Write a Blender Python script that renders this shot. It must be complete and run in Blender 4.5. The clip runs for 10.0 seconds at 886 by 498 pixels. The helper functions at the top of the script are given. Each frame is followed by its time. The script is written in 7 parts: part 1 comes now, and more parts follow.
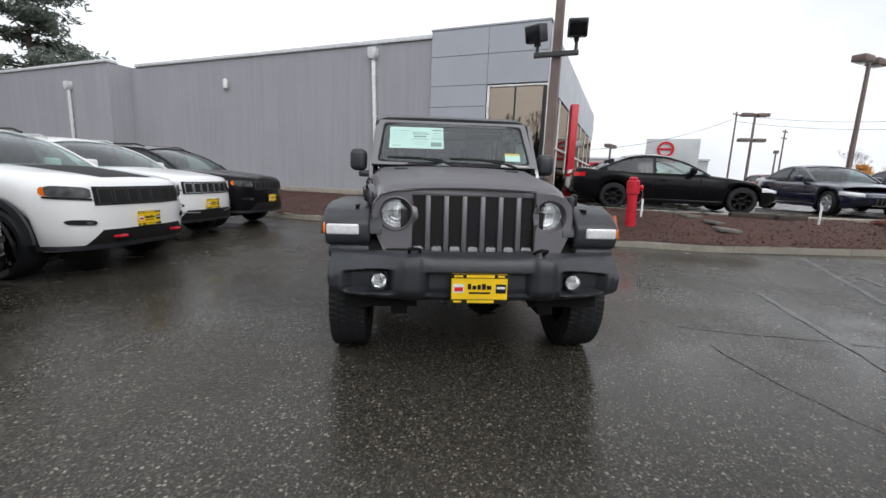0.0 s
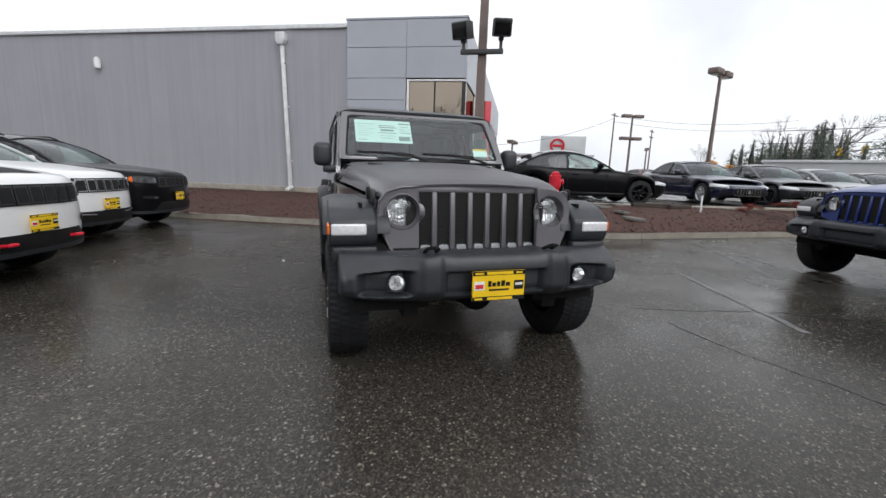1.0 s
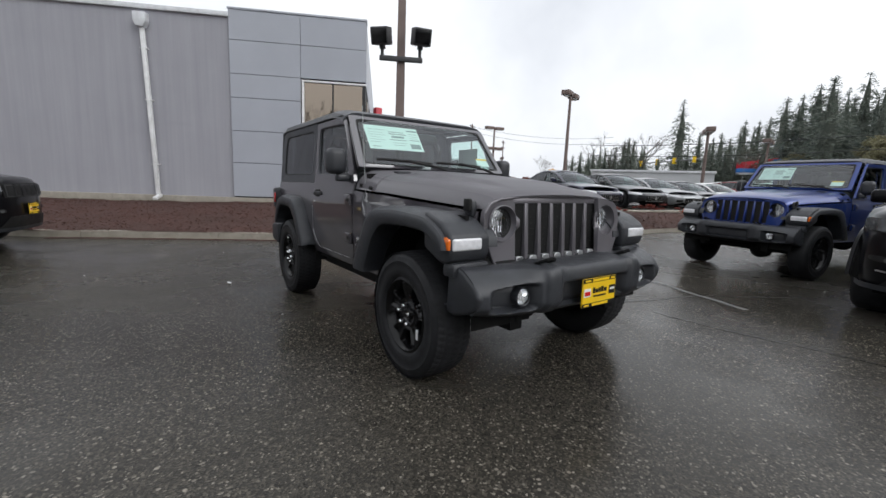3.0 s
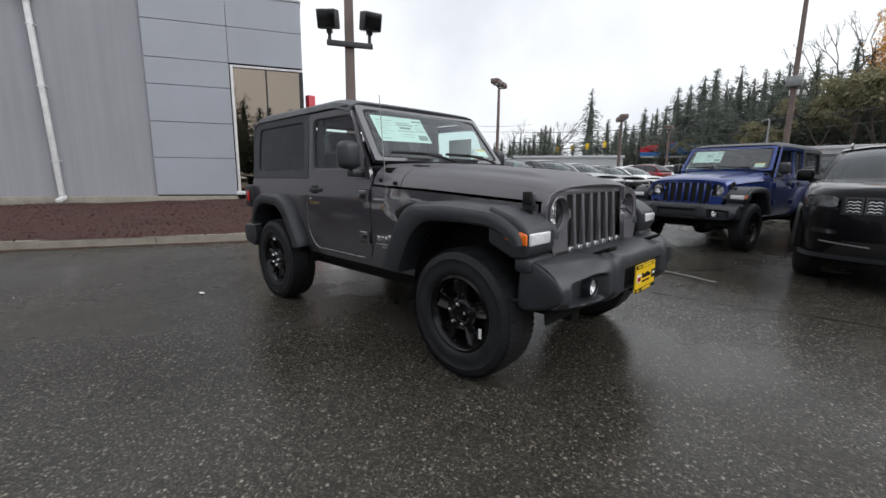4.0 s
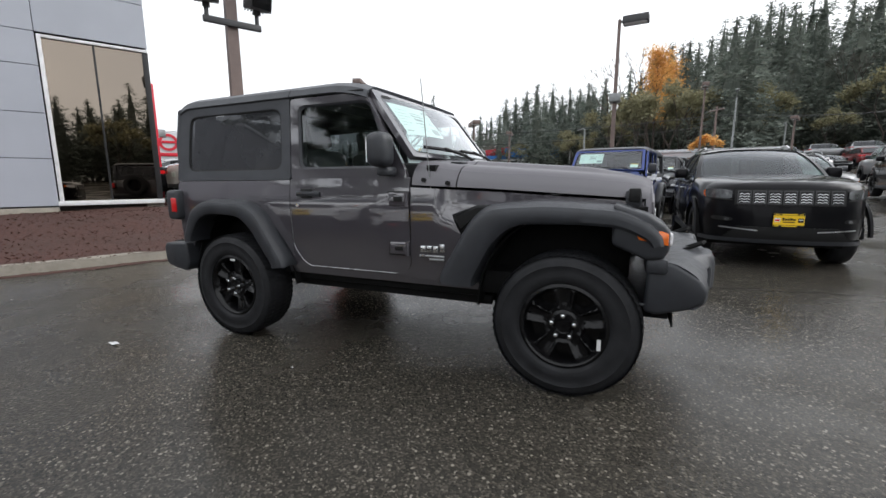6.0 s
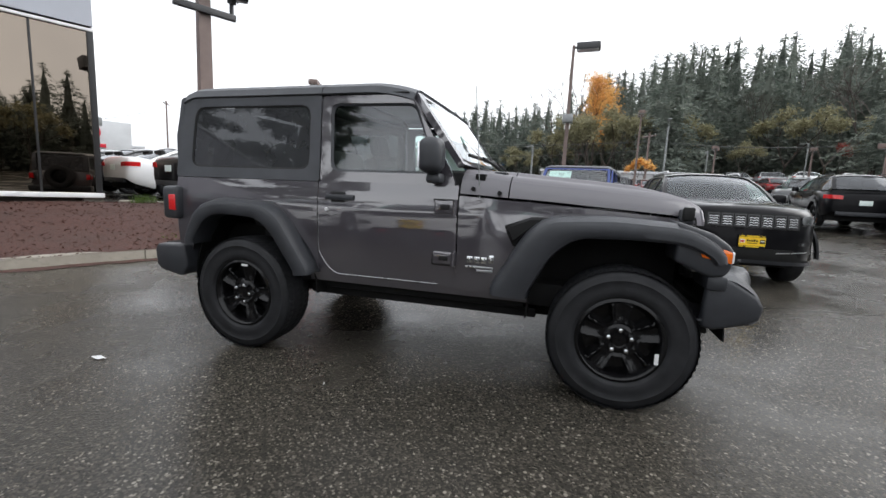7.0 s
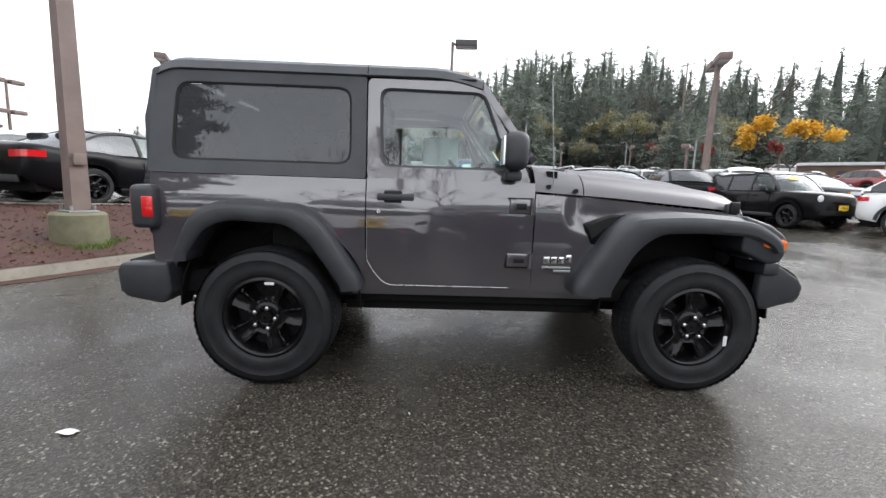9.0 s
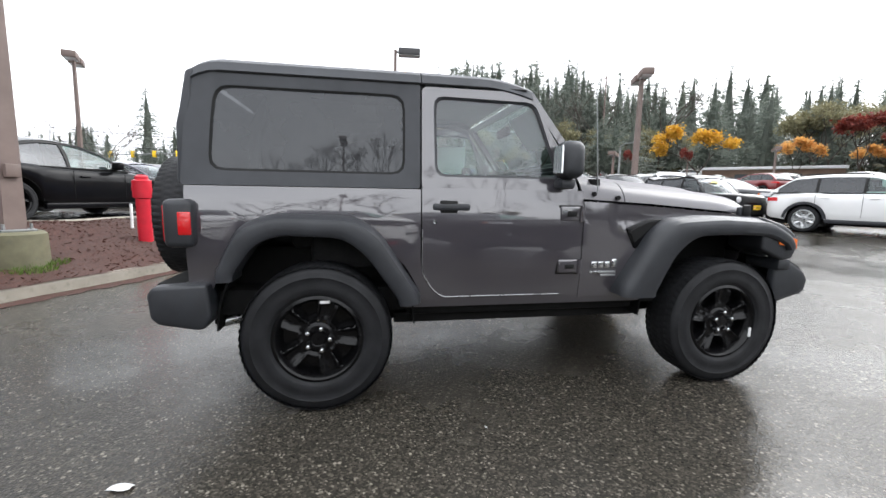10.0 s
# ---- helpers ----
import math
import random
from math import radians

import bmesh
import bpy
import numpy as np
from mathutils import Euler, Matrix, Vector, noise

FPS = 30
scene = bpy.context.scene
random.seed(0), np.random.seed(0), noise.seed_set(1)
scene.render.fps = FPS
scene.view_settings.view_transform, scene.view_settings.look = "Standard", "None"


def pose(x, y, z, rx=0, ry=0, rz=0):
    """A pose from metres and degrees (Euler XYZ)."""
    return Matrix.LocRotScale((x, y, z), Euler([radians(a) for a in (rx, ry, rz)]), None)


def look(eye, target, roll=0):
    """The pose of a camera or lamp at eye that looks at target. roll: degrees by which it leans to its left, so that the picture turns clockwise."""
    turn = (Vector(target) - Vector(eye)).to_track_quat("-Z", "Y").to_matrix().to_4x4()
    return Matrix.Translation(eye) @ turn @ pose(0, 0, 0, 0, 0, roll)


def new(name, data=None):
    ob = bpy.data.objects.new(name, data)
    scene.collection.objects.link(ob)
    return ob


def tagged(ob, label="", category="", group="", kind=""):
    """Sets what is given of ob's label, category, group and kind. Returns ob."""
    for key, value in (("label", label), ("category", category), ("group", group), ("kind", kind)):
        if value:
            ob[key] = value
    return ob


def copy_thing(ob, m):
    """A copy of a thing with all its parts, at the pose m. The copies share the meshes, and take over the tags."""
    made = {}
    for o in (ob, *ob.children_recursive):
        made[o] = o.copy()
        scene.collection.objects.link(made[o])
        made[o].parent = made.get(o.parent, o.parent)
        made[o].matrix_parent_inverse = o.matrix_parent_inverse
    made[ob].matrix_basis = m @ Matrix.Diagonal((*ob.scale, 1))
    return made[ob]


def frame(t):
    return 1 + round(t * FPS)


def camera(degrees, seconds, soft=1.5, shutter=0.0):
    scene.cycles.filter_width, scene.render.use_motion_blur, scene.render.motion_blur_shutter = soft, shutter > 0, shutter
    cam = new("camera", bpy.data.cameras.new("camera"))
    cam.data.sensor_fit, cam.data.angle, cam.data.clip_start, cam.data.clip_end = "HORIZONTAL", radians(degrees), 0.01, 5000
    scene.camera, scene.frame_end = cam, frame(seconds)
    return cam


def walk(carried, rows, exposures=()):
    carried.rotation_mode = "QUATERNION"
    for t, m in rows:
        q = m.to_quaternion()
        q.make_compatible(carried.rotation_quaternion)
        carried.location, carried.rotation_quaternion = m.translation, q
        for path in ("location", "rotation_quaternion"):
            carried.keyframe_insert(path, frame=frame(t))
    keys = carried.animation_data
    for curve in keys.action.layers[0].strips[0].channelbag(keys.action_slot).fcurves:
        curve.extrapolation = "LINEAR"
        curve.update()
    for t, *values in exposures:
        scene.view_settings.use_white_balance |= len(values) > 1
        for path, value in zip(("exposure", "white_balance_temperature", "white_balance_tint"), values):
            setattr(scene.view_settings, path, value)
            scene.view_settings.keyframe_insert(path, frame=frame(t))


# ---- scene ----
cam = camera(92.9, 10.0)
EXPOSURES = [(t, e, 6380, 9.5) for t, e in ((0.0, 0.30), (2.5, 0.2), (4.2, 0.18), (5.5, 0.45), (7.5, 0.85), (8.5, 1.05), (10.0, 1.25))]
PATH = [
    (0, (-0.396, -3.053, 1.244), (-0.246, -1.088, 0.902), 2.2),
    (0.5, (-0.665, -2.936, 1.24), (-0.299, -1.002, 0.881), 0.1),
    (1, (-1.0, -2.875, 1.231), (-0.416, -0.995, 0.88), 2.1),
    (1.5, (-1.334, -2.798, 1.231), (-0.639, -0.954, 0.893), 2.5),
    (2, (-1.616, -2.603, 1.231), (-0.729, -0.843, 0.89), 1.7),
    (2.5, (-1.968, -2.464, 1.223), (-0.915, -0.792, 0.914), 1.5),
    (3.8, (-2.578, -1.727, 1.199), (-1.234, -0.283, 0.869), 1.6),
    (4, (-2.717, -1.642, 1.221), (-1.305, -0.268, 0.879), 0.6),
    (4.5, (-2.839, -1.286, 1.201), (-1.304, -0.057, 0.838), 0.8),
    (5, (-3.0, -0.955, 1.19), (-1.359, 0.145, 0.877), 1.6),
    (5.5, (-3.126, -0.628, 1.187), (-1.416, 0.36, 0.873), 1.0),
    (5.7, (-3.119, -0.501, 1.188), (-1.367, 0.412, 0.877), 0.4),
    (6.8, (-3.323, 0.206, 1.186), (-1.434, 0.776, 0.857), 1.6),
    (7, (-3.305, 0.318, 1.171), (-1.402, 0.868, 0.893), 2.8),
    (7.5, (-3.273, 0.597, 1.176), (-1.336, 0.976, 0.857), 2.4),
    (8, (-3.339, 0.927, 1.163), (-1.367, 1.101, 0.88), 1.7),
    (8.5, (-3.307, 1.232, 1.153), (-1.327, 1.28, 0.872), 2.0),
    (9, (-3.244, 1.553, 1.154), (-1.266, 1.484, 0.867), 2.4),
    (9.5, (-3.234, 1.915, 1.16), (-1.269, 1.639, 0.913), 1.6),
    (10, (-3.142, 2.225, 1.146), (-1.191, 1.86, 0.901), 1.4),
]
walk(cam, [(t, look(eye, target, roll)) for t, eye, target, roll in PATH], exposures=EXPOSURES)

# ---- world and sun ----
world = bpy.data.worlds.new("overcast_sky")
scene.world = world
world.use_nodes = True
wn, wl = world.node_tree.nodes, world.node_tree.links
wn.clear()
w_out, w_bg = wn.new("ShaderNodeOutputWorld"), wn.new("ShaderNodeBackground")
w_sky, w_hsv = wn.new("ShaderNodeTexSky"), wn.new("ShaderNodeHueSaturation")
w_sky.sky_type, w_sky.sun_disc = "NISHITA", False
w_sky.sun_elevation, w_sky.sun_rotation = radians(38), radians(160)
w_sky.air_density, w_sky.dust_density, w_sky.ozone_density = 2.0, 6.0, 1.0
w_hsv.inputs["Saturation"].default_value = 0.06
w_coord, w_noise, w_ramp, w_mix = wn.new("ShaderNodeTexCoord"), wn.new("ShaderNodeTexNoise"), wn.new("ShaderNodeValToRGB"), wn.new("ShaderNodeMix")
w_noise.inputs["Scale"].default_value, w_noise.inputs["Detail"].default_value = 2.2, 5.0
w_ramp.color_ramp.elements[0].position, w_ramp.color_ramp.elements[0].color = 0.28, (0.60, 0.62, 0.66, 1)
w_ramp.color_ramp.elements[1].position, w_ramp.color_ramp.elements[1].color = 0.62, (1, 1, 1, 1)
w_mix.data_type, w_mix.blend_type = "RGBA", "MULTIPLY"
w_mix.inputs[0].default_value = 0.8
wl.new(w_coord.outputs["Generated"], w_noise.inputs["Vector"])
wl.new(w_noise.outputs["Fac"], w_ramp.inputs["Fac"])
wl.new(w_sky.outputs["Color"], w_hsv.inputs["Color"])
w_flat = wn.new("ShaderNodeMix")
w_flat.data_type = "RGBA"
w_flat.inputs[0].default_value = 0.75
w_flat.inputs[7].default_value = (7.2, 7.3, 7.5, 1)
wl.new(w_hsv.outputs["Color"], w_flat.inputs[6])
wl.new(w_flat.outputs[2], w_mix.inputs[6])
wl.new(w_ramp.outputs["Color"], w_mix.inputs[7])
wl.new(w_mix.outputs[2], w_bg.inputs["Color"])
w_bg.inputs["Strength"].default_value = 0.163
wl.new(w_bg.outputs["Background"], w_out.inputs["Surface"])
sun = new("sun", bpy.data.lights.new("sun", "SUN"))
sun.data.energy, sun.data.angle, sun.data.color = 0.5, radians(40), (1.0, 0.98, 0.95)
sun.matrix_world = look((10, -25, 22), (0, 0, 0))


# ---- materials ----
class Nodes:
    """A small node-tree writer for one material."""

    def __init__(self, name):
        self.mat = bpy.data.materials.new(name)
        self.mat.use_nodes = True
        self.n, self.l = self.mat.node_tree.nodes, self.mat.node_tree.links
        self.b = self.n["Principled BSDF"]
        self.out = self.n["Material Output"]

    def add(self, kind, **sets):
        node = self.n.new(kind)
        for key, value in sets.items():
            node.inputs[key.replace("_", " ")].default_value = value
        return node

    def noise(self, scale, detail=4.0, rough=0.55, vec=None):
        node = self.add("ShaderNodeTexNoise", Scale=scale, Detail=detail, Roughness=rough)
        self.l.new(vec or self.where(), node.inputs["Vector"])
        return node.outputs["Fac"]

    def where(self):
        return self.add("ShaderNodeTexCoord").outputs["Object"]

    def ramp(self, fac, stops):
        node = self.add("ShaderNodeValToRGB")
        els = node.color_ramp.elements
        while len(els) < len(stops):
            els.new(0.5)
        for el, (pos, col) in zip(els, stops):
            el.position = pos
            el.color = (*col, 1) if isinstance(col, tuple) else (col, col, col, 1)
        self.l.new(fac, node.inputs["Fac"])
        return node.outputs["Color"]

    def mix(self, fac, a, b, mode="MIX"):
        node = self.n.new("ShaderNodeMix")
        node.data_type, node.blend_type = "RGBA", mode
        for sock, v in ((0, fac), (6, a), (7, b)):
            if isinstance(v, (int, float)):
                node.inputs[sock].default_value = v if sock == 0 else (v, v, v, 1)
            elif isinstance(v, tuple):
                node.inputs[sock].default_value = (*v, 1)
            else:
                self.l.new(v, node.inputs[sock])
        return node.outputs[2]

    def math(self, op, a, b=0.0):
        node = self.n.new("ShaderNodeMath")
        node.operation = op
        for k, v in enumerate((a, b)):
            if isinstance(v, (int, float)):
                node.inputs[k].default_value = v
            else:
                self.l.new(v, node.inputs[k])
        return node.outputs["Value"]

    def bump(self, height, strength, distance=0.01):
        node = self.add("ShaderNodeBump", Strength=strength, Distance=distance)
        self.l.new(height, node.inputs["Height"])
        self.l.new(node.outputs["Normal"], self.b.inputs["Normal"])
        return self

    def set(self, **vals):
        for key, v in vals.items():
            sock = self.b.inputs[key.replace("_", " ")]
            if isinstance(v, (int, float)):
                sock.default_value = v
            elif isinstance(v, tuple):
                sock.default_value = (*v, 1)
            else:
                self.l.new(v, sock)
        return self


def plain(name, color, rough=0.5, metal=0.0, vary=0.12, scale=6.0, bump=0.0, fine=180.0, **more):
    """Colour varied at two scales, with a fine relief where bump is given."""
    m = Nodes(name)
    big, small = m.noise(scale), m.noise(fine, 2.0)
    lo, hi = tuple(c * (1 - vary) for c in color), tuple(min(1.0, c * (1 + vary)) for c in color)
    col = m.mix(m.ramp(big, [(0.3, 0.0), (0.7, 1.0)]), lo, hi)
    col = m.mix(m.math("MULTIPLY", small, vary), col, tuple(c * 0.5 for c in color))
    r = m.ramp(m.noise(scale * 2.3), [(0.3, max(0.02, rough - 0.06)), (0.75, min(1.0, rough + 0.08))])
    m.set(Base_Color=col, Roughness=r, Metallic=metal, **more)
    if bump:
        m.bump(small, bump, 0.004)
    return m.mat


def car_paint(name, color, metal=0.5, flake=0.2, rough=0.28, coat=1.55, beads=0.0, wash=0.4, dirt=0.06, spec=0.5):
    """Clear-coated paint with fine flakes and a thin road film; beads: standing rain drops."""
    m = Nodes(name)
    vec = m.where()
    fl = m.add("ShaderNodeTexVoronoi", Scale=900.0)
    m.l.new(vec, fl.inputs["Vector"])
    col = m.mix(m.math("MULTIPLY", m.ramp(fl.outputs["Distance"], [(0.0, 1.0), (0.6, 0.0)]), flake), color, tuple(min(1.0, c * 1.8 + 0.01) for c in color))
    film = m.ramp(m.noise(3.0, 5.0), [(0.35, 0.0), (0.8, 1.0)])
    col = m.mix(m.math("MULTIPLY", film, dirt), col, (0.16, 0.15, 0.14))
    split = m.n.new("ShaderNodeSeparateXYZ")
    m.l.new(m.add("ShaderNodeNewGeometry").outputs["Normal"], split.inputs[0])
    rain = m.ramp(split.outputs["Z"], [(0.55, 0.0), (0.85, 1.0)])  # standing drops dull the level panels
    m.set(Base_Color=col, Metallic=metal, Specular_IOR_Level=spec, Roughness=m.math("ADD", m.math("MULTIPLY", rain, 0.26 * wash), rough), Coat_Weight=m.math("SUBTRACT", 1.0, m.math("MULTIPLY", rain, 0.75 * wash)), Coat_IOR=coat,
          Coat_Roughness=m.math("ADD", m.math("MULTIPLY", rain, 0.28 * wash), m.math("ADD", m.math("MULTIPLY", film, 0.03), 0.022)))
    if beads:
        drop = m.add("ShaderNodeTexVoronoi", Scale=85.0)
        m.l.new(vec, drop.inputs["Vector"])
        dots = m.ramp(drop.outputs["Distance"], [(0.0, 1.0), (0.30, 0.0)])
        bump = m.add("ShaderNodeBump", Strength=beads, Distance=0.003)
        m.l.new(m.math("MULTIPLY", dots, m.ramp(m.noise(7.0), [(0.42, 0.0), (0.55, 1.0)])), bump.inputs["Height"])
        m.l.new(bump.outputs["Normal"], m.b.inputs["Normal"])
        m.l.new(bump.outputs["Normal"], m.b.inputs["Coat Normal"])
    return m.mat


def glass(name, tint, gloss=1.0, rough=0.0, film=0.0):
    """A thin pane: tinted see-through, with the reflection that its angle gives."""
    m = Nodes(name)
    m.n.remove(m.b)
    see, shine, fres, mix = m.add("ShaderNodeBsdfTransparent"), m.add("ShaderNodeBsdfGlossy", Roughness=rough), m.add("ShaderNodeLayerWeight", Blend=0.5), m.n.new("ShaderNodeMixShader")
    see.inputs["Color"].default_value = (*tint, 1)
    shine.inputs["Color"].default_value = (0.95, 0.97, 1.0, 1)
    rise = m.math("POWER", fres.outputs["Facing"], 5.0)
    m.l.new(m.math("MULTIPLY", m.math("ADD", m.math("MULTIPLY", rise, 0.93), 0.07), gloss), mix.inputs["Fac"])
    m.l.new(see.outputs["BSDF"], mix.inputs[1])
    m.l.new(shine.outputs["BSDF"], mix.inputs[2])
    end = mix
    if film:
        haze, over = m.add("ShaderNodeBsdfDiffuse"), m.n.new("ShaderNodeMixShader")  # diffuse grey painted in for the light that panes reflect and pass
        haze.inputs["Color"].default_value = (0.30, 0.31, 0.33, 1)
        m.l.new(m.math("MULTIPLY", m.ramp(m.noise(2.5), [(0.3, 0.7), (0.7, 1.0)]), film), over.inputs["Fac"])
        m.l.new(mix.outputs["Shader"], over.inputs[1])
        m.l.new(haze.outputs["BSDF"], over.inputs[2])
        end = over
    m.l.new(end.outputs["Shader"], m.out.inputs["Surface"])
    return m.mat


def wet_asphalt():
    m = Nodes("wet_asphalt")
    vec = m.where()
    st = m.add("ShaderNodeTexVoronoi", Scale=105.0)
    st2 = m.add("ShaderNodeTexVoronoi", Scale=48.0)
    m.l.new(vec, st.inputs["Vector"])
    m.l.new(vec, st2.inputs["Vector"])
    base = m.ramp(st.outputs["Color"], [(0.0, (0.018, 0.0165, 0.014)), (0.55, (0.044, 0.0395, 0.0325)), (0.82, (0.092, 0.082, 0.065)), (1.0, (0.34, 0.31, 0.26))])
    chips = m.ramp(st2.outputs["Color"], [(0.84, 0.0), (0.93, 1.0)])
    core = m.ramp(st2.outputs["Distance"], [(0.35, 1.0), (0.5, 0.0)])
    col = m.mix(m.math("MULTIPLY", m.math("MULTIPLY", chips, core), 0.75), base, (0.36, 0.325, 0.27))
    patch = m.noise(0.35, 6.0, 0.6)
    col = m.mix(m.math("MULTIPLY", m.ramp(patch, [(0.35, 0.0), (0.7, 1.0)]), 0.35), col, (0.014, 0.014, 0.014))
    wet = m.ramp(m.noise(0.45, 5.0, 0.62), [(0.36, 0.15), (0.60, 1.0)])
    rough = m.mix(wet, 0.40, 0.15)
    m.set(Base_Color=col, Roughness=rough, Specular_IOR_Level=0.20)
    h = m.math("ADD", m.math("MULTIPLY", st.outputs["Distance"], 0.7), m.math("MULTIPLY", st2.outputs["Distance"], 0.6))
    wetb = m.math("SUBTRACT", 1.0, m.math("MULTIPLY", wet, 0.80))
    m.bump(m.math("MULTIPLY", h, wetb), 0.6, 0.006)
    return m.mat


def wood_chips():
    m = Nodes("bark_mulch")
    v = m.add("ShaderNodeTexVoronoi", Scale=64.0)
    m.l.new(m.where(), v.inputs["Vector"])
    col = m.ramp(v.outputs["Color"], [(0.0, (0.026, 0.012, 0.009)), (0.5, (0.056, 0.0185, 0.012)), (0.85, (0.088, 0.031, 0.020)), (1.0, (0.14, 0.080, 0.055))])
    col = m.mix(m.ramp(m.noise(0.8), [(0.4, 0.0), (0.7, 0.6)]), col, (0.04, 0.02, 0.014))
    m.set(Base_Color=col, Roughness=0.8)
    m.bump(v.outputs["Distance"], 0.45, 0.012)
    return m.mat


def concrete(name, color, scale=4.0):
    m = Nodes(name)
    col = m.mix(m.ramp(m.noise(scale, 6.0), [(0.3, 0.0), (0.7, 1.0)]), tuple(c * 0.72 for c in color), color)
    col = m.mix(m.ramp(m.noise(14.0, 5.0), [(0.55, 0.0), (0.8, 0.55)]), col, (0.10, 0.10, 0.075))
    m.set(Base_Color=col, Roughness=0.75)
    m.bump(m.noise(120.0), 0.4, 0.004)
    return m.mat


def stucco():
    """Grey painted block wall: faint upright streaks and soft staining."""
    m = Nodes("grey_stucco")
    vec = m.where()
    mp = m.add("ShaderNodeMapping")
    mp.inputs["Scale"].default_value = (3.2, 3.2, 0.12)
    m.l.new(vec, mp.inputs["Vector"])
    streak = m.noise(2.2, 5.0, 0.6, mp.outputs["Vector"])
    col = m.mix(m.ramp(streak, [(0.3, 0.0), (0.75, 1.0)]), (0.298, 0.297, 0.324), (0.350, 0.348, 0.378))
    col = m.mix(m.ramp(m.noise(0.5, 5.0), [(0.4, 0.0), (0.75, 0.30)]), col, (0.235, 0.234, 0.255))
    m.set(Base_Color=col, Roughness=0.7)
    m.bump(m.noise(60.0), 0.25, 0.006)
    return m.mat


def leafy(name, dark, light, rough=0.6, through_=0.4):
    """Leaves and needles: each piece its own shade, some light shining through."""
    m = Nodes(name)
    isl = m.add("ShaderNodeNewGeometry").outputs["Random Per Island"]
    info = m.add("ShaderNodeObjectInfo").outputs["Random"]
    col = m.mix(isl, dark, light)
    col = m.mix(m.math("MULTIPLY", info, 0.5), col, tuple(0.55 * a + 0.45 * b for a, b in zip(dark, light)))
    m.set(Base_Color=col, Roughness=rough)
    thin, mix = m.add("ShaderNodeBsdfTranslucent"), m.n.new("ShaderNodeMixShader")
    m.l.new(col, thin.inputs["Color"])
    mix.inputs["Fac"].default_value = through_
    m.l.new(m.b.outputs["BSDF"], mix.inputs[1])
    m.l.new(thin.outputs["BSDF"], mix.inputs[2])
    m.l.new(mix.outputs["Shader"], m.out.inputs["Surface"])
    return m.mat


def bronze_glass():
    """Bronze mirror-coated shop glazing."""
    m = Nodes("bronze_glass")
    m.n.remove(m.b)
    see, shine, mix = m.add("ShaderNodeBsdfTransparent"), m.add("ShaderNodeBsdfGlossy", Roughness=0.0), m.n.new("ShaderNodeMixShader")
    see.inputs["Color"].default_value = (0.12, 0.10, 0.09, 1)
    shine.inputs["Color"].default_value = (0.56, 0.47, 0.38, 1)
    mix.inputs["Fac"].default_value = 0.48
    m.l.new(see.outputs["BSDF"], mix.inputs[1])
    m.l.new(shine.outputs["BSDF"], mix.inputs[2])
    m.l.new(mix.outputs["Shader"], m.out.inputs["Surface"])
    return m.mat


ASPHALT, MULCH, CURB = wet_asphalt(), wood_chips(), concrete("kerb_concrete", (0.34, 0.31, 0.26))
BLOCK = concrete("mossy_concrete", (0.165, 0.155, 0.095), 9.0)
STUCCO, PANEL = stucco(), plain("grey_metal_panel", (0.375, 0.392, 0.435), 0.38, 0.0, 0.05, 0.7, fine=60.0)
CAP = plain("white_coping", (0.62, 0.63, 0.65), 0.45)
WHITE, BLACK_GAP = plain("white_paint", (0.72, 0.72, 0.72), 0.45), plain("black_joint", (0.012, 0.012, 0.013), 0.6)
BRONZE, DIM_ROOM = bronze_glass(), plain("dim_showroom", (0.10, 0.085, 0.07), 0.7)
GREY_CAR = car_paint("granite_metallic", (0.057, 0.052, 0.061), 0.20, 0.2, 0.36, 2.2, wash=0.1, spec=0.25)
# beaded body paint, its base lightened to carry skylight on the bonnet
GREY_WET_LIT = car_paint("granite_metallic_beaded_lit", (0.108, 0.103, 0.113), 0.0, 0.2, 0.40, 1.5, 0.10, 0.95, spec=0.12)
BLUE = car_paint("ocean_blue_metallic", (0.006, 0.030, 0.185), 0.5)
WHITE_CAR = car_paint("bright_white", (0.78, 0.78, 0.78), 0.0, 0.0)
BLACK_CAR = car_paint("black_paint", (0.004, 0.004, 0.005), 0.0, 0.0, 0.28, 1.17, wash=0.1, dirt=0.01, spec=0.08)
NAVY_CAR = car_paint("dark_navy", (0.006, 0.008, 0.030), 0.1, 0.0, 0.25, 1.45, wash=0.15, dirt=0.02)
DARK_GREY_CAR = car_paint("dark_grey_paint", (0.030, 0.031, 0.036), 0.4, 0.2, 0.28, 1.45, wash=0.3, dirt=0.03)
SILVER_CAR = car_paint("silver_paint", (0.33, 0.34, 0.35), 0.6)
RED_CAR = car_paint("dark_red_paint", (0.16, 0.008, 0.010), 0.3)
PLASTIC = plain("black_textured_plastic", (0.027, 0.029, 0.034), 0.42, 0.0, 0.2, 9.0, 0.2, 420.0, Specular_IOR_Level=0.50)
HARDTOP = plain("black_hardtop", (0.052, 0.055, 0.062), 0.46, 0.0, 0.15, 5.0, 0.15, 500.0, Specular_IOR_Level=0.42)
RUBBER = plain("tyre_rubber", (0.0155, 0.016, 0.018), 0.60, 0.0, 0.4, 9.0, 0.3, 260.0, Specular_IOR_Level=0.30)
RIM_BLACK = plain("gloss_black_rim", (0.0045, 0.0045, 0.005), 0.20, 0.0, 0.1, Specular_IOR_Level=0.30)
UNDER = plain("underbody_black", (0.007, 0.007, 0.007), 0.8, Specular_IOR_Level=0.2)
CHROME = plain("chrome", (0.82, 0.83, 0.85), 0.16, 1.0, 0.04)
SILVER = plain("silver_trim", (0.52, 0.53, 0.54), 0.30, 0.9, 0.06)
AMBER = plain("amber_lens", (0.80, 0.16, 0.01), 0.15, 0.0, 0.1, Coat_Weight=1.0)
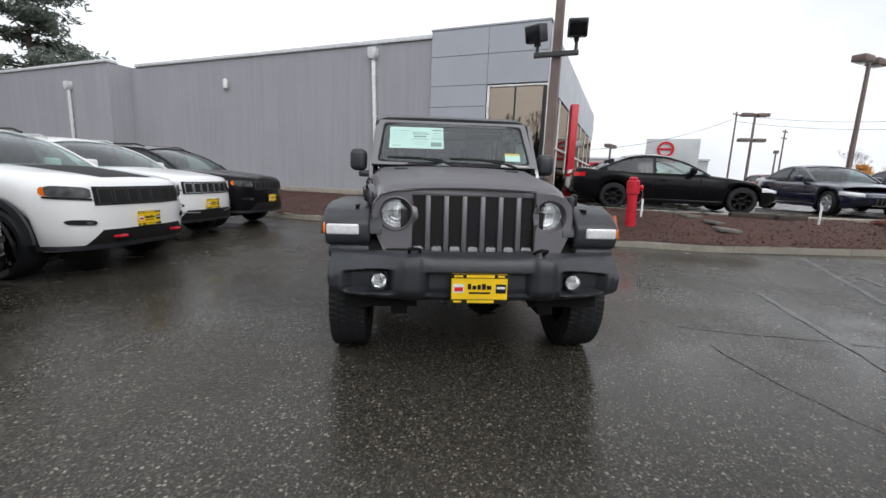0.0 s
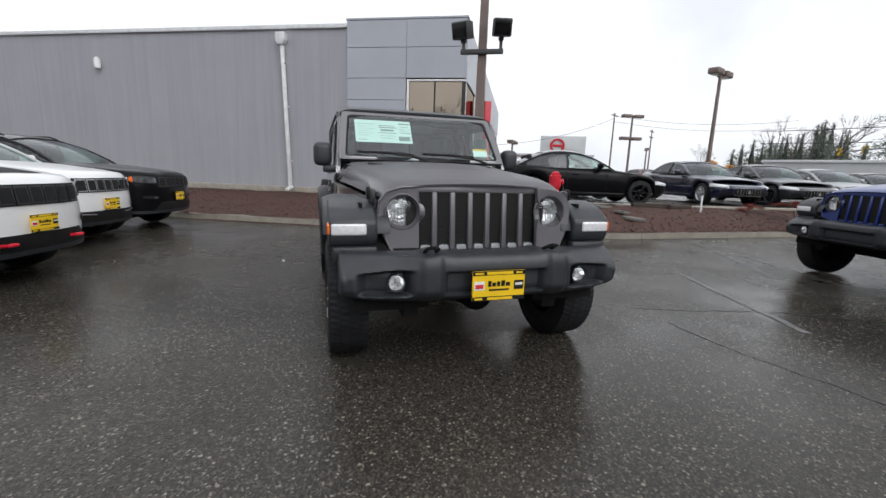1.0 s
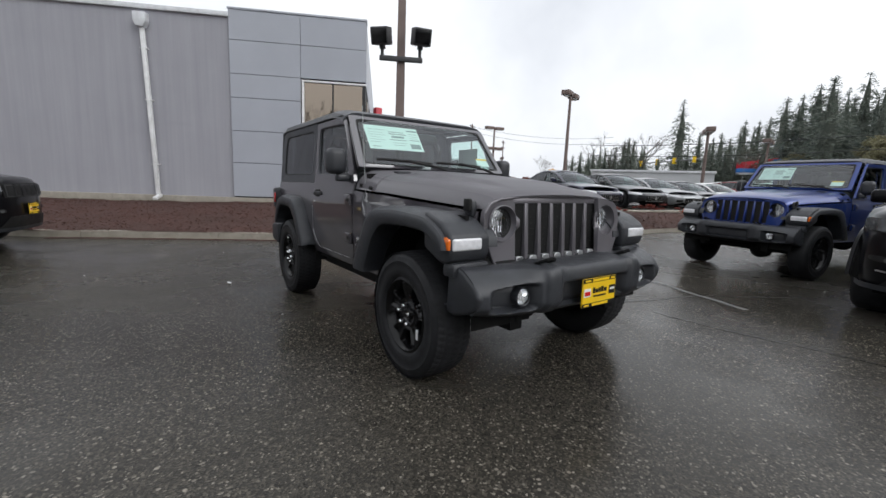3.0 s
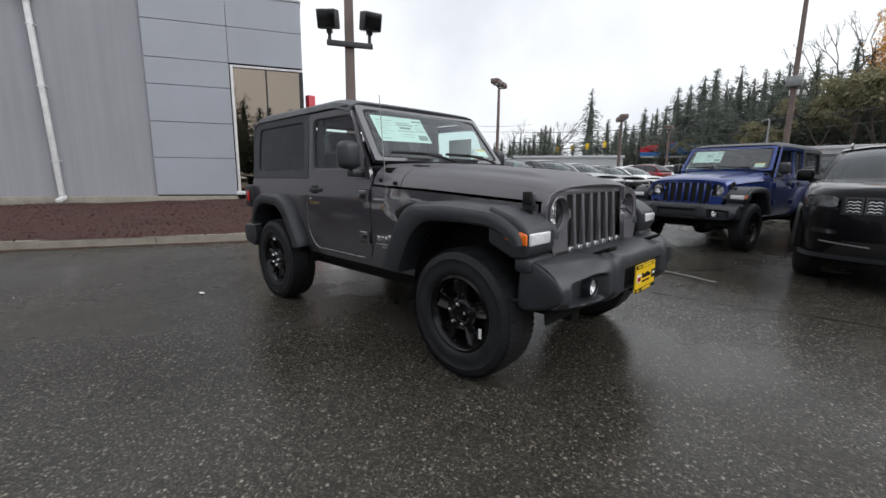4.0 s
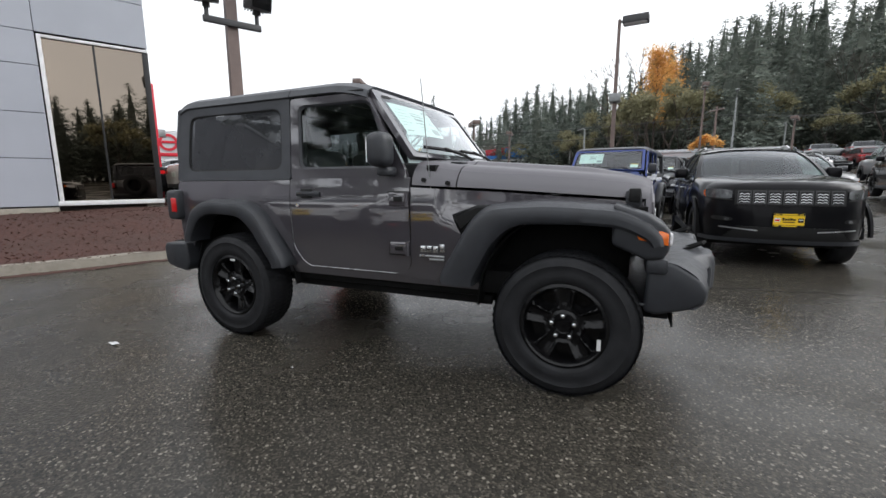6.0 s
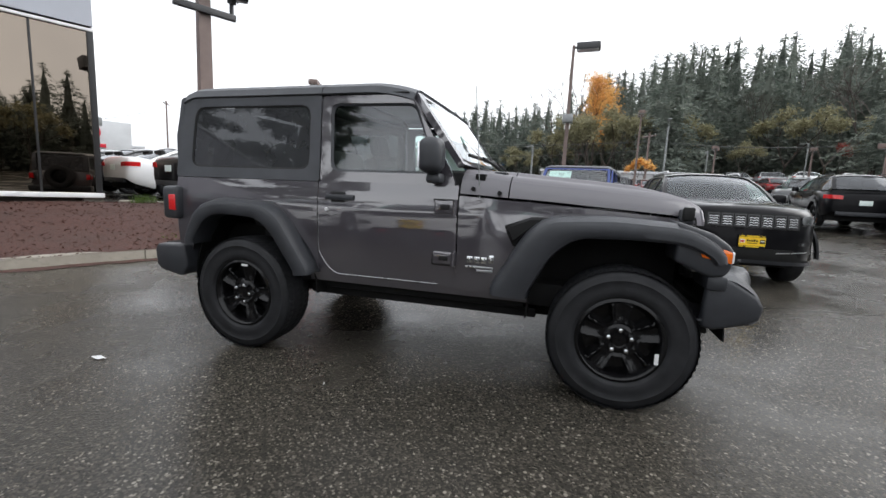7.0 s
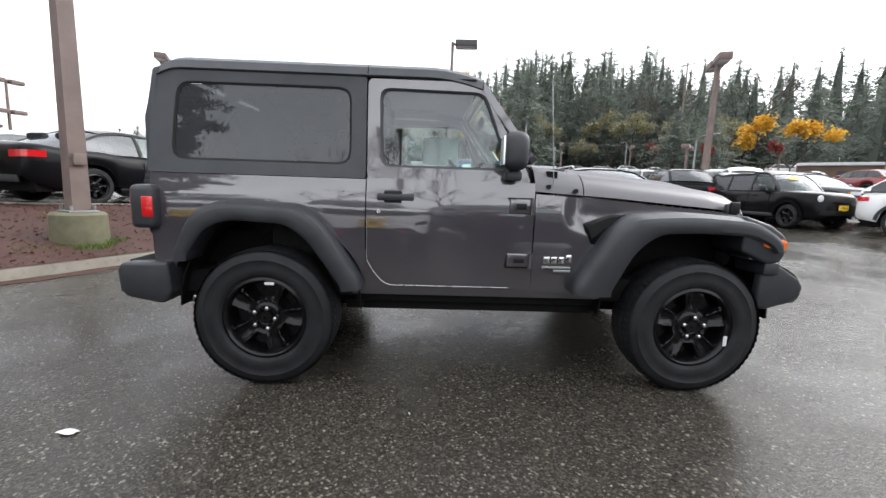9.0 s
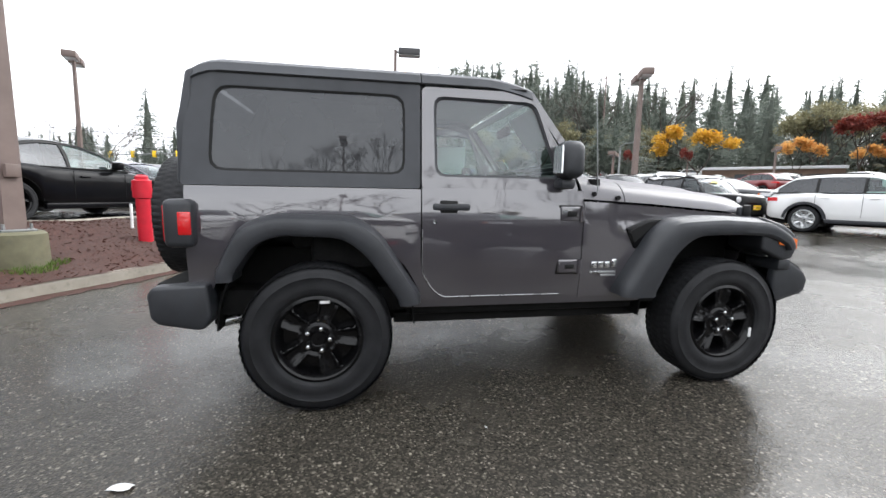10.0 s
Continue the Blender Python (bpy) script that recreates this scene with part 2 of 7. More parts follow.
RED_LENS = plain("red_lens", (0.60, 0.012, 0.015), 0.14, 0.0, 0.1, Coat_Weight=1.0)
CLEAR_LENS = plain("clear_lens", (0.70, 0.70, 0.72), 0.12, 0.0, 0.12, 40.0, Coat_Weight=1.0)
REFLECTOR = plain("lamp_reflector", (0.93, 0.94, 0.95), 0.14, 0.85, 0.08, 60.0)
SMOKED = plain("smoked_headlamp", (0.13, 0.135, 0.14), 0.14, 0.4, 0.5, 14.0, Coat_Weight=1.0)
LAMP_GLASS = glass("lamp_glass", (0.96, 0.97, 0.98))
CAR_GLASS = glass("car_glass", (0.80, 0.93, 0.90), 1.5)
# film here is grey standing for glare and light through the panes
FAR_GLASS = glass("green_car_glass", (0.50, 0.66, 0.61), 0.9, 0.10, film=0.07)
TINTED = glass("privacy_glass", (0.06, 0.063, 0.066), 0.85, film=0.13)
PAPER = plain("window_sticker_paper", (0.72, 0.80, 0.76), 0.6, 0.0, 0.03)
PRINT = plain("grey_print", (0.25, 0.29, 0.28), 0.6)
YELLOW = plain("yellow_plate", (0.85, 0.55, 0.01), 0.4, 0.0, 0.05)
INK = plain("dark_print", (0.010, 0.010, 0.010), 0.5, Specular_IOR_Level=0.25)
SEAT = plain("black_cloth", (0.018, 0.018, 0.019), 0.9, 0.0, 0.2, 20.0, 0.3)
POLE_BROWN = plain("weathered_brown_pole", (0.17, 0.125, 0.11), 0.6, 0.0, 0.18, 3.0)
POLE_GREY = plain("galvanised_pole", (0.26, 0.27, 0.27), 0.45, 0.5, 0.15)
FIXTURE = plain("dark_lamp_housing", (0.045, 0.045, 0.047), 0.5)
FIXTURE_BROWN = plain("brown_lamp_housing", (0.16, 0.115, 0.10), 0.55)
RED_PAINT = plain("red_paint", (0.55, 0.012, 0.03), 0.4, 0.0, 0.12, 7.0)
ORANGE = plain("faded_orange_plastic", (0.42, 0.12, 0.06), 0.6)
STONE = concrete("paving_slab", (0.17, 0.165, 0.15))
BARK = plain("bark", (0.055, 0.042, 0.034), 0.9, 0.0, 0.35, 3.0, 0.5, 40.0)
# mist over the trees is put into this paler needle colour
HAZED_FIR = leafy("hazed_fir_needles", (0.115, 0.140, 0.118), (0.245, 0.270, 0.228), through_=0.55)
OLIVE = leafy("autumn_olive_leaves", (0.16, 0.155, 0.090), (0.33, 0.305, 0.175))
GOLD = leafy("golden_leaves", (0.55, 0.30, 0.03), (0.80, 0.50, 0.06))
RUST = leafy("orange_leaves", (0.64, 0.33, 0.09), (0.80, 0.50, 0.18), through_=0.55)
CRIMSON = leafy("crimson_leaves", (0.12, 0.018, 0.015), (0.26, 0.05, 0.03))
TWIG = leafy("bare_twigs", (0.075, 0.062, 0.052), (0.13, 0.11, 0.095))
GRASS = leafy("grass_blades", (0.05, 0.10, 0.012), (0.13, 0.20, 0.03))
HILL = plain("wooded_slope", (0.040, 0.042, 0.024), 0.95, 0.0, 0.4, 0.3, 0.5, 3.0)
LINE = plain("worn_line_paint", (0.12, 0.12, 0.115), 0.45, 0.0, 0.3, 12.0)
SEALER = plain("crack_sealer", (0.018, 0.0175, 0.0165), 0.32)
TRIM = plain("satin_black_trim", (0.045, 0.046, 0.048), 0.32, 0.2, 0.1)
# body colour lightened so the grille's front looks lit by the sky
GRILLE_PAINT_LIT = plain("grille_paint_lit", (0.140, 0.133, 0.145), 0.34, 0.30, 0.06)

# ---- mesh kit ----
def part(name, bm, material, parent=None, label="", smooth=True, angle=38):
    """Links a bmesh as one mesh object under a thing or part."""
    bmesh.ops.recalc_face_normals(bm, faces=bm.faces)
    me = bpy.data.meshes.new(name)
    bm.to_mesh(me)
    bm.free()
    me.materials.append(material)
    if smooth:
        me.polygons.foreach_set("use_smooth", [True] * len(me.polygons))
        me.set_sharp_from_angle(angle=radians(angle))
    ob = new(name, me)
    ob.parent = parent
    return tagged(ob, label)


def thing(name, label, category, m=None, group="", kind=""):
    """An Empty at the base of a thing that parents its parts."""
    ob = new(name)
    if m is not None:
        ob.matrix_basis = m
    return tagged(ob, label, category, group, kind)


def shared(name, me, m, parent, label=""):
    ob = new(name, me)
    ob.parent = parent
    ob.matrix_basis = m
    return tagged(ob, label)


def bevelled(bm, verts, bev, seg=2):
    if bev > 0:
        edges = list({e for v in verts for e in v.link_edges})
        bmesh.ops.bevel(bm, geom=edges, offset=bev, segments=seg, affect="EDGES", profile=0.5, clamp_overlap=True)


def box(bm, lo, hi, bev=0.0, seg=2, m=None):
    c = [(a + b) / 2 for a, b in zip(lo, hi)]
    s = [abs(b - a) for a, b in zip(lo, hi)]
    mat = Matrix.LocRotScale(c, None, s)
    out = bmesh.ops.create_cube(bm, size=1, matrix=(m @ mat) if m is not None else mat)
    bevelled(bm, out["verts"], bev, seg)
    return bm


def prism(bm, poly, a, b, axis="x", bev=0.0, seg=2):
    """A polygon extruded along an axis. x: points (y, z); y: points (x, z); z: points (x, y)."""
    def at(p, q):
        return {"x": (q, p[0], p[1]), "y": (p[0], q, p[1]), "z": (p[0], p[1], q)}[axis]
    lo, hi = [bm.verts.new(at(p, a)) for p in poly], [bm.verts.new(at(p, b)) for p in poly]
    n = len(poly)
    bm.faces.new(lo[::-1])
    bm.faces.new(hi)
    for i in range(n):
        bm.faces.new((lo[i], lo[(i + 1) % n], hi[(i + 1) % n], hi[i]))
    bevelled(bm, lo + hi, bev, seg)
    return bm


def lathe(bm, prof, centre=(0, 0, 0), axis="x", seg=32, closed=False, caps=True):
    """Revolves points (radius, along) round an axis."""
    rings = []
    for r, a in prof:
        ring = []
        for k in range(seg):
            t = 2 * math.pi * k / seg
            c, s = r * math.cos(t), r * math.sin(t)
            v = {"x": (a, c, s), "y": (c, a, s), "z": (c, s, a)}[axis]
            ring.append(bm.verts.new(Vector(v) + Vector(centre)))
        rings.append(ring)
    pairs = list(zip(rings, rings[1:])) + ([(rings[-1], rings[0])] if closed else [])
    for p, q in pairs:
        for k in range(seg):
            bm.faces.new((p[k], p[(k + 1) % seg], q[(k + 1) % seg], q[k]))
    if caps and not closed:
        bm.faces.new(rings[0][::-1])
        bm.faces.new(rings[-1])
    return bm


def tube(bm, pts, r, seg=8, taper=None):
    """A round bar along a polyline; taper: the end's radius."""
    pts = [Vector(p) for p in pts]
    rings = []
    for i, p in enumerate(pts):
        d = (pts[min(i + 1, len(pts) - 1)] - pts[max(i - 1, 0)]).normalized()
        q = d.to_track_quat("Z", "Y")
        rr = r if taper is None else r + (taper - r) * i / (len(pts) - 1)
        rings.append([bm.verts.new(p + q @ Vector((rr * math.cos(2 * math.pi * k / seg), rr * math.sin(2 * math.pi * k / seg), 0))) for k in range(seg)])
    for a, b in zip(rings, rings[1:]):
        for k in range(seg):
            bm.faces.new((a[k], a[(k + 1) % seg], b[(k + 1) % seg], b[k]))
    bm.faces.new(rings[0][::-1])
    bm.faces.new(rings[-1])
    return bm


def sheet(bm, f, nu, nv, thick=0.0):
    """A surface from f(u, v), u and v from 0 to 1, with a thickness."""
    grid = [[bm.verts.new(f(i / nu, j / nv)) for j in range(nv + 1)] for i in range(nu + 1)]
    faces = [bm.faces.new((grid[i][j], grid[i + 1][j], grid[i + 1][j + 1], grid[i][j + 1])) for i in range(nu) for j in range(nv)]
    if thick:
        bm.normal_update()
        bmesh.ops.solidify(bm, geom=faces, thickness=thick)
    return bm


def ring(bm, outer, inner, thick=0.0, close=True):
    """A frame between two outlines of equally many points in space."""
    n = len(outer)
    a, b = [bm.verts.new(p) for p in outer], [bm.verts.new(p) for p in inner]
    faces = [bm.faces.new((a[i], a[(i + 1) % n], b[(i + 1) % n], b[i])) for i in range(n if close else n - 1)]
    if thick:
        bm.normal_update()
        bmesh.ops.solidify(bm, geom=faces, thickness=thick)
    return bm


def face(bm, pts, thick=0.0):
    f = bm.faces.new([bm.verts.new(p) for p in pts])
    if thick:
        bm.normal_update()
        bmesh.ops.solidify(bm, geom=[f], thickness=thick)
    return bm


def rounded(poly, r, n=4):
    """A 2D outline with its corners rounded."""
    out, k = [], len(poly)
    for i in range(k):
        p, a, b = Vector(poly[i]), Vector(poly[i - 1]), Vector(poly[(i + 1) % k])
        d1, d2 = (a - p), (b - p)
        q = min(r, d1.length * 0.45, d2.length * 0.45)
        s, e = p + d1.normalized() * q, p + d2.normalized() * q
        for j in range(n + 1):
            t = j / n
            out.append(tuple((1 - t) ** 2 * s + 2 * t * (1 - t) * p + t * t * e))
    return out


def curve(points):
    """A smooth-stepped function through (x, y) points."""
    xs, ys = [p[0] for p in points], [p[1] for p in points]
    return lambda x: float(np.interp(x, xs, ys))


def spline(points):
    """A rounded line through (x, y) points."""
    xs, ys = np.array([p[0] for p in points]), np.array([p[1] for p in points])
    sl = np.gradient(ys, xs)

    def f(x):
        i = int(min(max(np.searchsorted(xs, x) - 1, 0), len(xs) - 2))
        h = xs[i + 1] - xs[i]
        t = min(1.0, max(0.0, (x - xs[i]) / h))
        return float((2 * t ** 3 - 3 * t ** 2 + 1) * ys[i] + (t ** 3 - 2 * t ** 2 + t) * h * sl[i] + (3 * t ** 2 - 2 * t ** 3) * ys[i + 1] + (t ** 3 - t ** 2) * h * sl[i + 1])
    return f


def smooth(a, b, x):
    t = min(1.0, max(0.0, (x - a) / (b - a)))
    return t * t * (3 - 2 * t)


def bm_new():
    return bmesh.new()

# ---- ground, kerbs and planting bed ----
def lot_z(x, y):
    """The lot falls gently across the grey car's bay and climbs towards the wooded hill."""
    near = 0.028 * math.tanh(x / 2.5) * math.exp(-(max(0.0, abs(y - 1.0) - 4.0) / 6.0) ** 2) * math.exp(-(max(0.0, abs(x) - 8.0) / 4.0) ** 2)
    near += (0.010 - 0.0087 * min(3.2, max(-1.5, y))) * math.exp(-(max(0.0, abs(x) - 1.5) / 1.5) ** 2) * math.exp(-(max(0.0, abs(y - 1.0) - 3.0) / 2.0) ** 2)
    s = 0.6 * x - 0.8 * y
    up = 0.058 * (math.sqrt((s - 6.5) ** 2 + 4.0) + s - 6.5) / 2 - 0.004
    return near + max(0.0, min(up, 9.0))


def build_ground():
    near = [v * 0.5 for v in range(-24, 61)]
    xs = [-3000, -800, -250, -100, -50, -25, -16] + near + [32, 36, 42, 50, 60, 80, 110, 160, 250, 800, 3000]
    ys = [-3000, -800, -250, -160, -110, -80, -60, -48, -40, -34, -30, -26, -23] + [v * 0.5 for v in range(-42, 21)] + [11, 12, 14, 18, 25, 40, 70, 120, 300, 900, 3000]
    bm = bm_new()
    grid = [[bm.verts.new((x, y, lot_z(x, y))) for y in ys] for x in xs]
    for i in range(len(xs) - 1):
        for j in range(len(ys) - 1):
            bm.faces.new((grid[i][j], grid[i + 1][j], grid[i + 1][j + 1], grid[i][j + 1]))
    return tagged(part("ground", bm, ASPHALT), "wet dark asphalt car park with pale aggregate", "asphalt", kind="structure")


build_ground()

BED = [  # kerb line, far edge, height of the far edge
    ((-20, 17.8), (-20.5, 22.5), 0.42), ((-12, 13.6), (-11, 17.7), 0.42), ((-6, 10.2), (-5, 14.62), 0.42), ((-3.9, 8.42), (-2.6, 13.4), 0.43),
    ((-2.3, 7.72), (-1, 12.58), 0.44), ((-0.15, 6.60), (1, 11.57), 0.48), ((1.2, 5.93), (2.6, 10.75), 0.52), ((2.5, 5.28), (3.6, 10.2), 0.54),
    ((3.6, 4.74), (4.4, 8.3), 0.55), ((5.2, 4.28), (5.0, 7.2), 0.55), ((7.6, 4.29), (7.6, 6.6), 0.52), ((10.9, 4.33), (10.9, 6.15), 0.5), ((16, 4.3), (16, 5.6), 0.46), ((24, 4.3), (24, 5.2), 0.4)]
BED_S = np.cumsum([0] + [math.dist(a[0], b[0]) for a, b in zip(BED, BED[1:])])
BED_L = BED_S[-1]


def bed_at(s):
    """Kerb point, far point and far height at s metres along the kerb."""
    def g(vals):
        return float(np.interp(s, BED_S, vals))
    return (g([b[0][0] for b in BED]), g([b[0][1] for b in BED])), (g([b[1][0] for b in BED]), g([b[1][1] for b in BED])), g([b[2] for b in BED])


def bed_point(u, v):
    a, b, h = bed_at(u * BED_L)
    x, y = a[0] + (b[0] - a[0]) * v, a[1] + (b[1] - a[1]) * v
    z = lot_z(*a) + 0.10 + (h - 0.10) * smooth(-0.15, 0.75, v) + 0.03 * noise.noise((x * 1.3, y * 1.3, 0.0)) + 0.012 * noise.noise((x * 6, y * 6, 3.0))
    return Vector((x, y, z))


BED_TABLE = np.array([bed_point(i / 200, j / 30) for i in range(201) for j in range(31)])


def bed_z(x, y):
    """Height of the bed's surface at a place."""
    return float(BED_TABLE[np.argmin((BED_TABLE[:, 0] - x) ** 2 + (BED_TABLE[:, 1] - y) ** 2), 2])


bed = tagged(part("planting_bed", sheet(bm_new(), bed_point, 260, 44), MULCH), "bare planting bed of dark red-brown bark mulch", "planting bed", kind="structure")


def kerb_piece(s0, s1, line, z0, w, h):
    """One cast kerb stone along part of a line."""
    prof = [(0, -0.1), (0, h - 0.02), (0.02, h), (w - 0.02, h), (w, h - 0.02), (w, -0.1)]
    bm, rows = bm_new(), []
    n = max(2, int((s1 - s0) / 0.4))
    for i in range(n + 1):
        s = s0 + (s1 - s0) * i / n
        p, q = Vector(line(s)), Vector(line(s + 0.05))
        d = (q - p).normalized()
        nrm = Vector((-d.y, d.x))
        base = z0(*p)
        wob = 0.006 * noise.noise((p.x * 2, p.y * 2, 9))
        rows.append([bm.verts.new((p.x + nrm.x * (a + wob), p.y + nrm.y * (a + wob), base + b + (wob if b > 0 else 0))) for a, b in prof])
    for a, b in zip(rows, rows[1:]):
        for k in range(len(prof) - 1):
            bm.faces.new((a[k], a[k + 1], b[k + 1], b[k]))
    bm.faces.new(rows[0])
    bm.faces.new(rows[-1][::-1])
    return bm


def build_kerb(name, label, line, length, z0, w, h, piece):
    kerb = thing(name, label, "kerb", kind="structure")
    s = 0.3
    while s < length - 0.4:
        e = min(length, s + piece)
        part("kerb_stone", kerb_piece(s, e - 0.012, line, z0, w, h), CURB, kerb)
        s = e


build_kerb("kerb", "weathered tan concrete kerb round the mulch bed", lambda s: bed_at(s)[0], BED_L - 1, lot_z, 0.16, 0.13, 2.4)
UPPER = [b[1] for b in BED[7:]]
UPPER_S = np.cumsum([0] + [math.dist(a, b) for a, b in zip(UPPER, UPPER[1:])])


def upper_at(s):
    return float(np.interp(s, UPPER_S, [p[0] for p in UPPER])), float(np.interp(s, UPPER_S, [p[1] for p in UPPER]))


build_kerb("kerb_upper", "weathered tan concrete kerb of the upper car park", lambda s: upper_at(s), UPPER_S[-1] - 0.5, lambda x, y: 0.44, 0.18, 0.16, 2.4)


def upper_lot(u, v):
    x, y = upper_at(u * UPPER_S[-1])
    return Vector((x + (x * 2.2 - 4 - x) * v ** 1.5 + 0.05, y + 0.1 + (130 - y) * v ** 1.5, 0.56))


tagged(part("car_park_upper", sheet(bm_new(), upper_lot, 30, 24), ASPHALT), "wet asphalt of the raised upper car park", "asphalt", kind="structure")

# ---- grey building ----
WALL0, WALL_D, WALL_N = Vector((0.10, 12.0, 0.07)), Vector((0.891, -0.453, 0)).normalized(), Vector((-0.453, -0.891, 0)).normalized()
WALL_M = Matrix.Translation(WALL0) @ Matrix((( WALL_D.x, -WALL_N.x, 0, 0), (WALL_D.y, -WALL_N.y, 0, 0), (0, 0, 1, 0), (0, 0, 0, 1)))
# in the wall's own axes: x along it to the corner, y into the building, z up


def build_building():
    b = thing("showroom_building", "grey plastered showroom with metal panels and bronze glazing", "building", WALL_M)
    part("wall", box(bm_new(), (-15.4, 0.06, 0.0), (0.02, 0.36, 5.67)), STUCCO, b, "grey plastered wall with faint streaks")
    part("wall", box(bm_new(), (-16.2, 0.06, 0.0), (-15.4, 2.2, 5.67)), STUCCO, b)
    part("wall", box(bm_new(), (-34, -0.9, 0.0), (-16.2, -0.6, 5.72)), STUCCO, b)
    part("wall", box(bm_new(), (-16.2, -0.9, 0.0), (-15.9, 0.6, 5.72)), STUCCO, b)
    cap = bm_new()
    box(cap, (-15.4, -0.02, 5.67), (0.02, 0.44, 5.80), 0.01)
    part("coping", cap, CAP, b, "pale metal roof coping")
    part("coping", box(bm_new(), (-34, -0.98, 5.72), (-15.85, -0.5, 5.85), 0.01), CAP, b)
    part("roof", box(bm_new(), (-34, 0.3, 5.3), (3.7, 24, 5.5)), CAP, b)
    # score lines of the wall
    part("wall_joint", box(bm_new(), (-15.3, 0.054, 2.62), (0.0, 0.07, 2.634)), STUCCO, b)
    # panels: columns and rows either side of the glazing, with open joints
    part("panel_backing", box(bm_new(), (0.03, 0.05, 0.5), (2.0, 0.3, 5.86)), BLACK_GAP, b)
    part("panel_backing", box(bm_new(), (2.0, 0.05, 4.15), (3.9, 0.3, 5.86)), BLACK_GAP, b)
    rows = [0.56, 1.57, 2.51, 3.46, 4.13, 5.06, 5.88]
    for z0, z1 in zip(rows, rows[1:]):
        spans = [(0.02, 2.01)] if z0 < 4.0 else [(0.02, 2.01), (2.01, 3.93)]
        for x0, x1 in spans:
            part("panel", box(bm_new(), (x0 + 0.006, 0.0, z0 + 0.007), (x1 - 0.006, 0.045, z1 - 0.007), 0.004, 1), PANEL, b)
    part("coping", box(bm_new(), (0.0, -0.02, 5.88), (3.95, 0.4, 5.94), 0.008), PANEL, b)
    part("base_strip", box(bm_new(), (-15.4, 0.0, 0.30), (2.0, 0.34, 0.53), 0.01), CURB, b, "pale concrete footing strip")
    # corner glazing
    w = part("window", box(bm_new(), (2.03, 0.02, 0.62), (2.10, 0.16, 4.10), 0.006), WHITE, b, "corner window in a white frame with bronze mirror glass")
    part("frame", box(bm_new(), (2.10, 0.02, 4.04), (3.93, 0.16, 4.10), 0.006), WHITE, w)
    part("sill", box(bm_new(), (2.0, -0.04, 0.56), (3.95, 0.2, 0.66), 0.01), WHITE, w)
    part("mullion", box(bm_new(), (2.92, 0.05, 0.66), (2.96, 0.15, 4.04), 0.004), BLACK_GAP, w)
    part("mullion", box(bm_new(), (3.82, 0.03, 0.66), (3.93, 0.16, 4.04), 0.004), BLACK_GAP, w)
    for x0, x1 in ((2.10, 2.92), (2.96, 3.82)):
        part("pane", box(bm_new(), (x0, 0.09, 0.66), (x1, 0.10, 4.04)), BRONZE, w)
    # the return face round the corner
    part("panel", box(bm_new(), (3.89, 0.17, 4.12), (3.93, 20, 5.88)), PANEL, b)
    for y in range(7):
        part("mullion", box(bm_new(), (3.84, 0.2 + y * 2.8, 0.62), (3.93, 0.32 + y * 2.8, 4.1)), WHITE, w)
        part("pane", box(bm_new(), (3.88, 0.34 + y * 2.8, 0.66), (3.89, 2.98 + y * 2.8, 4.06)), BRONZE, w)
    part("transom", box(bm_new(), (3.85, 0.2, 2.3), (3.935, 20, 2.38)), WHITE, w)
    part("base_strip", box(bm_new(), (3.6, 0.1, 0.2), (3.94, 20, 0.62)), CURB, b)
    part("room", box(bm_new(), (0.4, 6.0, 0.5), (3.6, 6.2, 5.2)), DIM_ROOM, b)
    part("floor", box(bm_new(), (0.1, 0.3, 0.45), (3.85, 20, 0.55)), DIM_ROOM, b)
    part("wall", box(bm_new(), (0.0, 0.36, 0.5), (0.2, 20, 5.3)), DIM_ROOM, b)
    part("ceiling", box(bm_new(), (0.2, 0.3, 4.4), (3.8, 20, 4.5)), DIM_ROOM, b)
    return b


build_building()


def downspout(x, head_z, proud=0.0, lean=0.0):
    d = thing("downspout", "white metal rainwater pipe with a box head", "downspout", WALL_M, "downspouts")
    y = proud
    bm = prism(bm_new(), [(x - 0.16, head_z), (x + 0.16, head_z), (x + 0.16, head_z - 0.24), (x + 0.09, head_z - 0.38), (x - 0.09, head_z - 0.38), (x - 0.16, head_z - 0.24)], y - 0.18, y + 0.06, "y", 0.012)
    part("head", bm, CAP, d)
    bm = bm_new()
    box(bm, (x - 0.055, y - 0.10, 0.55), (x + 0.055, y + 0.0, head_z - 0.36), 0.014)
    for v in bm.verts:
        v.co.x += lean * (head_z - v.co.z) / head_z
    part("pipe", bm, WHITE, d)
    for z in (1.4, 3.2, 4.6):
        part("strap", box(bm_new(), (x - 0.085 + lean * (head_z - z) / head_z, y - 0.105, z), (x + 0.085 + lean * (head_z - z) / head_z, y + 0.06, z + 0.03), 0.004), WHITE, d)
    part("shoe", box(bm_new(), (x - 0.06, -0.34, 0.0), (x + 0.06, 0.04, 0.09), 0.02, m=Matrix.Translation((lean, y, 0.47)) @ pose(0, 0, 0, 14, 0, 0)), WHITE, d)


downspout(-2.24, 5.54, 0.0, 0.2)
downspout(-18.9, 5.0, -0.96)
wl_ = thing("wall_lamp", "small white cylinder lamp on the grey wall", "wall lamp", WALL_M)
part("body", lathe(bm_new(), [(0.03, 4.46), (0.10, 4.48), (0.10, 4.78), (0.05, 4.86)], (-9.5, -0.05, 0), "z", 16), WHITE, wl_)
part("bracket", box(bm_new(), (-9.55, -0.05, 4.58), (-9.45, 0.06, 4.68), 0.01), WHITE, wl_)


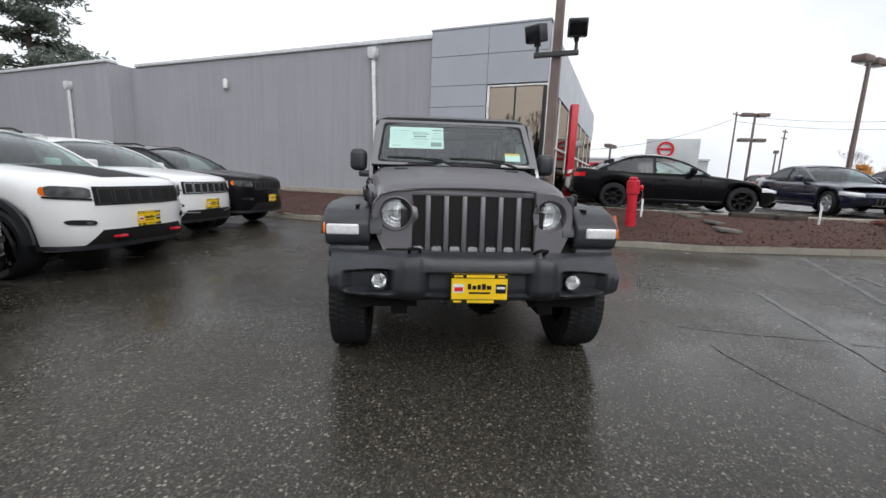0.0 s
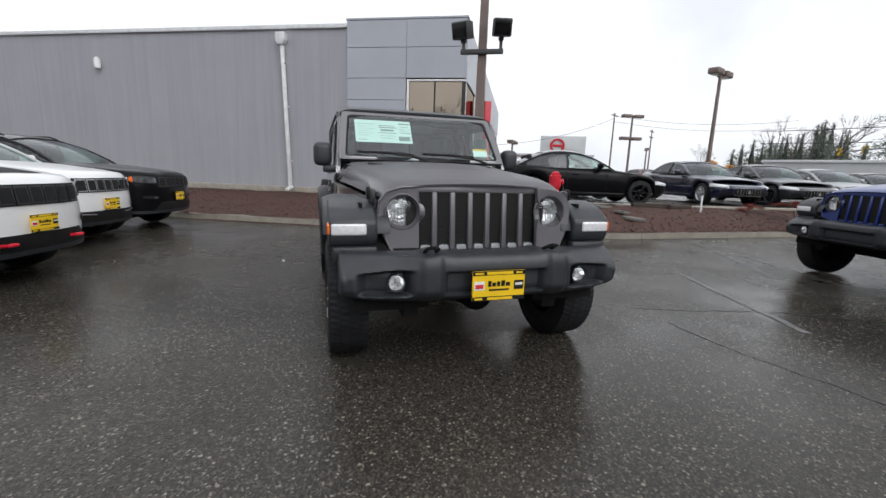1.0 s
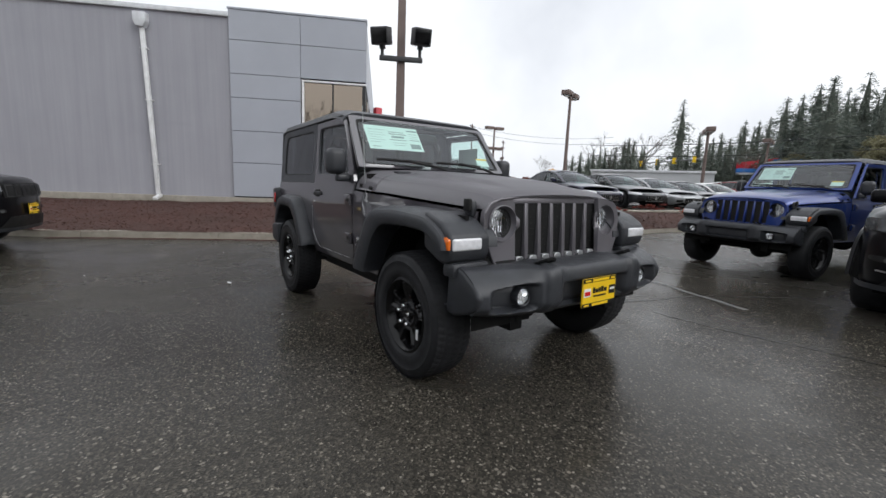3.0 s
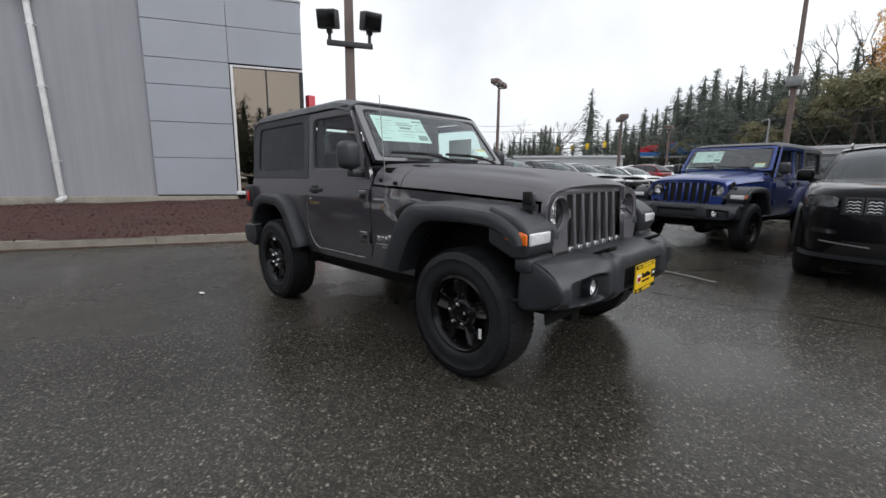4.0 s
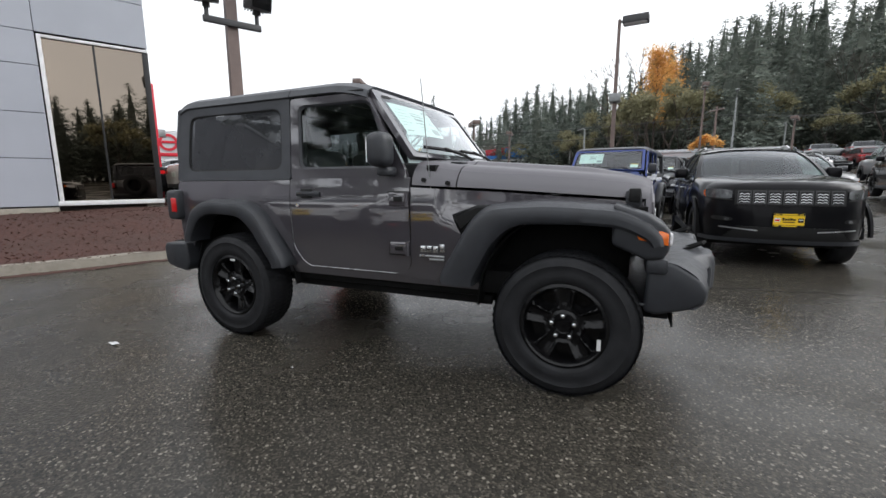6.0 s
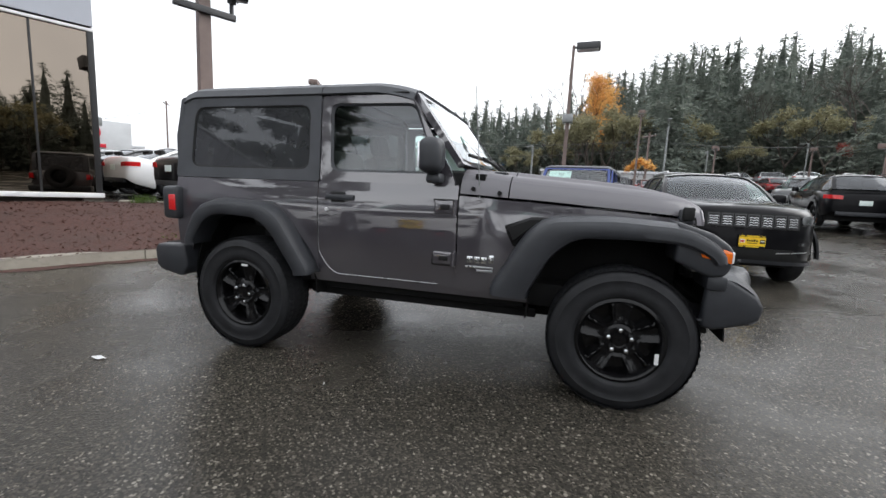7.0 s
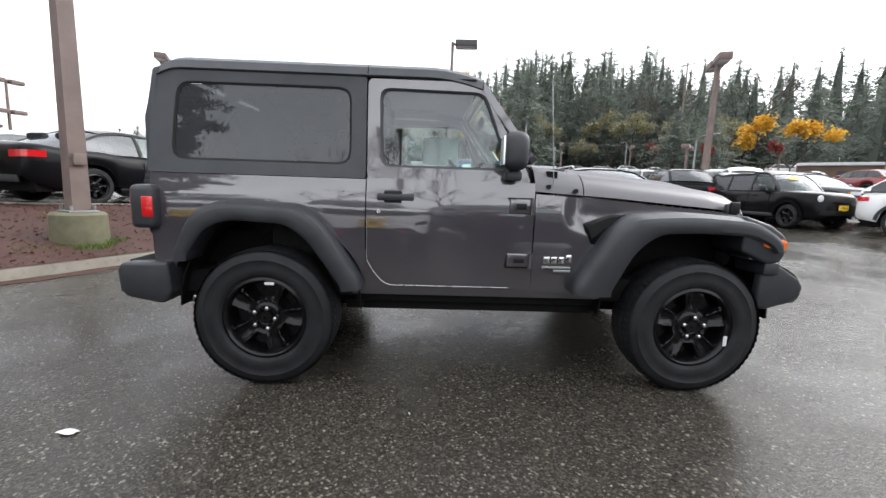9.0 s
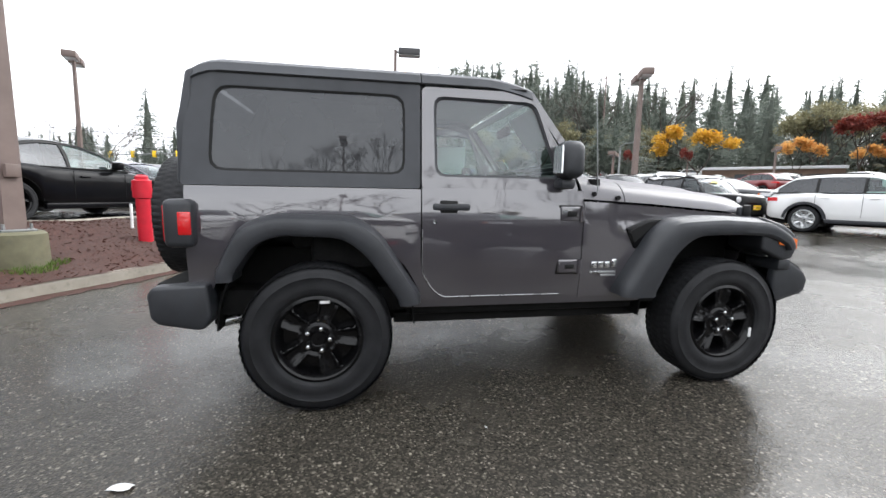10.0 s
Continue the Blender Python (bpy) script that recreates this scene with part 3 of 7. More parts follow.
def red_post(x, y, h, r):
    p = thing("red_post", "tall red painted steel post beside the showroom", "post", pose(x, y, 0.56), "red posts")
    part("column", box(bm_new(), (-r, -r, 0), (r, r, h), 0.02), RED_PAINT, p)
    part("sign_arm", box(bm_new(), (r, -0.05, h * 0.55), (r + 0.3, 0.05, h * 0.62), 0.01), POLE_GREY, p)
    part("base_plate", box(bm_new(), (-r - 0.08, -r - 0.08, 0), (r + 0.08, r + 0.08, 0.04), 0.01), POLE_GREY, p)


red_post(6.0, 14.2, 3.7, 0.14)
red_post(11.9, 28.5, 4.2, 0.2)


# ---- lamp posts, poles and cables ----
def shoebox(parent, at, ang, tilt=0.0, mat=FIXTURE_BROWN, size=(0.62, 0.42, 0.24)):
    """A box lantern on a short arm, pointing at ang degrees."""
    m = Matrix.Translation(at) @ pose(0, 0, 0, 0, tilt, ang)
    l, w, h = size
    head = part("lantern", box(bm_new(), (0.16, -w / 2, -h / 2), (0.16 + l, w / 2, h / 2), 0.03, m=m), mat, parent)
    part("lens", box(bm_new(), (0.22, -w / 2 + 0.05, -h / 2 - 0.02), (0.10 + l, w / 2 - 0.05, -h / 2 + 0.02), 0.01, m=m), CLEAR_LENS, head)
    part("arm", box(bm_new(), (0.0, -0.04, -0.05), (0.2, 0.04, 0.05), 0.01, m=m), mat, parent)


def lamp_post(x, y, z, top, angs, mat=POLE_BROWN, head=FIXTURE_BROWN, r=0.085, second=(), base=True, label="brown steel lamp post with box lanterns", size=(0.62, 0.42, 0.24)):
    p = thing("lamp_post", label, "lamp post", pose(x, y, z), "lamp posts")
    h = top - z
    bm = bm_new()
    rows = [[bm.verts.new((sx * rr, sy * rr, zz)) for sx, sy in ((-1, -1), (1, -1), (1, 1), (-1, 1))] for rr, zz in ((r, 0), (r * 0.62, h))]
    for k in range(4):
        bm.faces.new((rows[0][k], rows[0][(k + 1) % 4], rows[1][(k + 1) % 4], rows[1][k]))
    bm.faces.new(rows[1])
    part("pole", bm, mat, p)
    for a in angs:
        shoebox(p, (0, 0, h - 0.1), a, mat=head, size=size)
    for dz, a in second:
        shoebox(p, (0, 0, h + dz), a, mat=head, size=size)
    if base:
        part("footing", lathe(bm_new(), [(0.30, -0.3), (0.30, 0.55), (0.27, 0.6)], (0, 0, 0), "z", 20), BLOCK, p, "mossy concrete footing")
        part("base_plate", box(bm_new(), (-0.18, -0.18, 0.60), (0.18, 0.18, 0.63), 0.005), POLE_GREY, p)
    return p


def flood_post():
    """The post in the bed with two floodlights on a cross arm."""
    x, y = 2.58, 6.28
    z = bed_z(x, y)
    p = thing("flood_light_post", "brown steel post with two floodlights on a mossy footing", "lamp post", pose(x, y, 0, 0, 0, -28))
    part("footing", lathe(bm_new(), [(0.31, z - 0.2), (0.33, z), (0.32, 0.60), (0.29, 0.63)], (0, 0, 0), "z", 10), BLOCK, p, "mossy concrete footing")
    part("base_plate", box(bm_new(), (-0.17, -0.17, 0.63), (0.17, 0.17, 0.655), 0.005), POLE_GREY, p)
    for sx in (-1, 1):
        for sy in (-1, 1):
            part("bolt", lathe(bm_new(), [(0.018, 0.655), (0.018, 0.72)], (0.13 * sx, 0.13 * sy, 0), "z", 6), POLE_GREY, p)
    bm = bm_new()
    rows = [[bm.verts.new((sx * rr, sy * rr, zz)) for sx, sy in ((-1, -1), (1, -1), (1, 1), (-1, 1))] for rr, zz in ((0.105, 0.655), (0.062, 8.6))]
    for k in range(4):
        bm.faces.new((rows[0][k], rows[0][(k + 1) % 4], rows[1][(k + 1) % 4], rows[1][k]))
    bm.faces.new(rows[1])
    part("pole", bm, POLE_BROWN, p)
    part("cross_arm", box(bm_new(), (-0.46, -0.16, 3.80), (0.46, -0.08, 3.90), 0.008), FIXTURE, p)
    for sx, yaw, zz in ((-0.40, -20, 4.08), (0.40, 12, 4.12)):
        m = Matrix.Translation((sx, -0.14, zz)) @ pose(0, 0, 0, 14, 0, yaw)
        f = part("floodlight", box(bm_new(), (-0.19, -0.17, 0.02), (0.19, 0.13, 0.36), 0.02, m=m), FIXTURE, p, "dark box floodlight")
        part("lens", box(bm_new(), (-0.165, -0.182, 0.05), (0.165, -0.168, 0.33), 0.004, m=m), RIM_BLACK, f)
        part("stem", tube(bm_new(), [(sx, -0.12, 3.90), (sx, -0.12, zz + 0.05)], 0.035), FIXTURE, p)
        part("yoke", box(bm_new(), (-0.05, -0.06, -0.06), (0.05, 0.06, 0.04), 0.01, m=m), FIXTURE, p)
    for k in range(7):
        part("cooling_fin", box(bm_new(), (0.40 - 0.15 + k * 0.05, 0.0, 4.17), (0.41 - 0.15 + k * 0.05, 0.06, 4.40), 0.002), FIXTURE, p)
    part("conduit_box", box(bm_new(), (-0.07, -0.16, 1.25), (0.07, -0.10, 1.40), 0.008), POLE_BROWN, p)


flood_post()
lamp_post(19.2, 15.0, 0.56, 6.95, (20, 200), size=(0.8, 0.5, 0.28), base=False)
p3 = lamp_post(19.6, 0.70, lot_z(19.6, 0.70), 8.55, (-95,), POLE_BROWN, FIXTURE, 0.11, size=(1.1, 0.6, 0.32), label="tall brown lamp post with one box lantern and a camera cluster")
part("camera_box", box(bm_new(), (-0.3, -0.25, 4.55), (0.3, 0.25, 4.95), 0.04), POLE_GREY, p3, "grey camera housings round the pole")
part("camera_dome", lathe(bm_new(), [(0.02, 4.2), (0.16, 4.3), (0.17, 4.5)], (0.3, 0, 0), "z", 14), WHITE, p3)
p4 = lamp_post(16.7, -11.4, lot_z(16.7, -11.4), 7.45, (-20, 160), r=0.13, size=(0.95, 0.55, 0.32))
lamp_post(25.9, 29.1, 0.56, 6.9, (-10, 170), second=((-2.0, -10), (-2.0, 170)), base=False, size=(0.8, 0.5, 0.26))
FAR = Vector((-2.5, 0, 0))


def out(az, d):
    """A place d metres off, at az degrees clockwise from the way the walk begins."""
    return FAR.x + d * math.sin(radians(az)), FAR.y + d * math.cos(radians(az))


for az, d, top, angs in ((70.3, 34, 5.6, (30, 210)), (97.3, 46, 9.2, (-5, 175)), (105.5, 55, 6.6, (-20, 160)), (114.0, 62, 6.8, (-20, 160)), (119.5, 36, 4.6, (-40, 140)), (75, 46, 5.9, (10, 190)), (29.4, 42, 4.7, (50, 230)), (44.5, 70, 6.0, (50, 230)), (137, 52, 6.0, (-40, 140)), (129, 70, 7.0, (-30, 150))):
    x, y = out(az, d)
    lamp_post(x, y, lot_z(x, y), top + lot_z(x, y) * 0.3, angs, r=0.1, base=False, size=(1.0, 0.55, 0.3))


def cobra_lamp(x, y, h, ang):
    p = thing("street_lamp", "slim grey street lamp with a curved arm", "street lamp", pose(x, y, lot_z(x, y) * 0.6, 0, 0, ang), "street lamps")
    part("pole", tube(bm_new(), [(0, 0, 0), (0, 0, h * 0.5), (0, 0, h - 0.3)], 0.11, 8, 0.07), POLE_GREY, p)
    part("arm", tube(bm_new(), [(0, 0, h - 0.35), (0.12, 0, h - 0.08), (0.6, 0, h), (1.7, 0, h + 0.02)], 0.045, 6), POLE_GREY, p)
    part("lantern", box(bm_new(), (1.5, -0.14, h - 0.06), (2.2, 0.14, h + 0.08), 0.05), POLE_GREY, p)


for az, d, h, ang in ((100.4, 44, 7.4, 170), (84.5, 44, 5.6, 20), (104.8, 60, 6.0, -10), (120.5, 40, 5.2, 190), (113.6, 70, 7.4, 0)):
    cobra_lamp(*out(az, d), h, ang)


def utility_pole(az, d, h, arms=2):
    x, y = out(az, d)
    p = thing("utility_pole", "grey-brown wooden utility pole with cross arms", "utility pole", pose(x, y, 0.3 * lot_z(x, y), 0, 0, 30), "utility poles")
    part("pole", tube(bm_new(), [(0, 0, 0), (0, 0, h)], 0.17, 8, 0.11), POLE_BROWN, p)
    for k in range(arms):
        part("cross_arm", box(bm_new(), (-1.2, -0.06, h - 0.5 - k * 1.1), (1.2, 0.06, h - 0.36 - k * 1.1), 0.01), POLE_BROWN, p)
        for s in (-1.05, -0.5, 0.5, 1.05):
            part("insulator", lathe(bm_new(), [(0.05, h - 0.36 - k * 1.1), (0.03, h - 0.2 - k * 1.1)], (s, 0, 0), "z", 6), POLE_GREY, p)


utility_pole(40.2, 78, 12.4, 1)
utility_pole(44.2, 95, 11.4, 2)
utility_pole(98.5, 60, 9.0, 1)
utility_pole(119.3, 75, 20.5, 1)


def cable(a, b, sag, r=0.025):
    """A cable between two places (azimuth, distance, height)."""
    pa, pb = Vector((*out(a[0], a[1]), a[2])), Vector((*out(b[0], b[1]), b[2]))
    pts = [pa.lerp(pb, k / 16) - Vector((0, 0, 4 * sag * (k / 16) * (1 - k / 16))) for k in range(17)]
    tagged(part("overhead_cable", tube(bm_new(), pts, r, 4), FIXTURE), "thin dark overhead cable", "cable", "overhead cables")


cable((56, 60, 7.2), (98.5, 60, 8.6), 0.8, 0.035)
cable((56, 60, 5.9), (98.5, 60, 7.4), 0.9, 0.03)
cable((98.5, 60, 8.6), (119.3, 75, 9.5), 0.7, 0.035)
cable((22, 55, 5.0), (40.2, 78, 11.5), 1.2, 0.025)
cable((40.2, 78, 11.9), (58, 88, 11.5), 1.0, 0.025)
cable((40.2, 78, 11.0), (58, 88, 10.4), 1.0, 0.025)

# ---- things in the bed ----
px_, py_ = 4.28, 5.65
pz_ = bed_z(px_, py_)
pipe = thing("standpipe", "red fire standpipe post standing in the mulch bed", "standpipe", pose(px_, py_, pz_ - 0.05, 0, -2, 0))
part("post", lathe(bm_new(), [(0.10, 0), (0.10, 0.72), (0.13, 0.74), (0.13, 1.0), (0.09, 1.02), (0.09, 1.06), (0.05, 1.09)], (0, 0, 0), "z", 18), RED_PAINT, pipe)
part("outlet", lathe(bm_new(), [(0.045, 0.0), (0.045, 0.16), (0.06, 0.165), (0.06, 0.20)], (0.0, 0, 0.86), "x", 12), RED_PAINT, pipe)
part("cap", lathe(bm_new(), [(0.055, 0.0), (0.055, 0.13)], (0, 0, 0.88), "y", 12), RED_PAINT, pipe)
part("chain", tube(bm_new(), [(0.2, 0, 0.83), (0.23, 0, 0.72), (0.2, 0, 0.6), (0.12, 0, 0.52)], 0.008, 5), POLE_GREY, pipe)


def stake(x, y, h):
    z = bed_z(x, y)
    tagged(part("marker_stake", lathe(bm_new(), [(0.022, z - 0.05), (0.022, z + h - 0.01), (0.014, z + h)], (x, y, 0), "z", 10), WHITE), "thin white plastic marker stake in the bed", "stake", "marker stakes")


stake(4.72, 6.05, 0.42)
stake(8.5, 5.55, 0.42)
cz_ = lot_z(3.6, 5.0) + 0.12
cone = thing("traffic_cone", "faded orange traffic cone on the kerb", "traffic cone", pose(3.60, 5.02, cz_))
part("cone", lathe(bm_new(), [(0.12, 0.03), (0.03, 0.44), (0.02, 0.45)], (0, 0, 0), "z", 16), ORANGE, cone)
part("foot", box(bm_new(), (-0.16, -0.16, 0), (0.16, 0.16, 0.035), 0.008), ORANGE, cone)
random.seed(5)
for k, (x, y, s, a) in enumerate(((5.9, 6.1, 0.42, 10), (6.1, 5.55, 0.40, 24), (6.05, 5.1, 0.44, -8), (5.7, 6.45, 0.34, 40), (6.6, 6.35, 0.36, 5))):
    tagged(part("stepping_slab", box(bm_new(), (-s / 2, -s * 0.36, -0.03), (s / 2, s * 0.36, 0.035), 0.01, m=pose(x, y, bed_z(x, y) + 0.01, random.uniform(-6, 6), random.uniform(-6, 6), a)), STONE), "loose grey concrete slab lying in mulch", "slab", "loose slabs")
for x, y, l, a in ((7.5, 6.2, 1.0, -12), (8.3, 6.05, 0.8, 6)):
    tagged(part("timber_edging", box(bm_new(), (-l / 2, -0.08, -0.05), (l / 2, 0.08, 0.07), 0.015, m=pose(x, y, bed_z(x, y) + 0.03, 0, 0, a)), BARK), "old timber edging lying in the mulch", "timber", "old timbers")


def mulch_chips():
    """Loose bark chips over the nearer bed."""
    random.seed(11)
    bm = bm_new()
    for _ in range(16000):
        u, v = random.uniform(0.28, 0.86), random.random() ** 1.3
        p = bed_point(u, v)
        if p.x < -8 or p.x > 14:
            continue
        s = random.uniform(0.010, 0.028)
        m = Matrix.Translation(p + Vector((0, 0, 0.008))) @ Euler((random.uniform(-0.6, 0.6), random.uniform(-0.6, 0.6), random.uniform(0, 6.3))).to_matrix().to_4x4()
        vs = [bm.verts.new(m @ Vector(q)) for q in ((-s, -s * 0.3, 0), (s, -s * 0.25, 0.004), (s * 0.8, s * 0.3, 0.01), (-s * 0.9, s * 0.28, 0.006))]
        bm.faces.new(vs)
    tagged(part("bark_chips", bm, leafy("bark_chip", (0.040, 0.0145, 0.010), (0.092, 0.034, 0.022)), smooth=False), "loose reddish bark chips", "mulch", kind="stuff")


mulch_chips()


def grass_tuft(x, y, n, r, h, seed):
    random.seed(seed)
    bm = bm_new()
    for _ in range(n):
        a, d = random.uniform(0, 6.3), r * random.random() ** 0.5
        bx, by = x + d * math.cos(a), y + d * math.sin(a)
        z = bed_z(bx, by) if n < 60 else bed_z(x, y)
        t = random.uniform(0, 6.3)
        hh, w = h * random.uniform(0.5, 1.2), 0.006
        lean = Vector((random.uniform(-0.6, 0.6) * hh, random.uniform(-0.6, 0.6) * hh, hh))
        b0 = Vector((bx, by, z - 0.01))
        side = Vector((math.cos(t) * w, math.sin(t) * w, 0))
        bm.faces.new([bm.verts.new(b0 - side), bm.verts.new(b0 + side), bm.verts.new(b0 + lean)])
    tagged(part("grass_tuft", bm, GRASS, smooth=False), "small tuft of bright green grass", "grass", "grass tufts", "stuff")


grass_tuft(2.35, 5.98, 260, 0.24, 0.09, 3)
grass_tuft(2.75, 6.0, 160, 0.18, 0.07, 4)
grass_tuft(3.9, 9.4, 200, 0.25, 0.2, 8)
for k, (x, y, n, r) in enumerate(((2.15, 6.15, 55, 0.20), (3.05, 6.55, 58, 0.30), (3.35, 6.9, 55, 0.25), (1.95, 6.35, 50, 0.22), (3.5, 7.3, 58, 0.3))):
    grass_tuft(x, y, n, r, 0.045, 40 + k)


def litter(x, y, s, a, name="paper_scrap", label="small white scrap of paper on wet asphalt"):
    bm = bm_new()
    z = lot_z(x, y)
    sheet(bm, lambda u, v: Vector((x, y, z + 0.005 + 0.010 * abs(math.sin(3 * u + 2 * v)))) + Matrix.Rotation(a, 3, "Z") @ Vector(((u - 0.5) * s, (v - 0.5) * s * 0.45, 0)), 4, 3, 0.002)
    tagged(part(name, bm, WHITE), label, "litter", "litter")


litter(-1.41, 3.17, 0.085, 1.5)
random.seed(21)
for _ in range(26):
    x, y = random.uniform(-5.5, 7), random.uniform(-2.5, 6)
    if abs(x) < 1.1 and -1 < y < 3.5:
        continue
    litter(x, y, random.uniform(0.012, 0.025), random.uniform(0, 3), "leaf_fragment", "tiny pale leaf fragment on wet asphalt")


def ground_strip(name, pts, w, mat, label, cat, lift=0.004, jag=0.0):
    """A thin band laid on the asphalt along a polyline."""
    random.seed(len(pts) + int(abs(pts[0][0]) * 10))
    bm, rows = bm_new(), []
    dense = []
    for a, b in zip(pts, pts[1:]):
        n = max(1, int(math.dist(a, b) / 0.15))
        dense += [(a[0] + (b[0] - a[0]) * k / n, a[1] + (b[1] - a[1]) * k / n) for k in range(n)]
    dense.append(pts[-1])
    for i, p in enumerate(dense):
        q = Vector(dense[min(i + 1, len(dense) - 1)]) - Vector(dense[max(i - 1, 0)])
        nrm = Vector((-q.y, q.x)).normalized()
        off = random.uniform(-jag, jag)
        ww = w * random.uniform(0.75, 1.25) if jag else w
        rows.append([bm.verts.new((p[0] + nrm.x * (off + s * ww / 2), p[1] + nrm.y * (off + s * ww / 2), lot_z(p[0], p[1]) + lift)) for s in (-1, 1)])
    for a, b in zip(rows, rows[1:]):
        bm.faces.new((a[0], a[1], b[1], b[0]))
    tagged(part(name, bm, mat), label, cat, kind="structure")


for a, b in (((6.6, 3.9), (4.75, 0.95)), ((6.0, 2.4), (5.1, 0.1)), ((3.65, 1.43), (2.9, -0.6)), ((9.2, 4.0), (8.0, 1.9))):
    ground_strip("parking_line", [a, b], 0.07, LINE, "worn white parking line", "road marking", jag=0.012)
ground_strip("sealed_crack", [(1.92, -0.12), (1.95, -1.0), (2.1, -1.92), (2.4, -3.6), (2.2, -6.0)], 0.012, SEALER, "dark sealed crack in the asphalt", "crack", jag=0.03)
ground_strip("sealed_crack", [(1.9, 0.3), (3.3, -0.15), (4.4, -0.9), (6.2, -1.0), (9.0, -1.6)], 0.015, SEALER, "dark sealed crack in the asphalt", "crack", jag=0.03)
ground_strip("sealed_crack", [(3.85, -5.19), (2.49, -4.91), (0.8, -5.4), (-3, -5.0)], 0.014, SEALER, "dark sealed crack in the asphalt", "crack", jag=0.03)
ground_strip("sealed_crack", [(7.0, -3.9), (9.0, -6.2), (12.0, -8.0), (15.0, -11.5)], 0.04, SEALER, "dark sealed crack in the asphalt", "crack", jag=0.04)

ground_strip("mulch_spill", [(bed_at(s_)[0][0] - 0.05, bed_at(s_)[0][1] - 0.10) for s_ in np.arange(19.0, 27.5, 0.5)], 0.20, MULCH, "dark bark mulch washed onto the asphalt along the kerb", "mulch", jag=0.05)

# ---- wheels ----
def tyre_bm(r, w, rim_r, tread):
    bm = bm_new()
    h = w / 2
    lathe(bm, [(rim_r, -h * 0.78), (rim_r + 0.02, -h * 0.92), (rim_r + (r - rim_r) * 0.14, -h * 0.955), (rim_r + (r - rim_r) * 0.17, -h * 0.985), (rim_r + (r - rim_r) * 0.35, -h), (rim_r + (r - rim_r) * 0.42, -h * 0.985), (rim_r + (r - rim_r) * 0.62, -h * 0.985), (rim_r + (r - rim_r) * 0.64, -h * 1.005), (rim_r + (r - rim_r) * 0.66, -h * 0.98), (r * 0.90, -h * 0.95), (r * 0.955, -h * 0.86), (r * 0.985, -h * 0.70),
               (r * 0.99, 0), (r * 0.985, h * 0.70), (r * 0.955, h * 0.86), (r * 0.90, h * 0.95), (rim_r + (r - rim_r) * 0.42, h * 0.985), (rim_r + (r - rim_r) * 0.35, h), (rim_r + 0.02, h * 0.92), (rim_r, h * 0.78)], seg=56 if tread else 28, closed=True)
    if tread:
        def block(u, v):
            t = 2 * math.pi * u
            a = 2 * v - 1
            row = min(3, int((a + 1) * 2))
            edge = abs((a + 1) * 2 - row - 0.5) > 0.42
            gap = (u * 62 + 0.5 * (row % 2) + 0.25 * a) % 1.0 < 0.28
            rr = r * (0.992 - 0.012 * a * a) + (-0.004 if (edge and abs(a) < 0.9) or gap else 0.001)
            return Vector((a * h * 0.93, rr * math.sin(t), rr * math.cos(t)))
        sheet(bm, block, 62 * 4, 20)
    return bm


def rim_bm(rim_r, w, seg=48):
    """Lip, barrel and sunk disc of a cast wheel; the face looks to -x."""
    h = w / 2
    return lathe(bm_new(), [(rim_r, h * 0.78), (rim_r + 0.004, -h * 0.78), (rim_r + 0.012, -h * 0.86), (rim_r - 0.004, -h * 0.91), (rim_r - 0.016, -h * 0.82), (rim_r - 0.026, -h * 0.45), (rim_r - 0.036, -h * 0.10), (0.09, -h * 0.06), (0.01, -h * 0.06)], seg=seg, caps=False)


def spoke_bm(rim_r, w, n):
    """One sector of the cast face: half of a broad troughed spoke either side of a window with a raised rim."""
    h = w / 2
    half = math.pi / n
    wide = 0.50 if n == 5 else 0.55

    def f(u, v):
        r = 0.05 + (rim_r - 0.012 - 0.05) * v
        q = r / rim_r
        t = half * (2 * u - 1)
        away = half - abs(t)                       # angle from the window's middle
        edge = half * wide * (0.78 + 0.55 * (q - 0.5))
        inside = smooth(edge + 0.03, edge - 0.05, away) * smooth(0.47, 0.53, q) * smooth(0.90, 0.84, q)
        lip = math.exp(-((away - edge - 0.07) / 0.06) ** 2) * smooth(0.40, 0.52, q) * smooth(0.97, 0.86, q)
        foot = math.exp(-((q - 0.45) / 0.045) ** 2) * smooth(edge + 0.12, edge, away)
        x = -h * (0.52 + 0.13 * smooth(0.35, 0.92, q)) - 0.011 * max(lip, foot) + 0.012 * smooth(half * 0.42, 0.0, abs(t)) * smooth(0.42, 0.6, q)
        x -= 0.010 * smooth(0.36, 0.30, q)
        return Vector((x + inside * h * 0.62, -r * math.sin(t), r * math.cos(t)))
    return sheet(bm_new(), f, 40 if n == 5 else 16, 24 if n == 5 else 16)


def cap_bm(w):
    h = w / 2
    return lathe(bm_new(), [(0.052, -h * 0.30), (0.050, -h * 0.62), (0.046, -h * 0.68), (0.040, -h * 0.66), (0.036, -h * 0.74), (0.005, -h * 0.75)], seg=24, caps=False)


WHEEL_CACHE = {}


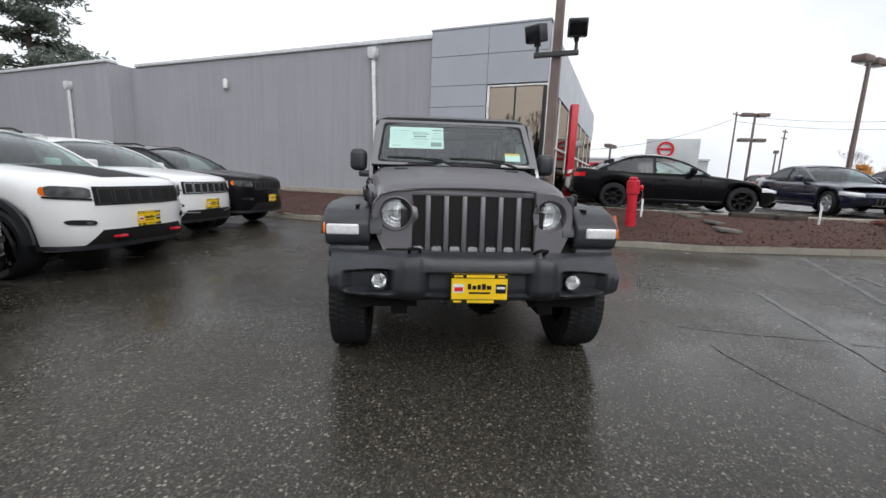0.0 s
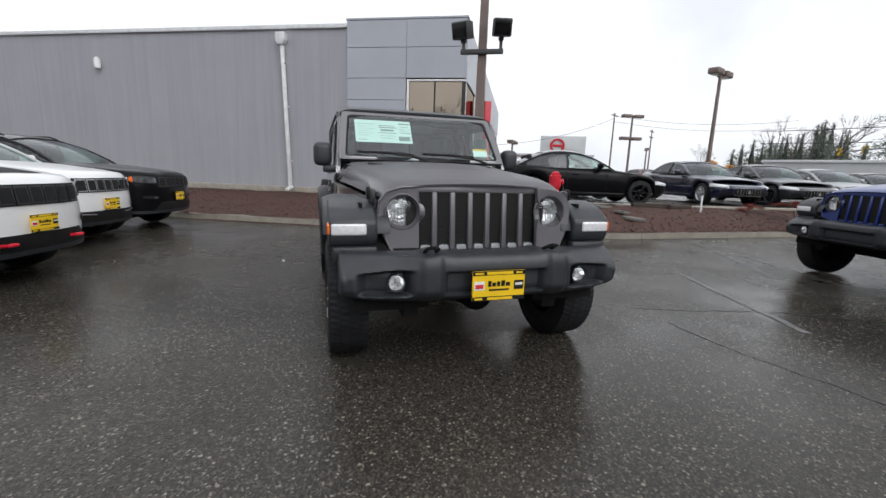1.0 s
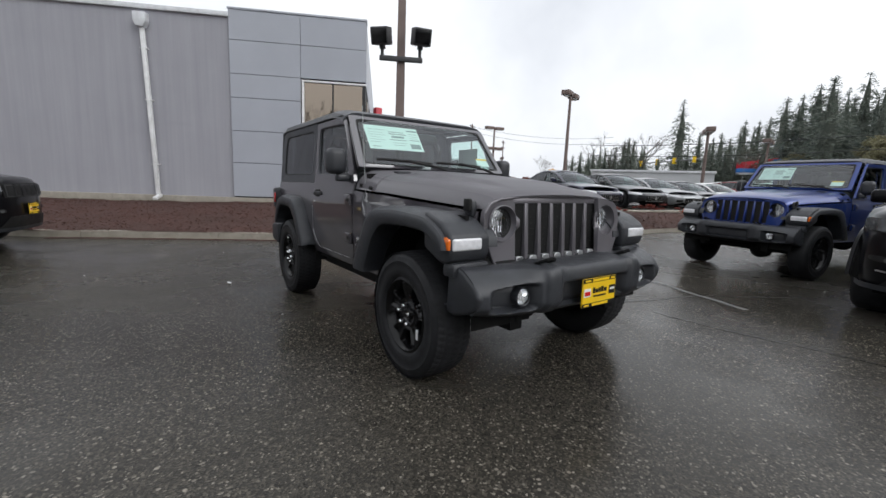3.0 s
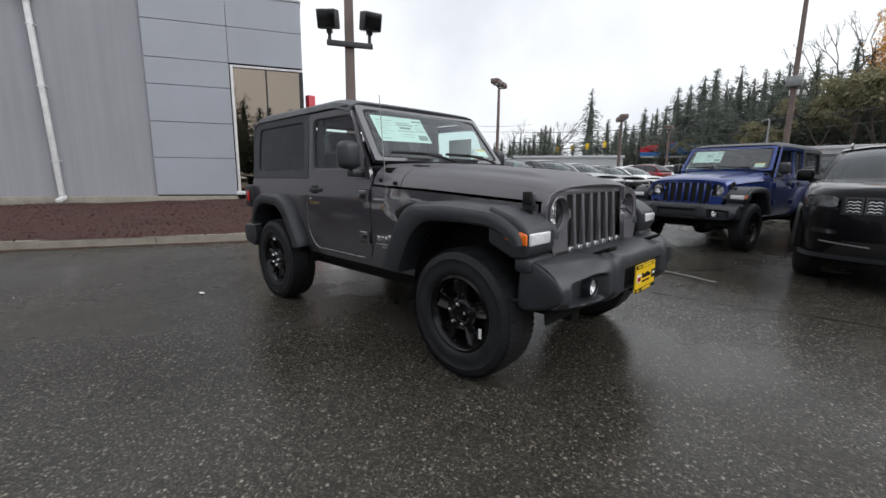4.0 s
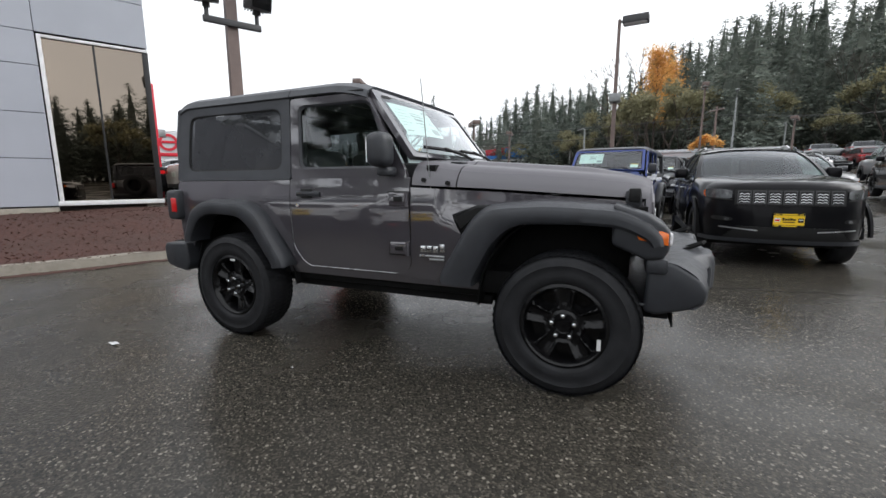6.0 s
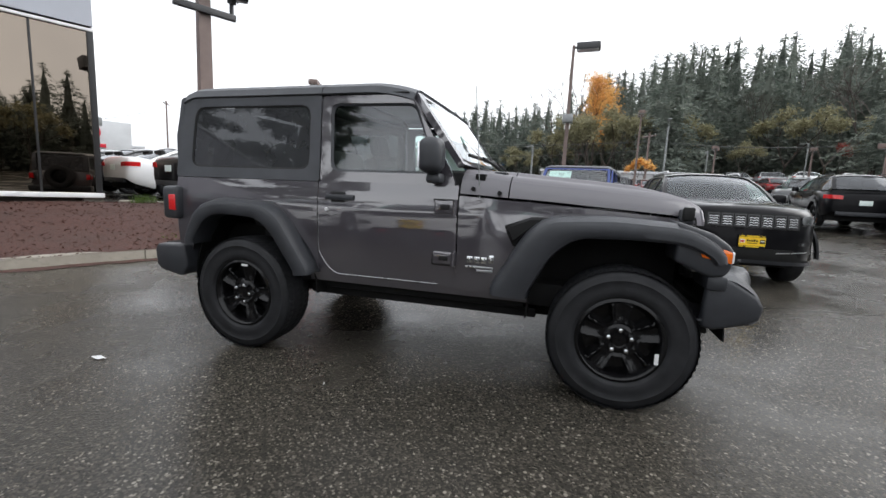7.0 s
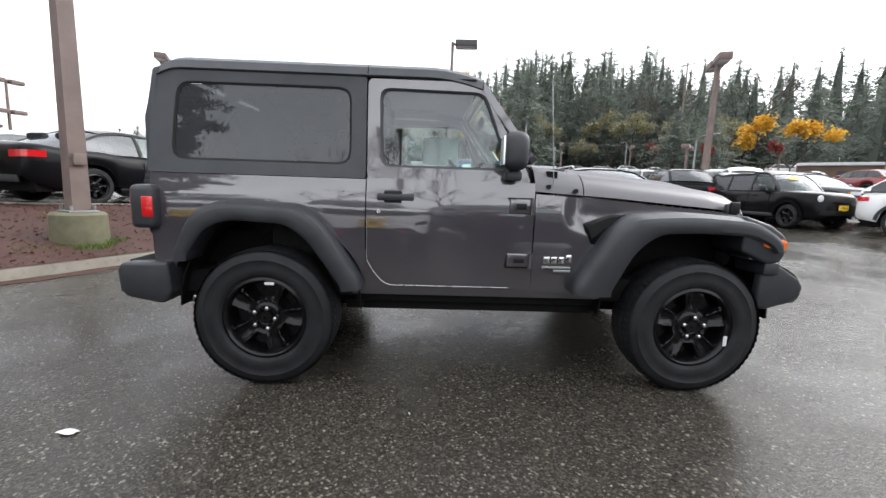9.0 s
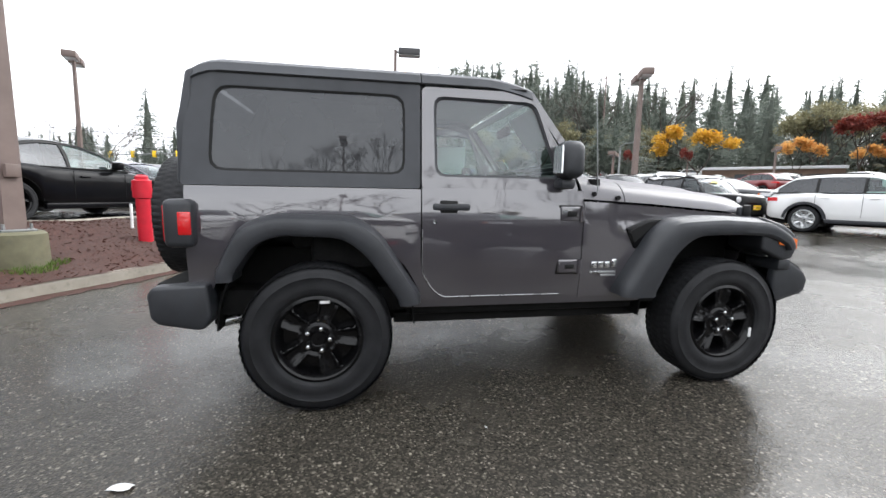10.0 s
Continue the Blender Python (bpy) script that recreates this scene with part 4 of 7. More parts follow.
def wheel(parent, at, r, w, rim_r, spokes, rim_mat, side, hero=False, label="", full=True, turn=0.0):
    """A wheel at a hub place; side -1: its face looks to -x."""
    key = (r, w, rim_r, spokes, rim_mat.name, hero)
    if key not in WHEEL_CACHE:
        obs = [part("wheel", rim_bm(rim_r, w, 48 if hero else 24), rim_mat), part("tyre", tyre_bm(r, w, rim_r, hero), RUBBER), part("spoke", spoke_bm(rim_r, w, spokes), rim_mat),
               part("hub_cap", cap_bm(w), rim_mat), part("lug_nut", lathe(bm_new(), [(0.015, 0.0), (0.015, -0.030), (0.011, -0.039), (0.002, -0.043)], seg=8), CHROME if hero else rim_mat)]
        WHEEL_CACHE[key] = [o.data for o in obs]
        for o in obs:
            bpy.data.objects.remove(o)
    rim_me, tyre_me, spoke_me, cap_me, nut_me = WHEEL_CACHE[key]
    m = Matrix.Translation(at) @ pose(0, 0, 0, 0 if hero else 30, 0, 0 if side < 0 else 180)
    ob = shared("wheel", rim_me, m, parent, label)
    shared("tyre", tyre_me, Matrix.Identity(4), ob)
    if full:
        shared("hub_cap", cap_me, Matrix.Identity(4), ob)
        for k in range(spokes):
            shared("spoke", spoke_me, Matrix.Rotation(2 * math.pi * k / spokes + turn, 4, "X"), ob)
        for k in range(5):
            t = 2 * math.pi * k / 5 - turn
            shared("lug_nut", nut_me, Matrix.Translation((-w / 2 * 0.63, 0.062 * math.sin(t), 0.062 * math.cos(t))), ob)
    return ob


# ---- the boxy off-road car ----
def plate_part(parent, x, y, z, w=0.31, h=0.165, tilt=0.0, back=False):
    """A yellow advertising plate with printed bars, facing -y."""
    m = pose(x, y, z, tilt, 0, 0)
    p = part("number_plate", box(bm_new(), (-w / 2, -0.006, -h / 2), (w / 2, 0.006, h / 2), 0.003, 1, m=m), YELLOW, parent, "yellow and black dealer plate")
    for name, x0, x1, z0, z1, mat, out_ in (("frame_band", -0.5, 0.5, 0.36, 0.5, INK, 0), ("frame_band", -0.5, 0.5, -0.5, -0.36, INK, 0), ("lettering", -0.24, 0.26, 0.385, 0.475, YELLOW, 1),
                                      ("lettering", -0.22, 0.26, -0.475, -0.385, YELLOW, 1), ("lettering", -0.46, -0.30, 0.40, 0.46, YELLOW, 1), ("lettering", 0.32, 0.44, 0.40, 0.46, YELLOW, 1), ("lettering", -0.46, -0.32, -0.46, -0.40, YELLOW, 1),
                                      ("lettering", -0.21, -0.15, -0.02, 0.17, INK, 0), ("lettering", -0.13, -0.06, -0.02, 0.11, INK, 0), ("lettering", -0.04, 0.02, -0.02, 0.14, INK, 0), ("lettering", 0.04, 0.11, -0.02, 0.17, INK, 0), ("lettering", 0.13, 0.21, -0.02, 0.11, INK, 0),
                                      ("lettering", -0.19, 0.19, -0.17, -0.11, INK, 0), ("emblem", -0.47, -0.28, -0.13, 0.16, WHITE, 0), ("emblem", -0.45, -0.30, -0.08, 0.06, RED_LENS, 1),
                                      ("emblem", 0.29, 0.47, -0.15, 0.16, INK, 0), ("emblem", 0.31, 0.45, 0.0, 0.08, WHITE, 1)):
        part(name, box(bm_new(), (x0 * w, -0.0085 - 0.002 * out_, z0 * h), (x1 * w, -0.005, z1 * h), 0, m=m), mat, p)
    return p


FRONT = -0.018  # the front axle, in the car's own axes


def off_roader(paint, label, m, long=False, hero=False, top=None, dealer_plate=True, group=""):
    ext = 0.549 if long else 0.0
    top = top or HARDTOP
    car = thing("off_road_car", label, "car", m, group)

    def yr(y):
        return y + ext if y > 1.93 else y

    xs = spline([(0.45, 0.752), (0.58, 0.786), (0.70, 0.803), (0.82, 0.811), (0.95, 0.8145), (1.04, 0.8145), (1.10, 0.810), (1.15, 0.803), (1.20, 0.795)])

    def xw(z):
        return 0.795 - (z - 1.2) * 0.075

    def arch(yc, y):
        d = abs(y - yc)
        return 0.43 + math.sqrt(max(0.0, 0.58 ** 2 - d * d)) if d < 0.58 else 0.0

    hood_low = curve([(-0.45, 1.055), (-0.19, 1.075), (0.45, 1.12), (0.95, 1.145)])
    rear_y = 2.465 + ext

    half = curve([(-0.40, 0.60), (-0.2, 0.65), (0.2, 0.705), (0.65, 0.765), (0.95, 0.785)])

    def side(y0, y1, zb, zt, sgn, nu=28, nv=10, off=0.0):
        def f(u, v):
            y = y0 + (y1 - y0) * u
            a, b = zb(y), zt(y)
            z = a + (b - a) * v
            x = xs(z) + off + 0.0022 * noise.noise((1.6 * y, 3.2 * z, 4.0)) * smooth(1.19, 1.10, z)
            if y < 0.75:
                x = min(x, half(y) + 0.028 + 0.06 * smooth(1.05, 0.8, z))
            return Vector((sgn * x, y, z))
        return sheet(bm_new(), f, nu, nv, 0.012)

    body = part("body", box(bm_new(), (-0.735, -0.30, 0.50), (0.735, 3.06 + ext, 0.64), 0.01), UNDER, car, "black chassis and floor")
    # dark boxes added to stop daylight showing through the wheel arches
    part("bay_light_block", box(bm_new(), (-0.56, -0.33, 0.60), (0.56, 0.80, 1.02), 0.03), UNDER, body)
    part("load_light_block", box(bm_new(), (-0.56, 1.98 + ext, 0.60), (0.56, 3.04 + ext, 0.86), 0.02), UNDER, body)
    part("firewall", box(bm_new(), (-0.74, 0.80, 0.6), (0.74, 0.86, 1.28)), UNDER, body)
    for s in (-1, 1):
        part("inner_panel", box(bm_new(), (s * 0.73 - 0.01, -0.40, 0.95), (s * 0.73 + 0.01, 3.0 + ext, 1.04)), UNDER, body)
        part("frame_rail", box(bm_new(), (s * 0.46 - 0.05, -0.55, 0.38), (s * 0.46 + 0.05, 3.1 + ext, 0.50), 0.01), UNDER, body)
        part("quarter_panel", side(1.912 + ext, 3.105 + ext, lambda y: max(0.565, arch(rear_y, y)), lambda y: 1.197, s, 40), paint, car)
        part("cowl_panel", side(-0.38, 0.937, lambda y: max(0.565, arch(FRONT, y)), hood_low, s, 44), paint, car)
        part("sill_panel", side(0.50, 1.99 + ext, lambda y: 0.528, lambda y: 0.580, s, 20, 4, -0.006), paint, car)
        part("rocker_trim", box(bm_new(), (s * 0.665 - 0.07, 0.52, 0.47), (s * 0.665 + 0.07, 1.98 + ext, 0.535), 0.012), UNDER, car)
        if hero:
            part("sill_pinch", box(bm_new(), (s * 0.66 - 0.02, 0.45, 0.405), (s * 0.66 + 0.02, 2.05, 0.47), 0.008), UNDER, car)
        # doors
        doors = [(0.945, 1.905)] + ([(1.915, 1.905 + ext)] if long else [])
        for k, (d0, d1) in enumerate(doors):
            def zb(y, d0=d0, d1=d1):
                z = 0.585
                if y > d1 - 0.16:
                    z += (0.16 if not long else 0.06) * ((y - d1 + 0.16) / 0.16) ** 2.2
                if y < d0 + 0.09:
                    z += 0.08 * ((d0 + 0.09 - y) / 0.09) ** 2.2
                return z
            door = part("door", side(d0, d1, zb, lambda y: 1.205, s, 60 if hero else 30, 24 if hero else 12, 0.003), paint, car)
            part("aperture_panel", side(d0 - 0.012, d1 + 0.012, lambda y: 0.575, lambda y: 0.80, s, 24, 6, -0.004), paint, car)
            if hero:
                edge = [(d1 - 0.002, 0.98), (d1 - 0.002, 0.80)] + [(d1 - 0.003 - 0.02 * q, zb(d1 - 0.003 - 0.02 * q) + 0.002) for q in range(9)] + [(d1 - 0.2, 0.588), (d0 + 0.5, 0.588), (d0 + 0.12, 0.588)]
                part("edge_film", tube(bm_new(), [(s * (xs(z) + 0.0155), y, z) for y, z in edge], 0.0019, 6), SILVER, door, "pale film along the door edge")
            if k == 0:
                outer = [(d0 + 0.02, 1.20), (d0 + 0.06, 1.30), (1.285, 1.755), (d1, 1.755), (d1, 1.20)]
                inner = [(d0 + 0.17, 1.285), (d0 + 0.17, 1.32), (1.262, 1.688), (1.825, 1.695), (1.815, 1.285)]
                if long:
                    inner = [(a if a < 1.7 else 1.84, b) for a, b in inner]
            else:
                outer = [(d0, 1.20), (d0, 1.755), (d1 - 0.02, 1.755), (d1, 1.5), (d1, 1.20)]
                inner = [(d0 + 0.06, 1.285), (d0 + 0.06, 1.695), (d1 - 0.09, 1.695), (d1 - 0.08, 1.5), (d1 - 0.08, 1.285)]
            fo, fi = rounded(outer, 0.03, 3), rounded(inner, 0.055, 3)
            fm = rounded([((a + c) / 2 if False else c + (0.016 if c < (d0 + d1) / 2 else -0.016) * -1, e + (0.014 if e > 1.5 else -0.014)) for (a, b), (c, e) in zip(outer, inner)], 0.06, 3)
            part("window_frame", ring(bm_new(), [(s * (xw(z) + 0.004), y, z) for y, z in fo], [(s * (xw(z) + 0.002), y, z) for y, z in fm], 0.03), paint, door)
            part("window_seal", ring(bm_new(), [(s * (xw(z) - 0.002), y, z) for y, z in fm], [(s * (xw(z) - 0.010), y, z) for y, z in fi], 0.012), PLASTIC, door)
            part("window", face(bm_new(), [(s * (xw(z) - 0.016), y, z) for y, z in fi]), CAR_GLASS if k == 0 else TINTED, door)
            hx = s * 0.822
            part("handle", box(bm_new(), (hx - 0.016, d1 - 0.27, 1.085), (hx + 0.022, d1 - 0.06, 1.122), 0.010), PLASTIC, door)
            part("handle_cup", box(bm_new(), (hx - 0.010, d1 - 0.20, 1.070), (hx + 0.004, d1 - 0.10, 1.140), 0.012), INK, door)
            if k == 0:
                part("lock", lathe(bm_new(), [(0.012, 0), (0.012, s * 0.02)], (s * 0.816, d1 - 0.07, 1.022), "x", 12), CHROME, door)
            for z0, z1 in ((1.03, 1.115), (0.72, 0.80)):
                hg = part("hinge", box(bm_new(), (s * 0.822 - 0.014, d0 + 0.012, z0), (s * 0.822 + 0.016, d0 + 0.145, z1), 0.009, 3), paint, door)
                # slightly larger dark plate, seen as an outline round the hinge
                part("hinge_outline", box(bm_new(), (s * 0.816 - 0.008, d0 + 0.004, z0 - 0.008), (s * 0.816 + 0.006, d0 + 0.155, z1 + 0.008), 0.004), INK, hg)
                part("hinge_knuckle", lathe(bm_new(), [(0.014, z0 - 0.004), (0.014, z1 + 0.004)], (s * 0.840, d0 + 0.012, 0), "z", 10), paint, hg)
                # dark patch laid on for the shade inside the hinge's recess
                part("hinge_recess_shade", box(bm_new(), (s * 0.836 - 0.004, d0 + 0.045, z0 + 0.026), (s * 0.836 + 0.004, d0 + 0.105, z1 - 0.026), 0.003), INK, hg)
        # mirror
        mr = part("mirror", box(bm_new(), (s * 0.905 - 0.078, 1.02, 1.272), (s * 0.905 + 0.078, 1.16, 1.478), 0.052, 4), PLASTIC, car, "black door mirror")
        part("mirror_glass", box(bm_new(), (s * 0.905 - 0.052, 1.152, 1.30), (s * 0.905 + 0.052, 1.1615, 1.45), 0), CHROME, mr)
        part("mirror_arm", box(bm_new(), (s * 0.845 - 0.06, 1.04, 1.215), (s * 0.845 + 0.06, 1.13, 1.275), 0.02), PLASTIC, mr)
        # vent, badge, antenna, latch
        part("side_vent", prism(bm_new(), [(0.40, 1.045), (0.50, 1.042), (0.655, 0.985), (0.640, 0.945), (0.60, 0.865), (0.55, 0.87)], s * 0.795, s * 0.832, "x", 0.006, 2), RIM_BLACK, car, "gloss black wing vent")
        part("vent_hole", prism(bm_new(), [(0.45, 1.028), (0.50, 1.028), (0.632, 0.972), (0.60, 0.90)], s * 0.8, s * 0.835, "x"), INK, car)
        bx = s * 0.828
        for q, (w_, z_) in enumerate(((0.034, 0.800), (0.036, 0.786), (0.036, 0.786), (0.038, 0.786))):
            part("badge", box(bm_new(), (bx - 0.002, 0.706 + 0.043 * q, 0.744 if q else 0.750), (bx + 0.007, 0.706 + 0.043 * q + w_, z_), 0.006, 2), CHROME, car, "bright rounded emblem shape")
        part("badge", box(bm_new(), (bx - 0.002, 0.71, 0.715), (bx + 0.005, 0.88, 0.728), 0.002), SILVER, car)
        part("badge", box(bm_new(), (bx - 0.002, 0.71, 0.695), (bx + 0.005, 0.81, 0.709), 0.002), SILVER, car)
        for yy, zz in ((0.86, 1.19), (0.70, 1.17)):
            part("hood_bumper", lathe(bm_new(), [(0.014, 0), (0.014, s * 0.02)], (s * 0.775, yy, zz), "x", 10), INK, car)
        la = part("hood_latch", box(bm_new(), (s * 0.655 - 0.020, -0.37, 1.03), (s * 0.655 + 0.020, -0.29, 1.125), 0.018), PLASTIC, car, "black rubber bonnet catch")
        part("latch_loop", box(bm_new(), (s * 0.68 - 0.012, -0.365, 1.06), (s * 0.68 + 0.012, -0.305, 1.135), 0.010), INK, la)
        # tail lamp
        tl = part("tail_lamp", box(bm_new(), (s * 0.80 - 0.085, 3.05 + ext, 0.890), (s * 0.80 + 0.085, 3.185 + ext, 1.130), 0.03, 3), PLASTIC, car, "black-framed tail lamp")
        part("lens", box(bm_new(), (s * 0.887 - 0.006, 3.052 + ext, 0.955), (s * 0.887 + 0.003, 3.112 + ext, 1.068), 0.010, 3), RED_LENS, tl)
        part("lens", box(bm_new(), (s * 0.80 - 0.06, 3.181 + ext, 0.92), (s * 0.80 + 0.06, 3.191 + ext, 1.10), 0.006), RED_LENS, tl)
    part("antenna", tube(bm_new(), [(-0.765, 0.815, 1.03), (-0.77, 0.82, 1.12), (-0.77, 0.875, 1.79)], 0.0032, 6), POLE_GREY, car, "thin whip antenna")
    part("antenna_base", lathe(bm_new(), [(0.026, -0.82), (0.026, -0.795), (0.02, -0.77)], (0, 0.815, 1.045), "x", 14), PLASTIC, car)
    # hood and cowl
    crown = curve([(-0.40, 1.125), (-0.36, 1.150), (-0.28, 1.170), (-0.1, 1.193), (0.11, 1.212), (0.65, 1.255), (0.95, 1.292)])
    def hood(u, v, y0, y1):
        y = y0 + (y1 - y0) * u
        q = 2 * v - 1
        a = abs(q)
        hw, lo, hi = half(y), hood_low(y) + 0.012, crown(y)
        e = smooth(0.0, 1.0, (1 - a) / 0.16)
        x = math.copysign(hw * (1 - 0.05 * e) * (a if a < 0.84 else 0.84 + 0.16 * math.sin((a - 0.84) / 0.16 * math.pi / 2) ** 0.8), q)
        dome = 0.022 * smooth(0.62, 0.50, a) * smooth(-0.36, -0.05, y) * smooth(0.95, 0.6, y)
        z = lo + (hi - lo) * e ** 0.6 + 0.028 * (1 - a * a) + dome
        y_front = -0.03 * (1 - a * a) * smooth(-0.1, -0.4, y)
        return Vector((x, y + y_front, z))

    # the grey car's bonnet and cowl take the paint lightened for skylight
    part("hood", sheet(bm_new(), lambda u, v: hood(u, v, -0.405, 0.645), 40, 56, 0.012), GREY_WET_LIT if hero else paint, car, "bonnet beaded with rain")
    part("cowl", sheet(bm_new(), lambda u, v: hood(u, v, 0.652, 0.94), 14, 56, 0.012), GREY_WET_LIT if hero else paint, car)
    part("washer_jet", box(bm_new(), (-0.55, 0.70, 1.285), (-0.43, 0.78, 1.305), 0.008), PLASTIC, car)
    part("washer_jet", box(bm_new(), (0.43, 0.70, 1.285), (0.55, 0.78, 1.305), 0.008), PLASTIC, car)

    # grille with seven slots
    def gy(z):
        return -0.445 + (z - 0.72) * 0.07

    g = part("grille", box(bm_new(), (-0.46, gy(0.9) + 0.03, 0.73), (0.46, gy(0.9) + 0.06, 1.1)), INK, car, "seven-slot painted grille")
    zt, zb_ = 1.108, 0.755

    def gfront(name, pts):
        bm = bm_new()
        a = [bm.verts.new((x, gy(z), z)) for x, z in pts]
        b = [bm.verts.new((x, gy(z) + 0.05, z)) for x, z in pts]
        n = len(pts)
        bm.faces.new(a)
        bm.faces.new(b[::-1])
        for i in range(n):
            bm.faces.new((a[i], b[i], b[(i + 1) % n], a[(i + 1) % n]))
        bevelled(bm, a, 0.006, 2)
        part(name, bm, GRILLE_PAINT_LIT if hero else paint, g)

    gfront("grille_header", [(-0.40, zt), (0.40, zt), (0.40, 1.142), (0.2, 1.155), (0, 1.158), (-0.2, 1.155), (-0.40, 1.142)])
    gfront("grille_footer", [(-0.395, zb_), (-0.38, 0.705), (0.38, 0.705), (0.395, zb_)])
    pitch, slot = 0.1155, 0.084
    for k in range(7):
        xc = (k - 3) * pitch
        part("slot_mesh", box(bm_new(), (xc - slot / 2, gy(0.9) + 0.022, zb_), (xc + slot / 2, gy(0.9) + 0.03, zt)), INK, g)
        for r_ in range(9 if hero else 0):
            part("mesh_bar", box(bm_new(), (xc - slot / 2, gy(0.9) + 0.020, zb_ + 0.05 + r_ * 0.036), (xc + slot / 2, gy(0.9) + 0.026, zb_ + 0.054 + r_ * 0.036)), INK, g)
        part("slot_chrome", prism(bm_new(), [(xc - 0.035, zb_ + 0.004), (xc + 0.035, zb_ + 0.004), (xc + 0.028, zb_ + 0.036), (xc - 0.028, zb_ + 0.036)], gy(zb_) - 0.004, gy(zb_) + 0.03, "y", 0.004, 1), SILVER if hero else paint, g)
        if k < 6:
            xb = xc + pitch / 2
            gfront("grille_bar", [(xb - 0.0165, zb_ - 0.002), (xb + 0.0165, zb_ - 0.002), (xb + 0.0165, zt + 0.002), (xb - 0.0165, zt + 0.002)])
    rim = [(-0.50, 0.716), (-0.565, 0.775), (-0.615, 0.885), (-0.635, 0.98), (-0.625, 1.055), (-0.585, 1.108), (-0.50, 1.135), (-0.2, 1.157), (0.0, 1.160)]
    rim = rim + [(-x, z) for x, z in rim[-2::-1]]
    # tube in the lightened paint stands for the sky's gleam on the edge
    part("grille_rim", tube(bm_new(), [(x, gy(z) - 0.002, z) for x, z in rim], 0.0075, 8), GRILLE_PAINT_LIT if hero else paint, g)
    for s in (-1, 1):
        # cheek round the headlamp
        outl = [(0.388, 1.142), (0.50, 1.135), (0.585, 1.112), (0.625, 1.06), (0.635, 0.98), (0.615, 0.88), (0.565, 0.77), (0.52, 0.715), (0.44, 0.70), (0.39, 0.705), (0.388, 0.80), (0.388, 0.95)]
        hc = Vector((0.489, 0.992))
        n = 36
        dense = []
        per = [math.dist(outl[i], outl[(i + 1) % 12]) for i in range(12)]
        tot, acc = sum(per), 0.0
        for k in range(n):
            q, i = tot * k / n, 0
            while q > per[i]:
                q -= per[i]
                i += 1
            a, b = Vector(outl[i]), Vector(outl[(i + 1) % 12])
            dense.append(a.lerp(b, q / per[i]))
        inn = [hc + (p - hc).normalized() * 0.106 for p in dense]
        part("grille_cheek", ring(bm_new(), [(s * p.x, gy(p.y), p.y) for p in dense], [(s * p.x, gy(p.y) + 0.004, p.y) for p in inn], 0.03), GRILLE_PAINT_LIT if hero else paint, g)
        hl = part("headlamp", lathe(bm_new(), [(0.107, 0.006), (0.110, -0.004), (0.104, -0.008), (0.098, 0.012), (0.091, 0.030), (0.088, 0.032), (0.087, 0.07)], (s * hc.x, gy(hc.y) - 0.002, hc.y), "y", 40, caps=False), GRILLE_PAINT_LIT if hero else PLASTIC, car, "round headlamp in a painted bezel")
        part("reflector", lathe(bm_new(), [(0.088, 0.0), (0.080, 0.022), (0.070, 0.030), (0.066, 0.040), (0.045, 0.052), (0.020, 0.058), (0.003, 0.06)], (s * hc.x, gy(hc.y) + 0.034, hc.y), "y", 18, caps=False), REFLECTOR, hl, smooth=False)
        part("bulb", lathe(bm_new(), [(0.012, 0.0), (0.014, 0.02), (0.010, 0.045)], (s * hc.x, gy(hc.y) + 0.040, hc.y), "y", 12), CLEAR_LENS, hl)
        part("bulb_shield", lathe(bm_new(), [(0.02, 0.0), (0.022, 0.05)], (s * hc.x, gy(hc.y) + 0.044, hc.y), "y", 16), REFLECTOR, hl)
        for q in range(7):
            part("lens_flute", box(bm_new(), (s * hc.x - 0.06 + q * 0.02 - 0.002, gy(hc.y) + 0.030, hc.y - 0.055), (s * hc.x - 0.06 + q * 0.02 + 0.002, gy(hc.y) + 0.036, hc.y + 0.055)), CHROME, hl)
        part("lens", lathe(bm_new(), [(0.089, 0.002), (0.07, -0.010), (0.04, -0.017), (0.003, -0.020)], (s * hc.x, gy(hc.y) + 0.028, hc.y), "y", 32, caps=False), LAMP_GLASS, hl)

        # flares: path outside and inside the wheel opening
        def flare(name, outer, inner, root):
            n = 40

            def along(path, t):
                seg = np.cumsum([0] + [math.dist(a, b) for a, b in zip(path, path[1:])])
                q = t * seg[-1]
                return np.interp(q, seg, [p[0] for p in path]), np.interp(q, seg, [p[1] for p in path])
            sec = [(root, 0.0, 0.0), (0.86, 0.0, 0.008), (0.905, 0.04, 0.0), (0.930, 0.16, 0), (0.938, 0.35, 0), (0.938, 0.85, 0), (0.930, 0.97, 0), (0.91, 1.0, 0), (0.76, 1.0, 0)]

            def f(u, v):
                i = v * (len(sec) - 1)
                k = min(int(i), len(sec) - 2)
                w_ = i - k
                xx, mixv, up = (sec[k][j] * (1 - w_) + sec[k + 1][j] * w_ for j in range(3))
                o, i_ = along(outer, u), along(inner, u)
                return Vector((s * xx, o[0] + (i_[0] - o[0]) * mixv, o[1] + (i_[1] - o[1]) * mixv + up))
            part(name, sheet(bm_new(), f, n, (len(sec) - 1) * 2, 0.008), PLASTIC, car)

        fo_ = rounded([(0.765, 0.555), (0.54, 0.945), (0.44, 1.035), (0.10, 1.058), (-0.27, 1.035), (-0.42, 0.955), (-0.47, 0.86)], 0.10, 4)[2:-2]
        fi_ = rounded([(0.55, 0.555), (0.40, 0.85), (0.27, 0.955), (-0.02, 0.965), (-0.26, 0.955), (-0.38, 0.90), (-0.42, 0.86)], 0.09, 4)[2:-2]
